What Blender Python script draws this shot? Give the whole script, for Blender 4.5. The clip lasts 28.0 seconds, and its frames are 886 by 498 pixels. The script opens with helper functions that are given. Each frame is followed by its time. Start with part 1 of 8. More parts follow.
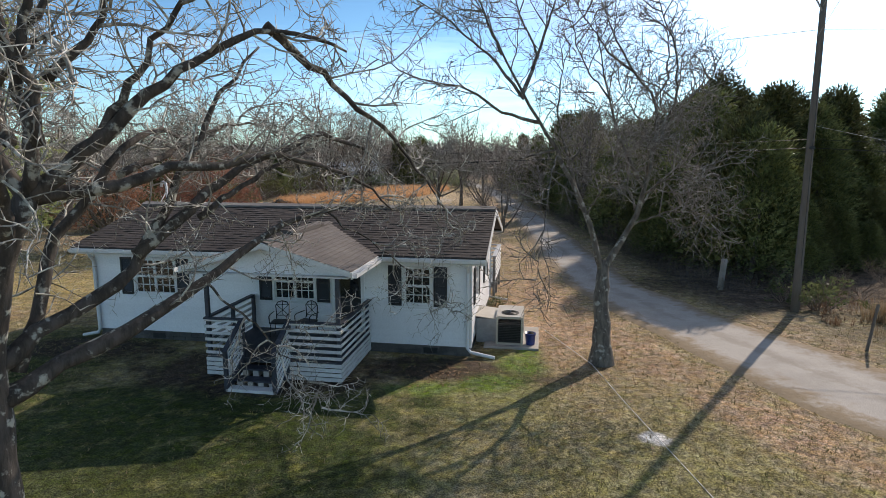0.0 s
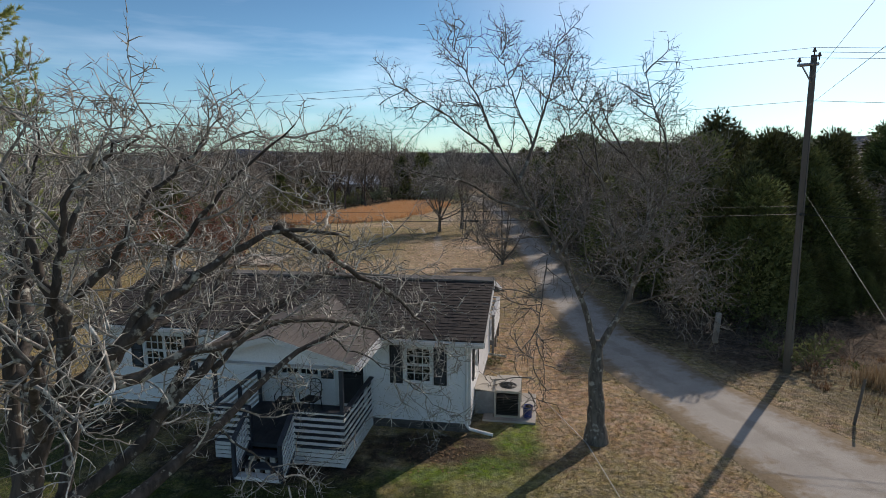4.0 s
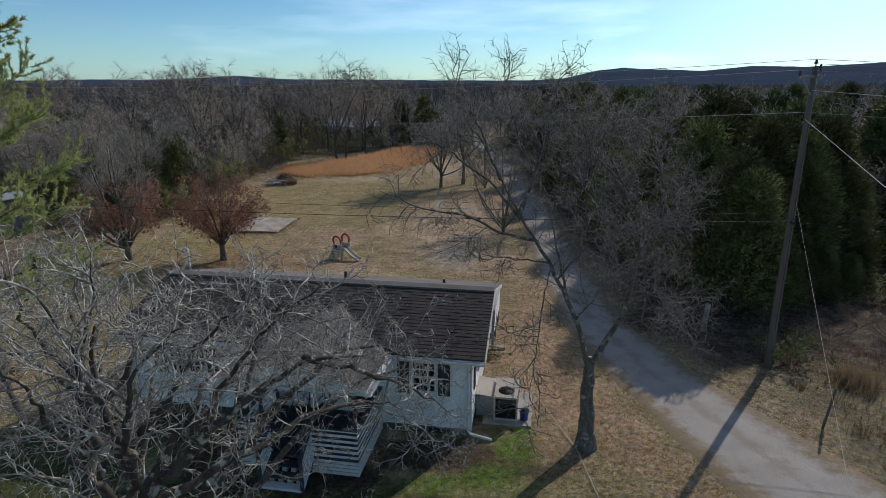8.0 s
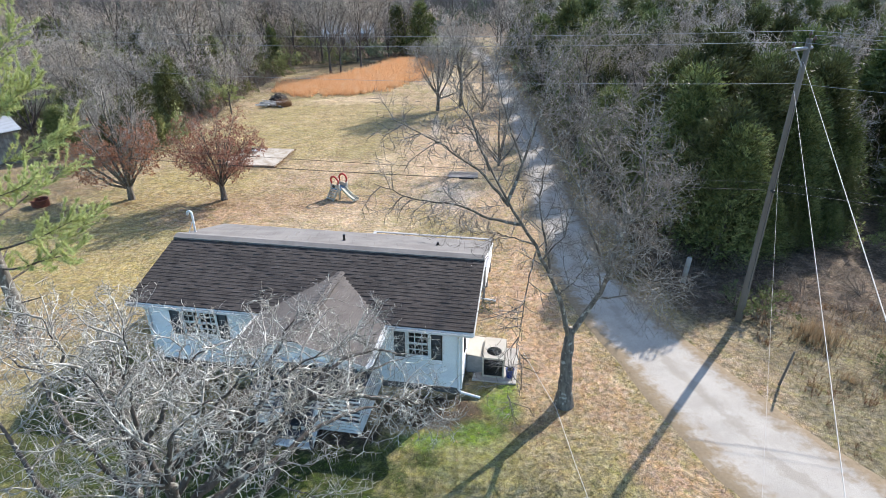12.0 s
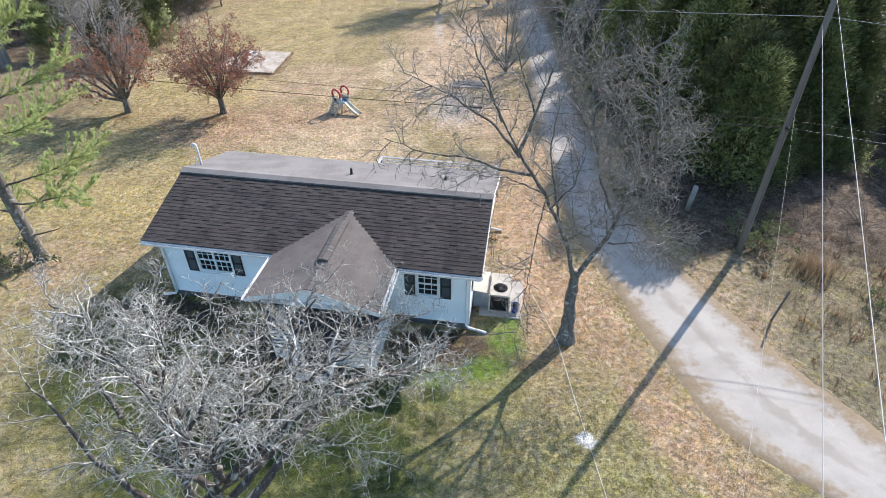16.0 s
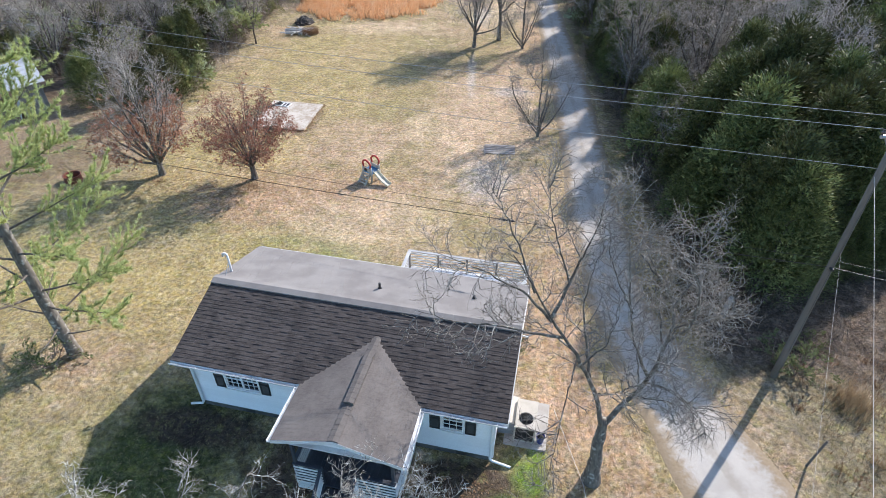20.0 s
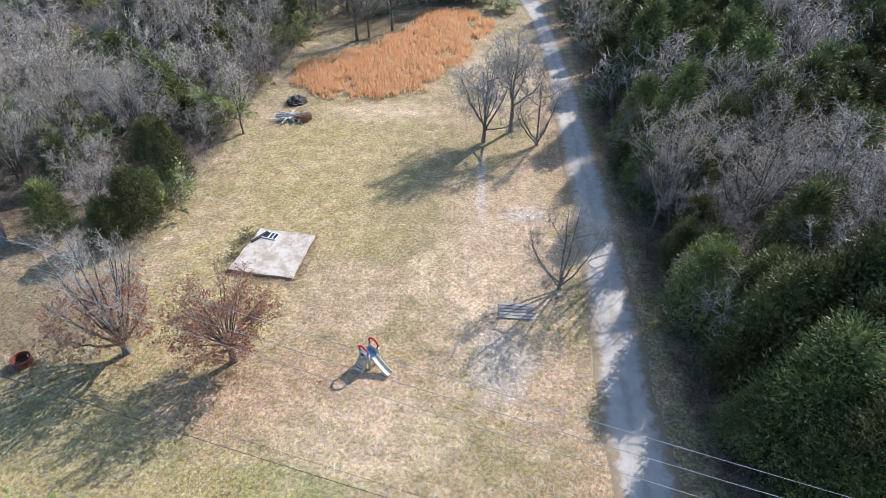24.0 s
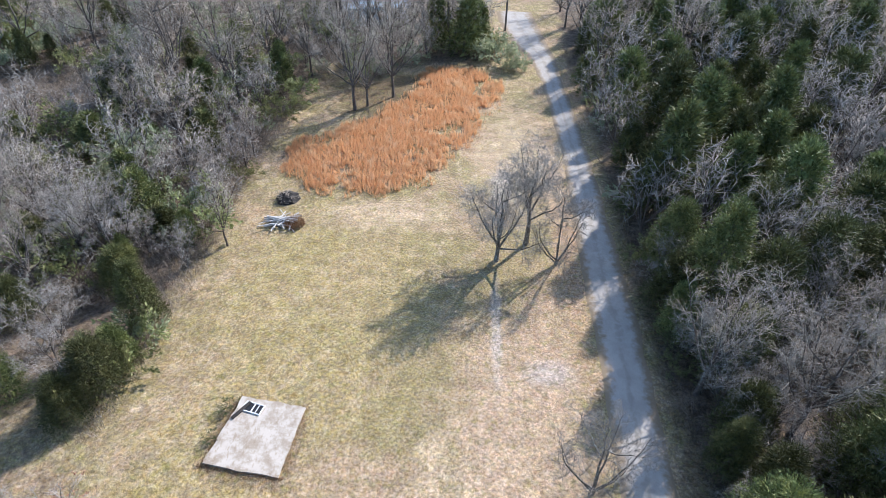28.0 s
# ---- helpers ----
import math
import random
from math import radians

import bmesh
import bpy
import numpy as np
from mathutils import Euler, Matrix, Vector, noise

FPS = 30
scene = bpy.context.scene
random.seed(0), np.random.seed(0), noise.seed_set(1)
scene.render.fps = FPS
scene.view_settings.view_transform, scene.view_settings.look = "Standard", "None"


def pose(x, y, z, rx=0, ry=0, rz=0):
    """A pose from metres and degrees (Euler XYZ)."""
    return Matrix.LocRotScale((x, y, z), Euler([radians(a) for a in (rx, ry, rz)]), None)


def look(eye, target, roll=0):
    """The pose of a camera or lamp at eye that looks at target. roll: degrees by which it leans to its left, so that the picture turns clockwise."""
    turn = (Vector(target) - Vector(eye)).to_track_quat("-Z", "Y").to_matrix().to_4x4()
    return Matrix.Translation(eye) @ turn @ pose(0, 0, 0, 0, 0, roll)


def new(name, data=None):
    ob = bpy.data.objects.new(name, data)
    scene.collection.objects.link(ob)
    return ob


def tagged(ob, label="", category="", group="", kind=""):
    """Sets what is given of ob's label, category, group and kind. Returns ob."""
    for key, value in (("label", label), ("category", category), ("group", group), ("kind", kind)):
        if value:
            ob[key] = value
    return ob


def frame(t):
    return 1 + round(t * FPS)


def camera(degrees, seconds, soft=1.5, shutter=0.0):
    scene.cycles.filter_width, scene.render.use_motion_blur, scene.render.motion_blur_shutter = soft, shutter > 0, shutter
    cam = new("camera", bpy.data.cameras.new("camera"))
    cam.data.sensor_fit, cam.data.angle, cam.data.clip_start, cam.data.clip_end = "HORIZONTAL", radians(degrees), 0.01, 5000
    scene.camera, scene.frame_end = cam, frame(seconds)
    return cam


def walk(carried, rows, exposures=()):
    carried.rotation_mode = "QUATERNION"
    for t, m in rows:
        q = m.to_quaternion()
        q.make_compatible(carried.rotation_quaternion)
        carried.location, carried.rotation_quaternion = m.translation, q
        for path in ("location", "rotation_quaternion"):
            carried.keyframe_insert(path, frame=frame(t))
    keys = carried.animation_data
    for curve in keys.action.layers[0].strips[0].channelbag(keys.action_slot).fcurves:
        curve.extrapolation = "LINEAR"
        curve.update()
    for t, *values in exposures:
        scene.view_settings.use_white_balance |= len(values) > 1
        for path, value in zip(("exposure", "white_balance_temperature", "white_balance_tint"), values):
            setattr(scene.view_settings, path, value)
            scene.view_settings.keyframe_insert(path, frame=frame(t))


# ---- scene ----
cam = camera(75.2, 28.0, soft=0.6)
METRES, EYE, TILT, LEAN, TURN = 40.0, 5.45, -9.2, 0.0, 0.0
ROWS = [
    (0.0, 0.0, 0.0, 0.0, 0.0, 0.0, -0.0),
    (0.5, -0.0009, 0.0003, 0.0068, 0.02, 0.1, 0.09),
    (1.0, -0.001, -0.001, 0.0143, 0.06, 0.17, 0.11),
    (1.5, -0.0004, -0.0033, 0.0228, 0.06, 0.23, 0.13),
    (2.0, 0.0003, -0.0064, 0.032, 0.14, 0.24, 0.11),
    (2.5, 0.001, -0.009, 0.0398, 0.19, 0.21, 0.12),
    (3.0, 0.0012, -0.0111, 0.0471, 0.21, 0.21, 0.16),
    (3.5, 0.0023, -0.0126, 0.0522, 0.2, 0.22, 0.22),
    (5.5, -0.0001, -0.0185, 0.0668, 0.23, 0.01, 0.06),
    (6.0, 0.0003, -0.0212, 0.0769, 0.34, -0.03, 0.07),
    (6.5, -0.0002, -0.024, 0.0912, 0.32, -0.15, 0.03),
    (7.0, -0.001, -0.0271, 0.104, 0.24, -0.21, 0.03),
    (7.5, -0.0002, -0.0304, 0.1142, 0.22, -2.09, 0.13),
    (8.0, -0.0006, -0.0325, 0.124, 0.22, -6.74, 0.12),
    (8.5, -0.0015, -0.0323, 0.1325, 0.18, -11.13, 0.06),
    (9.0, -0.0024, -0.0328, 0.1395, 0.14, -11.43, 0.07),
    (9.5, -0.0031, -0.0334, 0.147, 0.14, -11.46, 0.08),
    (10.0, -0.0038, -0.0352, 0.1531, 0.15, -11.46, 0.09),
    (10.5, -0.0028, -0.039, 0.1625, 0.16, -12.09, 0.07),
    (11.0, -0.0001, -0.0427, 0.1717, 0.12, -13.52, 0.09),
    (11.5, 0.0027, -0.0452, 0.1793, 0.1, -14.96, 0.09),
    (12.0, 0.0047, -0.046, 0.1877, 0.12, -16.51, 0.1),
    (12.5, 0.0036, -0.0463, 0.1955, 0.13, -18.01, 0.05),
    (13.0, 0.0029, -0.0469, 0.2038, 0.19, -19.64, 0.12),
    (13.5, 0.0006, -0.0478, 0.2108, 0.16, -21.84, 0.14),
    (15.5, -0.0042, -0.043, 0.2279, 0.11, -27.75, -0.13),
    (16.0, -0.0034, -0.0338, 0.2343, 0.14, -27.79, -0.08),
    (16.5, -0.0042, -0.0239, 0.244, 0.09, -27.83, -0.12),
    (17.0, -0.0041, -0.0135, 0.2503, 0.1, -27.86, -0.09),
    (17.5, -0.0042, -0.0027, 0.2552, 0.53, -27.94, -0.14),
    (18.0, -0.0052, 0.0072, 0.258, 1.29, -27.96, -0.34),
    (18.5, -0.0056, 0.016, 0.2646, 3.17, -28.08, -0.69),
    (19.0, -0.0078, 0.0222, 0.2869, 3.19, -28.19, -0.74),
    (19.5, -0.0098, 0.025, 0.3165, 3.18, -28.28, -0.76),
    (20.0, -0.0105, 0.0283, 0.3387, 3.15, -28.31, -0.77),
    (20.5, -0.0113, 0.0384, 0.3597, 3.14, -28.37, -0.79),
    (21.0, -0.0131, 0.0592, 0.3821, 3.11, -28.46, -0.79),
    (21.5, -0.0148, 0.09, 0.4061, 3.11, -28.56, -0.75),
    (22.0, -0.0183, 0.1263, 0.4301, 3.21, -28.62, -0.77),
    (22.5, -0.0229, 0.164, 0.4487, 3.26, -28.65, -0.83),
    (24.5, -0.0462, 0.3026, 0.5445, 3.16, -29.21, -1.03),
    (25.0, -0.05, 0.3333, 0.5662, 3.17, -29.24, -1.03),
    (25.5, -0.053, 0.3644, 0.5889, 3.16, -29.26, -1.07),
    (26.0, -0.0569, 0.396, 0.6122, 3.15, -29.34, -1.07),
    (26.5, -0.0613, 0.4261, 0.6325, 3.12, -29.37, -1.09),
    (27.0, -0.0665, 0.4563, 0.6563, 3.09, -29.47, -1.13),
    (27.5, -0.071, 0.4887, 0.6805, 3.11, -29.56, -1.11),
    (28.0, -0.0768, 0.522, 0.688, 3.08, -29.59, -1.14),
]

EXPOSURES = [(0.0, -0.22, 7050, 17), (3.0, -0.72, 7050, 17), (6.0, -0.98, 6650, 16), (7.0, -1.06, 6500, 15), (8.0, -1.05, 6350, 14), (8.8, 0.28, 6350, 13), (11.0, 0.52, 6350, 13), (13.0, 0.80, 6300, 14), (17.0, 0.64, 6250, 15), (24.0, 0.70, 6000, 15), (28.0, 0.72, 5900, 15)]
walk(cam, [(t, pose(0, 0, EYE, TILT, LEAN, TURN) @ pose(METRES * x, METRES * y, METRES * z, 90 + pitch, roll, yaw)) for t, x, y, z, yaw, pitch, roll in ROWS], EXPOSURES)

# ---- light ----
SUN_AZ, SUN_EL = math.atan2(0.64, 0.77), radians(33)
world = bpy.data.worlds.new("world")
scene.world = world
world.use_nodes = True
wn, wl = world.node_tree.nodes, world.node_tree.links
wn.clear()
sky = wn.new("ShaderNodeTexSky")
sky.sky_type, sky.sun_disc, sky.sun_elevation, sky.sun_rotation = "NISHITA", False, SUN_EL, SUN_AZ
sky.air_density, sky.dust_density, sky.ozone_density = 1.0, 0.3, 1.2
wtc = wn.new("ShaderNodeTexCoord")
wsep = wn.new("ShaderNodeSeparateXYZ")
wl.new(wtc.outputs["Generated"], wsep.inputs[0])
wmap = wn.new("ShaderNodeMapping")
wmap.inputs["Scale"].default_value = (1.3, 1.3, 9.0)
wl.new(wtc.outputs["Generated"], wmap.inputs[0])
cloud = wn.new("ShaderNodeTexNoise")
cloud.inputs["Scale"].default_value, cloud.inputs["Detail"].default_value, cloud.inputs["Roughness"].default_value = 1.7, 6, 0.52
wl.new(wmap.outputs[0], cloud.inputs["Vector"])
cramp = wn.new("ShaderNodeMapRange")
cramp.inputs["From Min"].default_value, cramp.inputs["From Max"].default_value = 0.47, 0.70
cramp.inputs["To Min"].default_value, cramp.inputs["To Max"].default_value = 0.0, 0.9
wl.new(cloud.outputs["Fac"], cramp.inputs["Value"])
cmix = wn.new("ShaderNodeMix")
cmix.data_type = "RGBA"
haze = wn.new("ShaderNodeMapRange")
haze.interpolation_type = "SMOOTHSTEP"
haze.inputs["From Min"].default_value, haze.inputs["From Max"].default_value, haze.inputs["To Max"].default_value = 0.72, 0.95, 0.75
chigh = wn.new("ShaderNodeMath")
chigh.operation = "MAXIMUM"
low_haze = wn.new("ShaderNodeMapRange")
for key, value in (("From Min", 0.0), ("From Max", 0.16), ("To Min", 0.42), ("To Max", 0.0)):
    low_haze.inputs[key].default_value = value
wl.new(wsep.outputs[2], low_haze.inputs["Value"])
thin = wn.new("ShaderNodeMath")
thin.operation = "MAXIMUM"
wl.new(cramp.outputs[0], thin.inputs[0])
wl.new(low_haze.outputs[0], thin.inputs[1])
wl.new(thin.outputs[0], chigh.inputs[0])
wl.new(haze.outputs[0], chigh.inputs[1])
wl.new(chigh.outputs[0], cmix.inputs["Factor"])
tint = wn.new("ShaderNodeMix")
tint.data_type, tint.blend_type = "RGBA", "MULTIPLY"
tint.inputs["Factor"].default_value, tint.inputs["B"].default_value = 1.0, (0.66, 1.12, 1.42, 1.0)
wl.new(sky.outputs[0], tint.inputs["A"])
glow = wn.new("ShaderNodeMapRange")
glow.interpolation_type = "SMOOTHSTEP"
for key, value in (("From Min", 0.0), ("From Max", 0.55), ("To Min", 1.9), ("To Max", 1.0)):
    glow.inputs[key].default_value = value
wl.new(wsep.outputs[2], glow.inputs["Value"])
low_sky = wn.new("ShaderNodeVectorMath")
low_sky.operation = "SCALE"
wl.new(tint.outputs["Result"], low_sky.inputs[0])
wl.new(glow.outputs[0], low_sky.inputs["Scale"])
wl.new(low_sky.outputs[0], cmix.inputs["A"])
cgain = wn.new("ShaderNodeMix")
cgain.data_type, cgain.blend_type = "RGBA", "ADD"
cgain.inputs["Factor"].default_value = 1.0
sunward = wn.new("ShaderNodeVectorMath")
sunward.operation = "DOT_PRODUCT"
sunward.inputs[1].default_value = (0.64 * math.cos(SUN_EL), 0.77 * math.cos(SUN_EL), math.sin(SUN_EL))
wl.new(wtc.outputs["Generated"], sunward.inputs[0])
veil = wn.new("ShaderNodeMapRange")
veil.interpolation_type = "SMOOTHSTEP"
for key, value in (("From Min", 0.45), ("From Max", 1.0), ("To Min", 5.5), ("To Max", 13.0)):
    veil.inputs[key].default_value = value
wl.new(sunward.outputs["Value"], veil.inputs["Value"])
wl.new(sunward.outputs["Value"], haze.inputs["Value"])
wl.new(veil.outputs[0], cgain.inputs["B"])
wl.new(low_sky.outputs[0], cgain.inputs["A"])
wl.new(cgain.outputs["Result"], cmix.inputs["B"])
wbg = wn.new("ShaderNodeBackground")
wbg.inputs["Strength"].default_value = 0.078
wl.new(cmix.outputs["Result"], wbg.inputs["Color"])
wout = wn.new("ShaderNodeOutputWorld")
wl.new(wbg.outputs[0], wout.inputs[0])
sun = new("sun", bpy.data.lights.new("sun", "SUN"))
sun.data.energy, sun.data.angle, sun.data.color = 5.0, radians(0.55), (1.0, 0.93, 0.83)
sun.matrix_world = look((0, 0, 60), (-0.64 * math.cos(SUN_EL), -0.77 * math.cos(SUN_EL), 60 - math.sin(SUN_EL)))


# ---- materials ----
class Nodes:
    """A node material, built up by short calls."""

    def __init__(self, name):
        self.m = bpy.data.materials.new(name)
        self.m.use_nodes = True
        self.n, self.l = self.m.node_tree.nodes, self.m.node_tree.links
        self.n.clear()
        self.out = self.n.new("ShaderNodeOutputMaterial")
        self.pos = self.n.new("ShaderNodeNewGeometry").outputs["Position"]

    def put(self, socket, value):
        if hasattr(value, "is_linked"):
            self.l.new(value, socket)
        elif isinstance(value, tuple) and len(value) == 3 and socket.type == "RGBA":
            socket.default_value = (*value, 1)
        else:
            socket.default_value = value

    def noise(self, scale, detail=3, rough=0.55, vec=None, stretch=None):
        v = vec or self.pos
        if stretch:
            mp = self.n.new("ShaderNodeMapping")
            mp.inputs["Scale"].default_value = stretch
            self.l.new(v, mp.inputs[0])
            v = mp.outputs[0]
        x = self.n.new("ShaderNodeTexNoise")
        x.inputs["Scale"].default_value, x.inputs["Detail"].default_value, x.inputs["Roughness"].default_value = scale, detail, rough
        self.l.new(v, x.inputs["Vector"])
        return x.outputs["Fac"]

    def ramp(self, value, lo, hi, a=0.0, b=1.0):
        x = self.n.new("ShaderNodeMapRange")
        x.interpolation_type = "SMOOTHSTEP"
        self.put(x.inputs["Value"], value)
        for k, q in (("From Min", lo), ("From Max", hi), ("To Min", a), ("To Max", b)):
            x.inputs[k].default_value = q
        return x.outputs[0]

    def math(self, op, a, b=0.0):
        x = self.n.new("ShaderNodeMath")
        x.operation = op
        self.put(x.inputs[0], a), self.put(x.inputs[1], b)
        return x.outputs[0]

    def mix(self, fac, a, b, blend="MIX"):
        x = self.n.new("ShaderNodeMix")
        x.data_type, x.blend_type = "RGBA", blend
        self.put(x.inputs["Factor"], fac), self.put(x.inputs["A"], a), self.put(x.inputs["B"], b)
        return x.outputs["Result"]

    def bump(self, height, strength, dist=0.02):
        x = self.n.new("ShaderNodeBump")
        x.inputs["Strength"].default_value, x.inputs["Distance"].default_value = strength, dist
        self.l.new(height, x.inputs["Height"])
        return x.outputs[0]

    def bsdf(self, color, rough=0.8, metal=0.0, normal=None, spec=0.5):
        x = self.n.new("ShaderNodeBsdfPrincipled")
        self.put(x.inputs["Base Color"], color), self.put(x.inputs["Roughness"], rough)
        x.inputs["Metallic"].default_value, x.inputs["Specular IOR Level"].default_value = metal, spec
        if normal:
            self.l.new(normal, x.inputs["Normal"])
        return x

    def done(self, shader):
        self.l.new(shader.outputs[0], self.out.inputs[0])
        return self.m


def plain(name, a, b, scale=3.0, fine=40.0, rough=0.8, metal=0.0, bump=0.25, dist=0.01, rnd=0.0, spec=0.5, stretch=None):
    """Two tones by a broad noise, a fine grain over them, relief, and some change from piece to piece."""
    k = Nodes(name)
    broad, grain = k.noise(scale, 4, stretch=stretch), k.noise(fine, 3, 0.6, stretch=stretch)
    c = k.mix(k.ramp(broad, 0.35, 0.68), a, b)
    c = k.mix(k.ramp(grain, 0.3, 0.75, 0.0, 0.28), c, tuple(q * 0.6 for q in a))
    if rnd:
        oi = k.n.new("ShaderNodeObjectInfo")
        hsv = k.n.new("ShaderNodeHueSaturation")
        k.put(hsv.inputs["Value"], k.ramp(oi.outputs["Random"], 0.0, 1.0, 1 - rnd, 1 + rnd))
        k.put(hsv.inputs["Color"], c)
        c = hsv.outputs[0]
    r = k.ramp(grain, 0.2, 0.8, max(0.03, rough - 0.12), min(1, rough + 0.1))
    return k.done(k.bsdf(c, r, metal, k.bump(grain, bump, dist), spec))


def foliage(name, a, b, light=0.45, rnd=0.25, tip=None):
    """Leaves that let some light through, varied from clump to clump and tree to tree."""
    k = Nodes(name)
    g = k.n.new("ShaderNodeNewGeometry")
    c = k.mix(k.ramp(g.outputs["Random Per Island"], 0.1, 0.9), a, b)
    if tip:
        c = k.mix(k.ramp(k.noise(0.9, 2), 0.5, 0.7, 0, 0.7), c, tip)
    oi = k.n.new("ShaderNodeObjectInfo")
    hsv = k.n.new("ShaderNodeHueSaturation")
    k.put(hsv.inputs["Value"], k.ramp(oi.outputs["Random"], 0, 1, 1 - rnd, 1 + rnd))
    k.put(hsv.inputs["Hue"], k.ramp(oi.outputs["Random"], 0, 1, 0.485, 0.515))
    k.put(hsv.inputs["Color"], c)
    c = hsv.outputs[0]
    p = k.bsdf(c, 0.6, spec=0.3)
    tr = k.n.new("ShaderNodeBsdfTranslucent")
    k.put(tr.inputs["Color"], c)
    mx = k.n.new("ShaderNodeMixShader")
    mx.inputs[0].default_value = light
    k.l.new(p.outputs[0], mx.inputs[1]), k.l.new(tr.outputs[0], mx.inputs[2])
    return k.done(mx)


def bark(name, a, b, c, patch=0.55):
    k = Nodes(name)
    base = k.mix(k.ramp(k.noise(9, 5, 0.65, stretch=(1, 1, 0.25)), 0.35, 0.65), a, b)
    base = k.mix(k.ramp(k.noise(5.5, 4, 0.6), patch, patch + 0.1), base, c)
    return k.done(k.bsdf(base, 0.92, normal=k.bump(k.noise(30, 4, 0.7, stretch=(1, 1, 0.3)), 0.6, 0.02), spec=0.2))


def lawn():
    """Winter lawn: tan thatch with greener, redder and bare stretches, and some painted shade."""
    k = Nodes("lawn_ground")
    sep = k.n.new("ShaderNodeSeparateXYZ")
    k.l.new(k.pos, sep.inputs[0])
    X, Y = sep.outputs[0], sep.outputs[1]
    warp = k.noise(0.35, 4, 0.6)
    warp2 = k.noise(1.6, 4, 0.65)

    def zone(cx, cy, rx, ry, soft=0.5, turn=0.0):
        ca, sa = math.cos(radians(turn)), math.sin(radians(turn))
        dx, dy = k.math("SUBTRACT", X, cx), k.math("SUBTRACT", Y, cy)
        u = k.math("DIVIDE", k.math("ADD", k.math("MULTIPLY", dx, ca), k.math("MULTIPLY", dy, sa)), rx)
        v = k.math("DIVIDE", k.math("SUBTRACT", k.math("MULTIPLY", dy, ca), k.math("MULTIPLY", dx, sa)), ry)
        d = k.math("SQRT", k.math("ADD", k.math("MULTIPLY", u, u), k.math("MULTIPLY", v, v)))
        d = k.math("ADD", d, k.math("MULTIPLY", k.math("SUBTRACT", warp, 0.5), 1.5))
        d = k.math("ADD", d, k.math("MULTIPLY", k.math("SUBTRACT", warp2, 0.5), 1.0))
        return k.ramp(d, 1 - soft, 1 + soft, 1.0, 0.0)

    tan, straw, olive, green = (0.35, 0.252, 0.158), (0.45, 0.345, 0.23), (0.27, 0.22, 0.11), (0.14, 0.18, 0.05)
    c = k.mix(k.ramp(k.noise(0.22, 5, 0.6), 0.36, 0.60), tan, olive)
    c = k.mix(k.ramp(k.noise(0.9, 5, 0.65), 0.5, 0.68, 0, 0.75), c, straw)
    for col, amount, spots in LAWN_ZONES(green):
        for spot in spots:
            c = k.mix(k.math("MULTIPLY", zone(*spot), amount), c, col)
    c = k.mix(k.ramp(k.noise(1.4, 6, 0.75), 0.52, 0.64, 0, 0.55), c, (0.20, 0.19, 0.07))
    wx, wy = k.math("ADD", X, k.math("MULTIPLY", k.math("SUBTRACT", warp, 0.5), 5.0)), k.math("ADD", Y, k.math("MULTIPLY", k.math("SUBTRACT", warp, 0.5), 6.0))
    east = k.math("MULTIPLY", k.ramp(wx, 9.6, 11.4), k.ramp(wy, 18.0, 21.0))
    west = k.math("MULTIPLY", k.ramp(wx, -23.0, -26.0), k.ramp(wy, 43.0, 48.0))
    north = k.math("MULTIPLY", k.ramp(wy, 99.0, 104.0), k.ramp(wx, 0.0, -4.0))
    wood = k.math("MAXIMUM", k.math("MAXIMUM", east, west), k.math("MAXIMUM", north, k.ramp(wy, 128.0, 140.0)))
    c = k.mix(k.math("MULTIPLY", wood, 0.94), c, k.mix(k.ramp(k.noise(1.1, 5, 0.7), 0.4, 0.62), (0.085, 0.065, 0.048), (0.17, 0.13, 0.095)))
    def spread(noise_out, lo, hi, low, high):
        return k.ramp(noise_out, lo, hi, low, high)
    value = k.math("MULTIPLY", spread(k.noise(30, 4, 0.8), 0.36, 0.64, 0.35, 1.65), spread(k.noise(5.2, 7, 0.8), 0.38, 0.62, 0.6, 1.4))
    value = k.math("MULTIPLY", value, spread(k.noise(0.8, 6, 0.75), 0.36, 0.64, 0.82, 1.2))
    vary = k.n.new("ShaderNodeHueSaturation")
    k.put(vary.inputs["Value"], value)
    k.put(vary.inputs["Hue"], spread(k.noise(2.1, 6, 0.8), 0.35, 0.65, 0.488, 0.512))
    k.put(vary.inputs["Saturation"], spread(k.noise(3.3, 6, 0.8), 0.35, 0.65, 1.2, 0.78))
    k.put(vary.inputs["Color"], c)
    c = vary.outputs[0]
    relief = k.math("ADD", k.noise(26, 5, 0.8), k.math("MULTIPLY", k.noise(1.7, 6, 0.75), 1.2))
    return k.done(k.bsdf(c, 0.95, normal=k.bump(relief, 0.8, 0.05), spec=0.15))


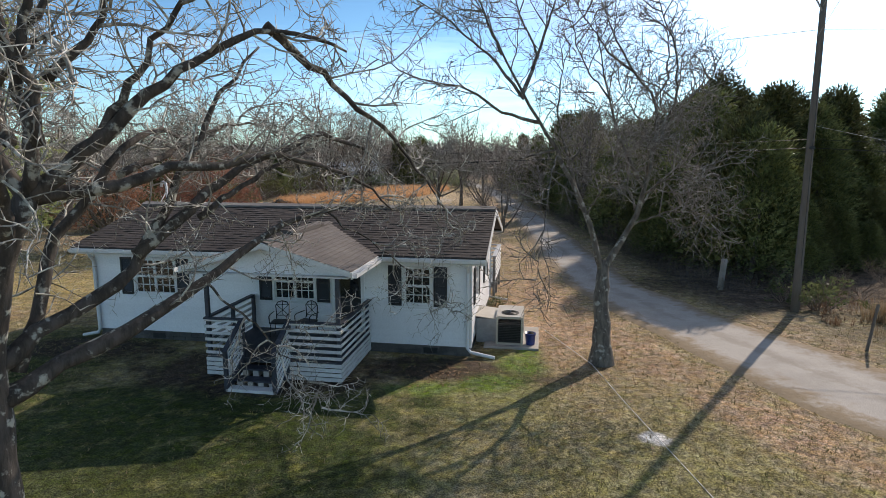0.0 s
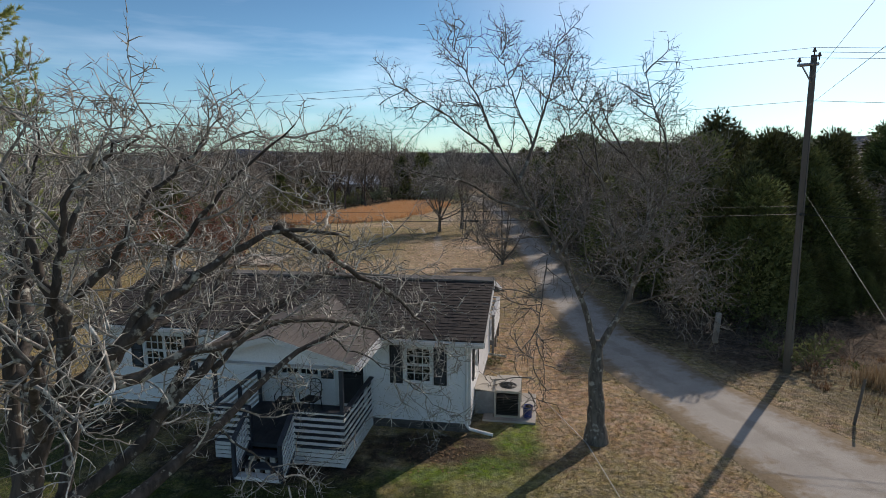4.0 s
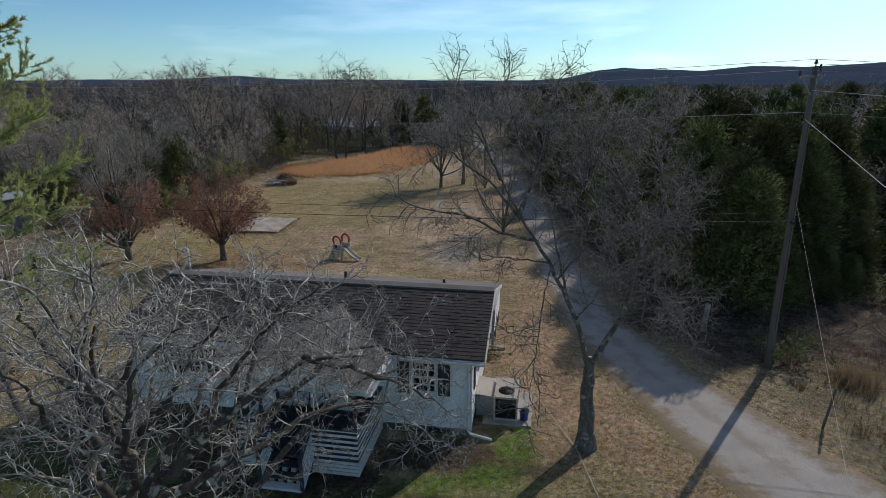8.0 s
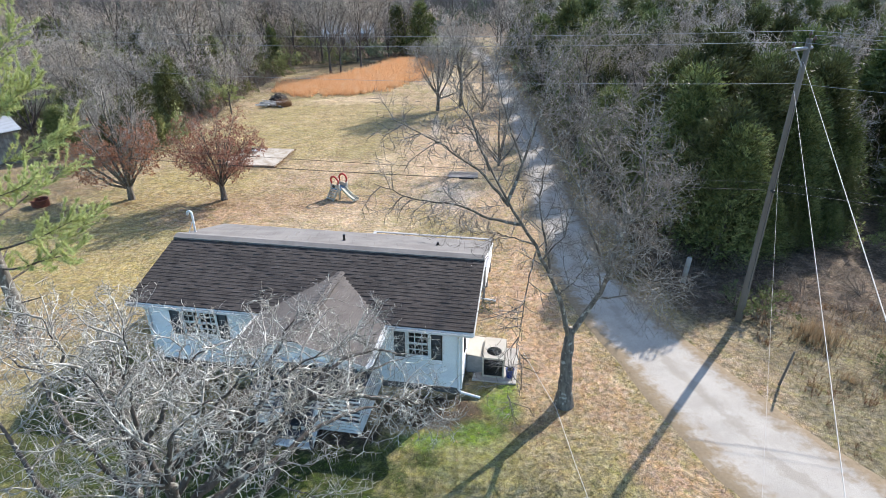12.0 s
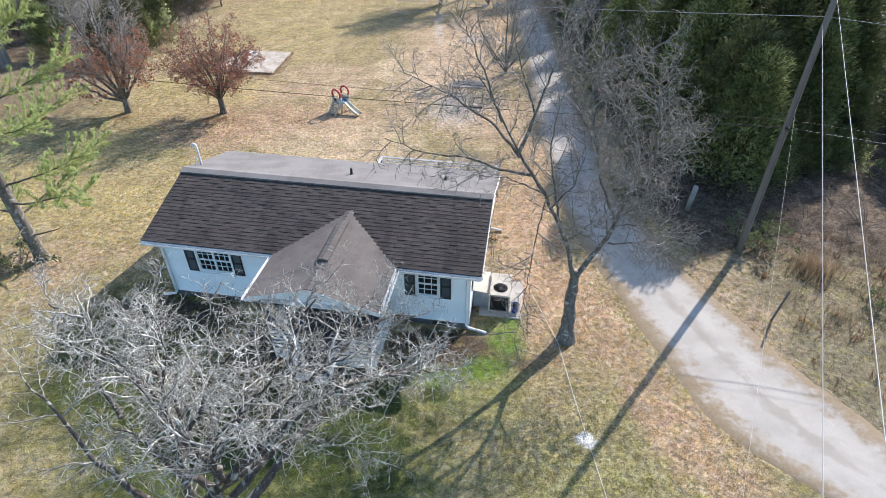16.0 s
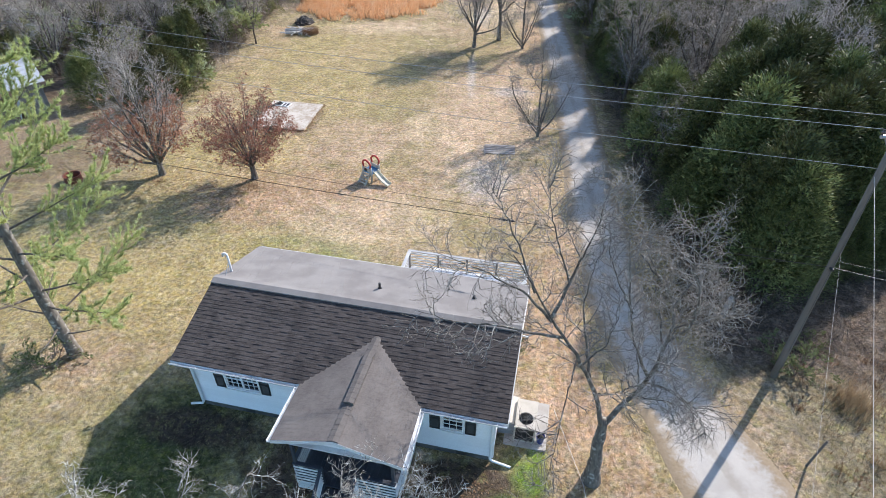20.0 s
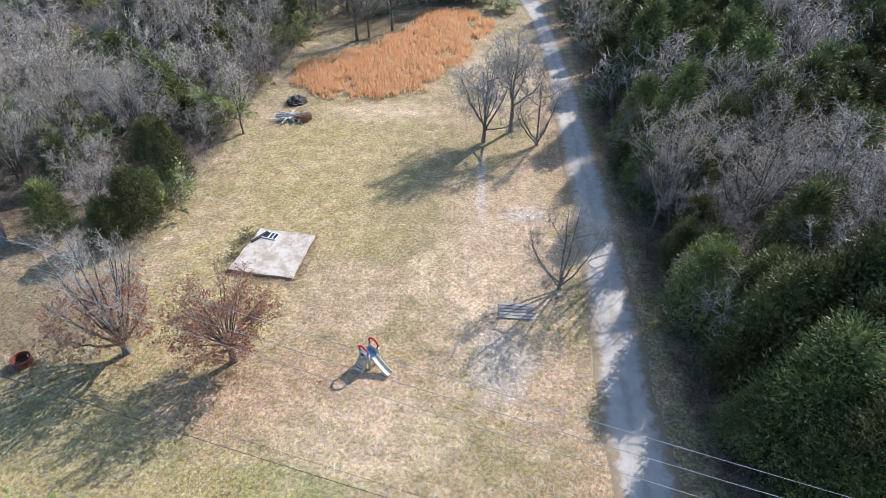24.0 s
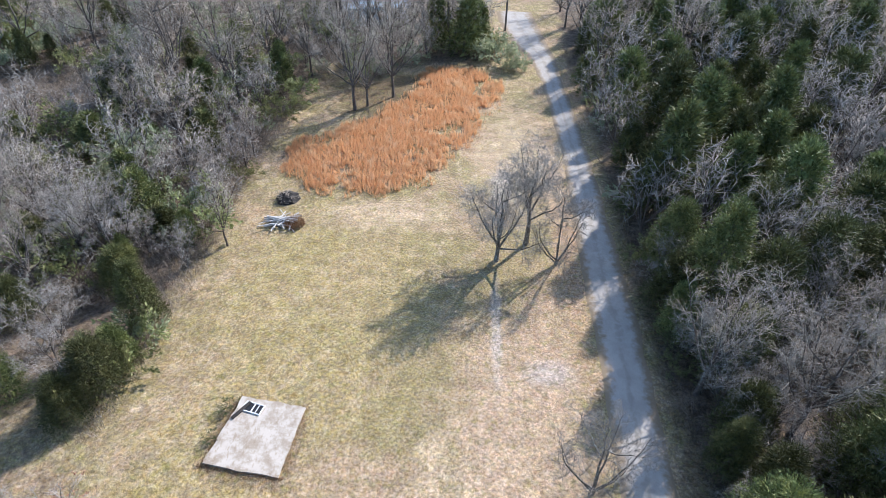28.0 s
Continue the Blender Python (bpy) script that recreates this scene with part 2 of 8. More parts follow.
def LAWN_ZONES(green):
    """Colour, strength, and the stretches (x, y, half sizes, softness, turn) that have it."""
    return (
        (green, 0.8, ((0.8, 12.6, 1.6, 1.8), (2.2, 15.0, 0.9, 1.4), (6.0, 13.2, 1.0, 0.6), (-1.4, 9.6, 1.8, 1.2), (3.4, 9.0, 2.2, 1.0), (-6.0, 25.2, 2.0, 0.9), (-3.6, 24.6, 1.2, 0.8), (-9.0, 27.0, 3.0, 1.2))),
        ((0.25, 0.22, 0.105), 0.65, ((-2.0, 8.5, 12.0, 5.5), (6.0, 9.5, 4.0, 3.0), (-11.0, 13.0, 6.0, 6.0), (-21, 28.0, 9.0, 7.0))),
        ((0.28, 0.225, 0.11), 0.4, ((-6.0, 52.0, 5.0, 8.0), (1.0, 58.0, 4.0, 5.0))),
        # Lush green before the house, darkened further to paint in its lasting shade.
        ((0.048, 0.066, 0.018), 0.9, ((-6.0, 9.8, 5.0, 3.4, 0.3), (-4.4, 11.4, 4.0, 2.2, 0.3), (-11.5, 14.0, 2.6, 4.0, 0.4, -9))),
        ((0.37, 0.285, 0.13), 0.6, ((-13.0, 24.0, 5.0, 4.0), (-20.0, 24.0, 6.0, 3.0), (-14.0, 54.0, 7.5, 14.0), (-17.0, 38.0, 5.0, 6.0))),
        ((0.40, 0.27, 0.17), 0.7, ((2.6, 16.0, 0.9, 2.0), (5.2, 17.0, 1.0, 3.5, 0.6, 12), (2.9, 23.5, 1.6, 3.5), (-13.0, 31.0, 4.0, 2.0), (6.2, 13.4, 1.1, 3.2, 0.6, 15), (3.6, 19.0, 1.2, 4.0), (7.6, 10.0, 1.0, 2.5, 0.5, 30), (-9.5, 33.0, 6.5, 2.6), (5.2, 66.0, 1.0, 20.0), (10.0, 93.0, 1.5, 8.0), (4.4, 26, 1.0, 4))),
        ((0.52, 0.395, 0.26), 0.6, ((0.8, 42.0, 3.4, 9.0), (-1.6, 40.0, 1.0, 5.0), (-6.0, 30.0, 4.0, 3.0), (-4.2, 42.0, 1.1, 3.0), (2.0, 76.0, 4.0, 9.0), (-7.0, 38.0, 1.0, 1.2), (-10.0, 66.0, 5.0, 2.0))),
        ((0.45, 0.315, 0.215), 0.5, ((0.5, 46.0, 3.2, 8.0), (3.0, 54.0, 1.6, 6.0), (-9.0, 40.0, 3.5, 3.0), (2.5, 33.0, 2.5, 3.0))),
        ((0.20, 0.14, 0.085), 0.7, ((-14.6, 40.9, 2.6, 0.5, 0.4, -6), (-12.2, 43.3, 0.4, 2.6, 0.4), (-16.8, 43.8, 0.5, 2.4, 0.4))),
        ((0.46, 0.42, 0.38), 0.5, ((0.6, 35.0, 1.5, 2.4), (1.2, 39.2, 0.9, 0.6), (0.2, 71.0, 1.0, 3.0), (2.6, 49.0, 1.6, 1.0), (-0.6, 53.0, 0.35, 4.5), (1.3, 17.6, 0.6, 1.2))),
        ((0.75, 0.74, 0.72), 0.9, ((4.15, 10.45, 0.32, 0.28, 0.25),)),
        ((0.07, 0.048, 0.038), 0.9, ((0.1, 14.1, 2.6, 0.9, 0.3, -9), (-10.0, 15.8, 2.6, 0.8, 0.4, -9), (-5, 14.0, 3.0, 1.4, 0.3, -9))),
        ((0.12, 0.19, 0.035), 0.85, ((2.1, 14.6, 0.6, 0.8), (1.2, 13.3, 0.8, 0.5), (-0.4, 13.0, 0.9, 0.4), (2.4, 15.6, 0.4, 0.6))),
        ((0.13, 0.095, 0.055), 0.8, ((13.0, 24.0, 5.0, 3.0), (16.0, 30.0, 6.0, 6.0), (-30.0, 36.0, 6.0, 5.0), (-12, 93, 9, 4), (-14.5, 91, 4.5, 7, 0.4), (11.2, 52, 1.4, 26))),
        ((0.24, 0.185, 0.12), 0.75, ((-32, 60, 8.0, 25.0), (-48, 66, 14.0, 22.0))),
        ((0.20, 0.17, 0.105), 0.8, ((15.0, 17.0, 4.0, 4.5), (14.0, 13.0, 2.5, 3.5), (17.0, 12.0, 4.0, 4.0))),
        # Leaf litter behind the pole, with the cedars' shade put into its colour.
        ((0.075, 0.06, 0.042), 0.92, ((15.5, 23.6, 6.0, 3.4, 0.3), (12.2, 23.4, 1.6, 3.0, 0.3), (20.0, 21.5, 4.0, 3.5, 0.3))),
    )


def gravel():
    k = Nodes("gravel_road")
    at = k.n.new("ShaderNodeAttribute")
    at.attribute_name = "across"
    side = at.outputs["Fac"]
    stones = k.n.new("ShaderNodeTexVoronoi")
    stones.inputs["Scale"].default_value = 48
    k.l.new(k.pos, stones.inputs["Vector"])
    c = k.mix(k.ramp(k.noise(0.8, 5, 0.6), 0.35, 0.65), (0.36, 0.335, 0.30), (0.47, 0.44, 0.40))
    c = k.mix(k.ramp(stones.outputs["Distance"], 0.0, 0.5, 0.0, 0.4), c, (0.52, 0.475, 0.41))
    c = k.mix(k.ramp(k.noise(60, 3, 0.7), 0.35, 0.6, 0.5, 0.0), c, (0.16, 0.15, 0.14))
    worn = k.math("ADD", side, k.math("MULTIPLY", k.math("SUBTRACT", k.noise(1.8, 6, 0.75), 0.5), 1.25))
    c = k.mix(k.ramp(worn, 0.46, 0.86), c, k.mix(k.noise(9, 4, 0.7), (0.19, 0.145, 0.09), (0.34, 0.265, 0.18)))
    mid = k.math("ADD", side, k.math("MULTIPLY", k.math("SUBTRACT", k.noise(0.9, 5, 0.75), 0.5), 1.2))
    c = k.mix(k.ramp(mid, 0.0, 0.16, 0.4, 0.0), c, (0.24, 0.21, 0.16))
    return k.done(k.bsdf(c, 0.95, normal=k.bump(stones.outputs["Distance"], 0.4, 0.012), spec=0.2))


def shingle(name, worn=0.0):
    """Asphalt shingles; worn: how far sun and rain have greyed them."""
    k = Nodes(name)
    oi = k.n.new("ShaderNodeObjectInfo")
    c = k.mix(k.ramp(k.noise(1.1, 5, 0.6), 0.35, 0.65), (0.047, 0.04, 0.0375), (0.076, 0.064, 0.059))
    c = k.mix(k.ramp(k.noise(70, 2, 0.7), 0.35, 0.65, 0, 0.6), c, (0.10, 0.09, 0.084))
    c = k.mix(k.ramp(k.noise(1.3, 4, 0.6, stretch=(1, 0.22, 0.22)), 0.5, 0.68, 0, 0.55), c, (0.03, 0.028, 0.028))
    c = k.mix(k.ramp(k.noise(5.5, 3, 0.6, stretch=(0.5, 3.5, 3.5)), 0.5, 0.58, 0, 0.6), c, (0.025, 0.021, 0.02))
    c = k.mix(k.ramp(k.noise(6.5, 3, 0.6, stretch=(0.5, 3.5, 3.5)), 0.54, 0.62, 0, 0.3), c, (0.12, 0.104, 0.094))
    if worn:
        c = k.mix(k.ramp(k.noise(0.9, 5, 0.7), 0.3, 0.7, worn * 0.5, worn), c, (0.19, 0.172, 0.158))
    hsv = k.n.new("ShaderNodeHueSaturation")
    k.put(hsv.inputs["Value"], k.ramp(oi.outputs["Random"], 0, 1, 0.93, 1.07)), k.put(hsv.inputs["Color"], c)
    return k.done(k.bsdf(hsv.outputs[0], 0.9, normal=k.bump(k.noise(90, 2, 0.7), 0.5, 0.008), spec=0.2))


def glass(name):
    k = Nodes(name)
    return k.done(k.bsdf((0.015, 0.018, 0.022), 0.06, normal=k.bump(k.noise(1.5, 1), 0.05, 0.02), spec=0.8))


MAT_LAWN, MAT_ROAD = lawn(), gravel()
MAT_SHINGLE = shingle("asphalt_shingle")
MAT_PORCHSHINGLE = shingle("weathered_shingle", 0.75)
# Paler copy of the shingle: sun on the back slope is in the colour.
MAT_SUNLIT_GREY = plain("sunlit_grey_shingle", (0.25, 0.235, 0.22), (0.19, 0.175, 0.165), 0.9, 60, 0.92, bump=0.3, spec=0.2)
MAT_SIDING = plain("white_siding", (0.88, 0.88, 0.885), (0.84, 0.84, 0.85), 1.2, 25, 0.45, bump=0.05, rnd=0.03)
MAT_WHITE = plain("white_paint", (0.78, 0.78, 0.77), (0.66, 0.65, 0.63), 2.5, 30, 0.55, bump=0.12, rnd=0.05)
MAT_TRIM = plain("white_trim", (0.80, 0.80, 0.79), (0.72, 0.72, 0.70), 2.0, 30, 0.45, bump=0.05)
MAT_SHUTTER = plain("dark_shutter", (0.018, 0.02, 0.024), (0.028, 0.03, 0.034), 4, 40, 0.5)
MAT_BLUE = plain("slate_blue_deck_paint", (0.035, 0.042, 0.058), (0.06, 0.066, 0.082), 2.0, 45, 0.6, rnd=0.12)
MAT_BLOCK = plain("foundation_block", (0.075, 0.07, 0.066), (0.13, 0.12, 0.112), 3, 30, 0.9, bump=0.5, rnd=0.1)
MAT_GLASS = glass("window_glass")
MAT_DARK = plain("dark_metal", (0.012, 0.012, 0.013), (0.025, 0.025, 0.026), 5, 50, 0.45)
MAT_ACBOX = plain("beige_enamel", (0.50, 0.46, 0.39), (0.42, 0.38, 0.31), 2, 35, 0.45, bump=0.08)
MAT_GALV = plain("galvanised_metal", (0.42, 0.43, 0.44), (0.30, 0.31, 0.32), 4, 35, 0.4, metal=0.7, bump=0.1)
MAT_GREYBOX = plain("grey_duct_metal", (0.36, 0.37, 0.38), (0.26, 0.27, 0.28), 3, 30, 0.55, metal=0.2, bump=0.1)
MAT_CONC = plain("concrete", (0.47, 0.44, 0.40), (0.36, 0.33, 0.29), 1.1, 28, 0.9, bump=0.35)
def slab():
    """Old concrete: pale where swept, with dirt and thatch."""
    k = Nodes("old_slab_concrete")
    c = k.mix(k.ramp(k.noise(0.9, 6, 0.7), 0.42, 0.6), (0.50, 0.45, 0.385), (0.34, 0.285, 0.22))
    c = k.mix(k.ramp(k.noise(2.2, 6, 0.75, stretch=(2.2, 0.7, 1)), 0.52, 0.66, 0, 0.8), c, (0.29, 0.225, 0.155))
    c = k.mix(k.ramp(k.noise(7, 5, 0.8), 0.55, 0.68, 0, 0.7), c, (0.58, 0.54, 0.47))
    return k.done(k.bsdf(c, 0.92, normal=k.bump(k.noise(14, 5, 0.8), 0.5, 0.02), spec=0.2))


MAT_SLAB = slab()
MAT_BUCKET = plain("blue_plastic", (0.012, 0.035, 0.19), (0.018, 0.045, 0.22), 4, 30, 0.35, bump=0.05)
MAT_POLE = plain("weathered_pole_wood", (0.17, 0.145, 0.12), (0.11, 0.09, 0.072), 2, 26, 0.9, bump=0.6, stretch=(1, 1, 0.08))
MAT_OLDWOOD = plain("grey_weathered_wood", (0.30, 0.275, 0.25), (0.19, 0.17, 0.15), 2, 30, 0.9, bump=0.5, rnd=0.2)
MAT_LOG = plain("bleached_log", (0.62, 0.60, 0.56), (0.42, 0.39, 0.35), 3, 25, 0.9, bump=0.5, rnd=0.2)
MAT_BRUSH = plain("burnt_brush", (0.02, 0.017, 0.015), (0.05, 0.042, 0.036), 4, 25, 0.95, bump=0.5)
MAT_TIN = plain("sheet_metal_roof", (0.55, 0.57, 0.59), (0.44, 0.45, 0.46), 1.2, 20, 0.45, metal=0.25, bump=0.1)
MAT_WIRE = plain("cable", (0.02, 0.02, 0.021), (0.03, 0.03, 0.03), 3, 30, 0.5)
MAT_GUY = plain("pale_guy_cable", (0.60, 0.56, 0.51), (0.52, 0.48, 0.44), 3, 30, 0.8, bump=0.1, spec=0.2)
MAT_ALU = plain("bare_aluminium_wire", (0.42, 0.42, 0.42), (0.34, 0.34, 0.34), 3, 30, 0.6, metal=0.2)
MAT_RED = plain("red_plastic", (0.50, 0.04, 0.03), (0.42, 0.05, 0.04), 3, 25, 0.4, bump=0.05)
MAT_SKYBLUE = plain("light_blue_plastic", (0.10, 0.27, 0.44), (0.14, 0.31, 0.46), 3, 25, 0.4, bump=0.05)
MAT_BEIGE = plain("beige_plastic", (0.52, 0.48, 0.39), (0.44, 0.40, 0.33), 3, 25, 0.45, bump=0.06)
MAT_SLIDE = plain("cream_plastic", (0.64, 0.60, 0.47), (0.56, 0.53, 0.42), 3, 25, 0.7, bump=0.06)
MAT_CERAMIC = plain("brown_porcelain", (0.10, 0.06, 0.045), (0.13, 0.08, 0.06), 3, 25, 0.25, bump=0.02)
MAT_BARK_PALE = bark("lichen_bark", (0.20, 0.175, 0.145), (0.105, 0.09, 0.075), (0.38, 0.36, 0.31), 0.55)
MAT_TWIG_PALE = bark("lichen_twig", (0.40, 0.38, 0.335), (0.19, 0.175, 0.152), (0.64, 0.625, 0.56), 0.5)
MAT_BARK_NEAR = bark("dark_lichen_bark", (0.115, 0.10, 0.088), (0.055, 0.048, 0.042), (0.42, 0.415, 0.36), 0.545)
MAT_TWIG_MID = bark("sunlit_grey_twig", (0.27, 0.242, 0.21), (0.17, 0.15, 0.13), (0.38, 0.355, 0.31), 0.52)
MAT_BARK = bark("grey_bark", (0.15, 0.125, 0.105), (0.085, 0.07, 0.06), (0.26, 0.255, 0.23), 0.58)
MAT_TWIG = bark("grey_twig", (0.36, 0.31, 0.25), (0.24, 0.205, 0.165), (0.47, 0.42, 0.36), 0.54)
MAT_TWIG_BROWN = bark("brown_twig", (0.25, 0.195, 0.15), (0.17, 0.13, 0.10), (0.36, 0.30, 0.24), 0.56)
MAT_TWIG_GREY = bark("silver_twig", (0.37, 0.335, 0.295), (0.25, 0.225, 0.195), (0.50, 0.465, 0.41), 0.54)
MAT_CEDAR = foliage("cedar_needles", (0.058, 0.068, 0.022), (0.145, 0.155, 0.05), 0.08, 0.4, (0.30, 0.30, 0.11))
MAT_PINE = foliage("pine_needles", (0.36, 0.42, 0.16), (0.52, 0.57, 0.25), 0.55, 0.1, (0.60, 0.60, 0.27))
MAT_SHRUB = foliage("shrub_leaves", (0.17, 0.19, 0.075), (0.31, 0.32, 0.14), 0.45, 0.3)
MAT_SHRUB_DEEP = foliage("deep_olive_leaves", (0.085, 0.098, 0.040), (0.16, 0.17, 0.075), 0.35, 0.3)
MAT_SAGE = foliage("pale_shrub_leaves", (0.25, 0.285, 0.16), (0.38, 0.40, 0.25), 0.45, 0.2)
MAT_REDLEAF = foliage("russet_leaves", (0.33, 0.15, 0.09), (0.42, 0.24, 0.15), 0.4, 0.2)
MAT_OAKLEAF = foliage("dry_brown_leaves", (0.20, 0.12, 0.06), (0.33, 0.22, 0.12), 0.4, 0.2)
MAT_SEDGE = foliage("orange_broomsedge", (0.60, 0.31, 0.16), (0.74, 0.46, 0.27), 0.5, 0.05, (0.70, 0.52, 0.35))
MAT_DRYGRASS = foliage("tan_dry_grass", (0.26, 0.18, 0.11), (0.40, 0.29, 0.18), 0.3, 0.05)
MAT_GRASS = foliage("grass_tufts", (0.30, 0.245, 0.13), (0.17, 0.175, 0.06), 0.3, 0.05, (0.12, 0.15, 0.045))
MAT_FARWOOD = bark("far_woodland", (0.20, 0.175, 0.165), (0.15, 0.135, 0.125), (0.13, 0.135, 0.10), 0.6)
# Distance haze is mixed into these two colours: greyed cedars, blue hills.
MAT_HAZYCEDAR = foliage("hazy_far_cedar", (0.085, 0.10, 0.07), (0.13, 0.14, 0.095), 0.3, 0.2)
MAT_HAZYHILL = plain("hazy_far_hill", (0.055, 0.075, 0.115), (0.07, 0.09, 0.13), 0.006, 0.05, 0.95, bump=0.0, spec=0.0)


# ---- building helpers ----
class Geo:
    """Vertices and faces of one mesh."""

    def __init__(self):
        self.v, self.f = [], []

    def add(self, verts, faces):
        o = len(self.v)
        self.v.extend(tuple(p) for p in verts)
        self.f.extend(tuple(i + o for i in q) for q in faces)
        return self

    def box(self, x0, x1, y0, y1, z0, z1, c=0.0, m=None):
        """A box; with c its long edges are chamfered."""
        if c <= 0:
            v = [(x, y, z) for z in (z0, z1) for x, y in ((x0, y0), (x1, y0), (x1, y1), (x0, y1))]
            f = [(3, 2, 1, 0), (4, 5, 6, 7), (0, 1, 5, 4), (1, 2, 6, 5), (2, 3, 7, 6), (3, 0, 4, 7)]
        else:
            d = (x1 - x0, y1 - y0, z1 - z0)
            ax = d.index(max(d))
            lo, hi = (x0, y0, z0), (x1, y1, z1)
            i, j = [(1, 2), (2, 0), (0, 1)][ax]
            c = min(c, 0.3 * d[i], 0.3 * d[j])
            ring = [(lo[i] + c, lo[j]), (hi[i] - c, lo[j]), (hi[i], lo[j] + c), (hi[i], hi[j] - c), (hi[i] - c, hi[j]), (lo[i] + c, hi[j]), (lo[i], hi[j] - c), (lo[i], lo[j] + c)]
            v = []
            for e in (lo[ax], hi[ax]):
                for a, b in ring:
                    p = [0, 0, 0]
                    p[ax], p[i], p[j] = e, a, b
                    v.append(p)
            f = [tuple(range(7, -1, -1)), tuple(range(8, 16))] + [(q, (q + 1) % 8, 8 + (q + 1) % 8, 8 + q) for q in range(8)]
        if m is not None:
            v = [m @ Vector(p) for p in v]
        return self.add(v, f)

    def tube(self, pts, radii, n=6, cap=True):
        """A tapered tube along points; a last radius of 0 makes a tip."""
        pts = [Vector(p) for p in pts]
        o, rings = len(self.v), []
        side = None
        for i, p in enumerate(pts):
            d = (pts[min(i + 1, len(pts) - 1)] - pts[max(i - 1, 0)]).normalized()
            if side is None:
                side = d.cross(Vector((0.31, 0.83, 0.46)))
                if side.length < 0.05:
                    side = d.cross(Vector((1, 0, 0)))
            side = (side - d * side.dot(d)).normalized()
            up = d.cross(side)
            if radii[i] <= 0:
                rings.append([len(self.v)])
                self.v.append(tuple(p))
            else:
                rings.append(list(range(len(self.v), len(self.v) + n)))
                for q in range(n):
                    a = 2 * math.pi * q / n
                    self.v.append(tuple(p + (side * math.cos(a) + up * math.sin(a)) * radii[i]))
        for a, b in zip(rings, rings[1:]):
            if len(b) == 1:
                self.f.extend((a[q], a[(q + 1) % n], b[0]) for q in range(n))
            else:
                self.f.extend((a[q], a[(q + 1) % n], b[(q + 1) % n], b[q]) for q in range(n))
        if cap:
            if len(rings[0]) > 1:
                self.f.append(tuple(reversed(rings[0])))
            if len(rings[-1]) > 1:
                self.f.append(tuple(rings[-1]))
        return self

    def prism(self, poly, y0, y1, m=None):
        """A polygon of (x, z) drawn out from y0 to y1."""
        n = len(poly)
        v = [(x, y0, z) for x, z in poly] + [(x, y1, z) for x, z in poly]
        if m is not None:
            v = [m @ Vector(p) for p in v]
        return self.add(v, [tuple(range(n)), tuple(range(2 * n - 1, n - 1, -1))] + [(q, n + q, n + (q + 1) % n, (q + 1) % n) for q in range(n)])

    def data(self, name, mat, smooth=False):
        me = bpy.data.meshes.new(name)
        me.from_pydata(self.v, [], self.f)
        if mat:
            me.materials.append(mat)
        if smooth:
            me.polygons.foreach_set("use_smooth", [True] * len(me.polygons))
        me.update()
        return me


class Soup(Geo):
    """A mesh of very many slim triangles, kept as arrays."""

    def __init__(self):
        self.v, self.f = [], []
        self.lots, self.count = [], 0

    def pour(self, v, f):
        self.lots.append((v, f + self.count))
        self.count += len(v)
        return self

    def data(self, name, mat, smooth=False):
        me = bpy.data.meshes.new(name)
        v = np.concatenate([a for a, _ in self.lots]).astype(np.float32)
        f = np.concatenate([b for _, b in self.lots]).astype(np.int32)
        me.vertices.add(len(v))
        me.vertices.foreach_set("co", v.ravel())
        me.loops.add(f.size)
        me.polygons.add(len(f))
        me.polygons.foreach_set("loop_start", np.arange(0, f.size, 3, dtype=np.int32))
        me.loops.foreach_set("vertex_index", f.ravel())
        if mat:
            me.materials.append(mat)
        me.update(calc_edges=True)
        return me


def part(name, geo, mat, parent, label="", smooth=False, m=None):
    ob = new(name, geo.data(name, mat, smooth) if isinstance(geo, Geo) else geo)
    ob.parent = parent
    if m is not None:
        ob.matrix_basis = m
    return tagged(ob, label)


def thing(name, m, label, category, group="", kind=""):
    ob = new(name)
    ob.matrix_basis = m
    return tagged(ob, label, category, group, kind)


def solo(name, geo, mat, label, category, m=None, kind="", smooth=False, group=""):
    ob = new(name, geo.data(name, mat, smooth))
    if m is not None:
        ob.matrix_basis = m
    return tagged(ob, label, category, group, kind)


def smooth01(a, b, x):
    t = min(1, max(0, (x - a) / (b - a)))
    return t * t * (3 - 2 * t)


def gz(x, y):
    """Height of the ground."""
    dip = -0.5 * smooth01(-8, -25, x) * smooth01(25, 55, y)
    return dip + 0.05 * noise.noise((x * 0.11, y * 0.11, 0.3)) * smooth01(6, 16, math.hypot(x + 4, y - 18))


# ---- ground, road, hills ----
def build_ground():
    def steps(lo, hi, fine_lo, fine_hi, fine):
        a = list(np.arange(fine_lo, fine_hi + 1e-6, fine))
        d, x = fine, fine_hi
        while x < hi:
            d *= 1.35
            x += d
            a.append(x)
        d, x = fine, fine_lo
        while x > lo:
            d *= 1.35
            x -= d
            a.insert(0, x)
        return a
    xs, ys = steps(-4200, 4200, -60, 60, 1.0), steps(-4200, 4200, -15, 130, 1.0)
    v = [(x, y, gz(x, y)) for y in ys for x in xs]
    n = len(xs)
    f = [(j * n + i, j * n + i + 1, (j + 1) * n + i + 1, (j + 1) * n + i) for j in range(len(ys) - 1) for i in range(n - 1)]
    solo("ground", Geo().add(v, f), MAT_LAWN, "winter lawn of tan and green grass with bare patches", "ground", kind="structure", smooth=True)


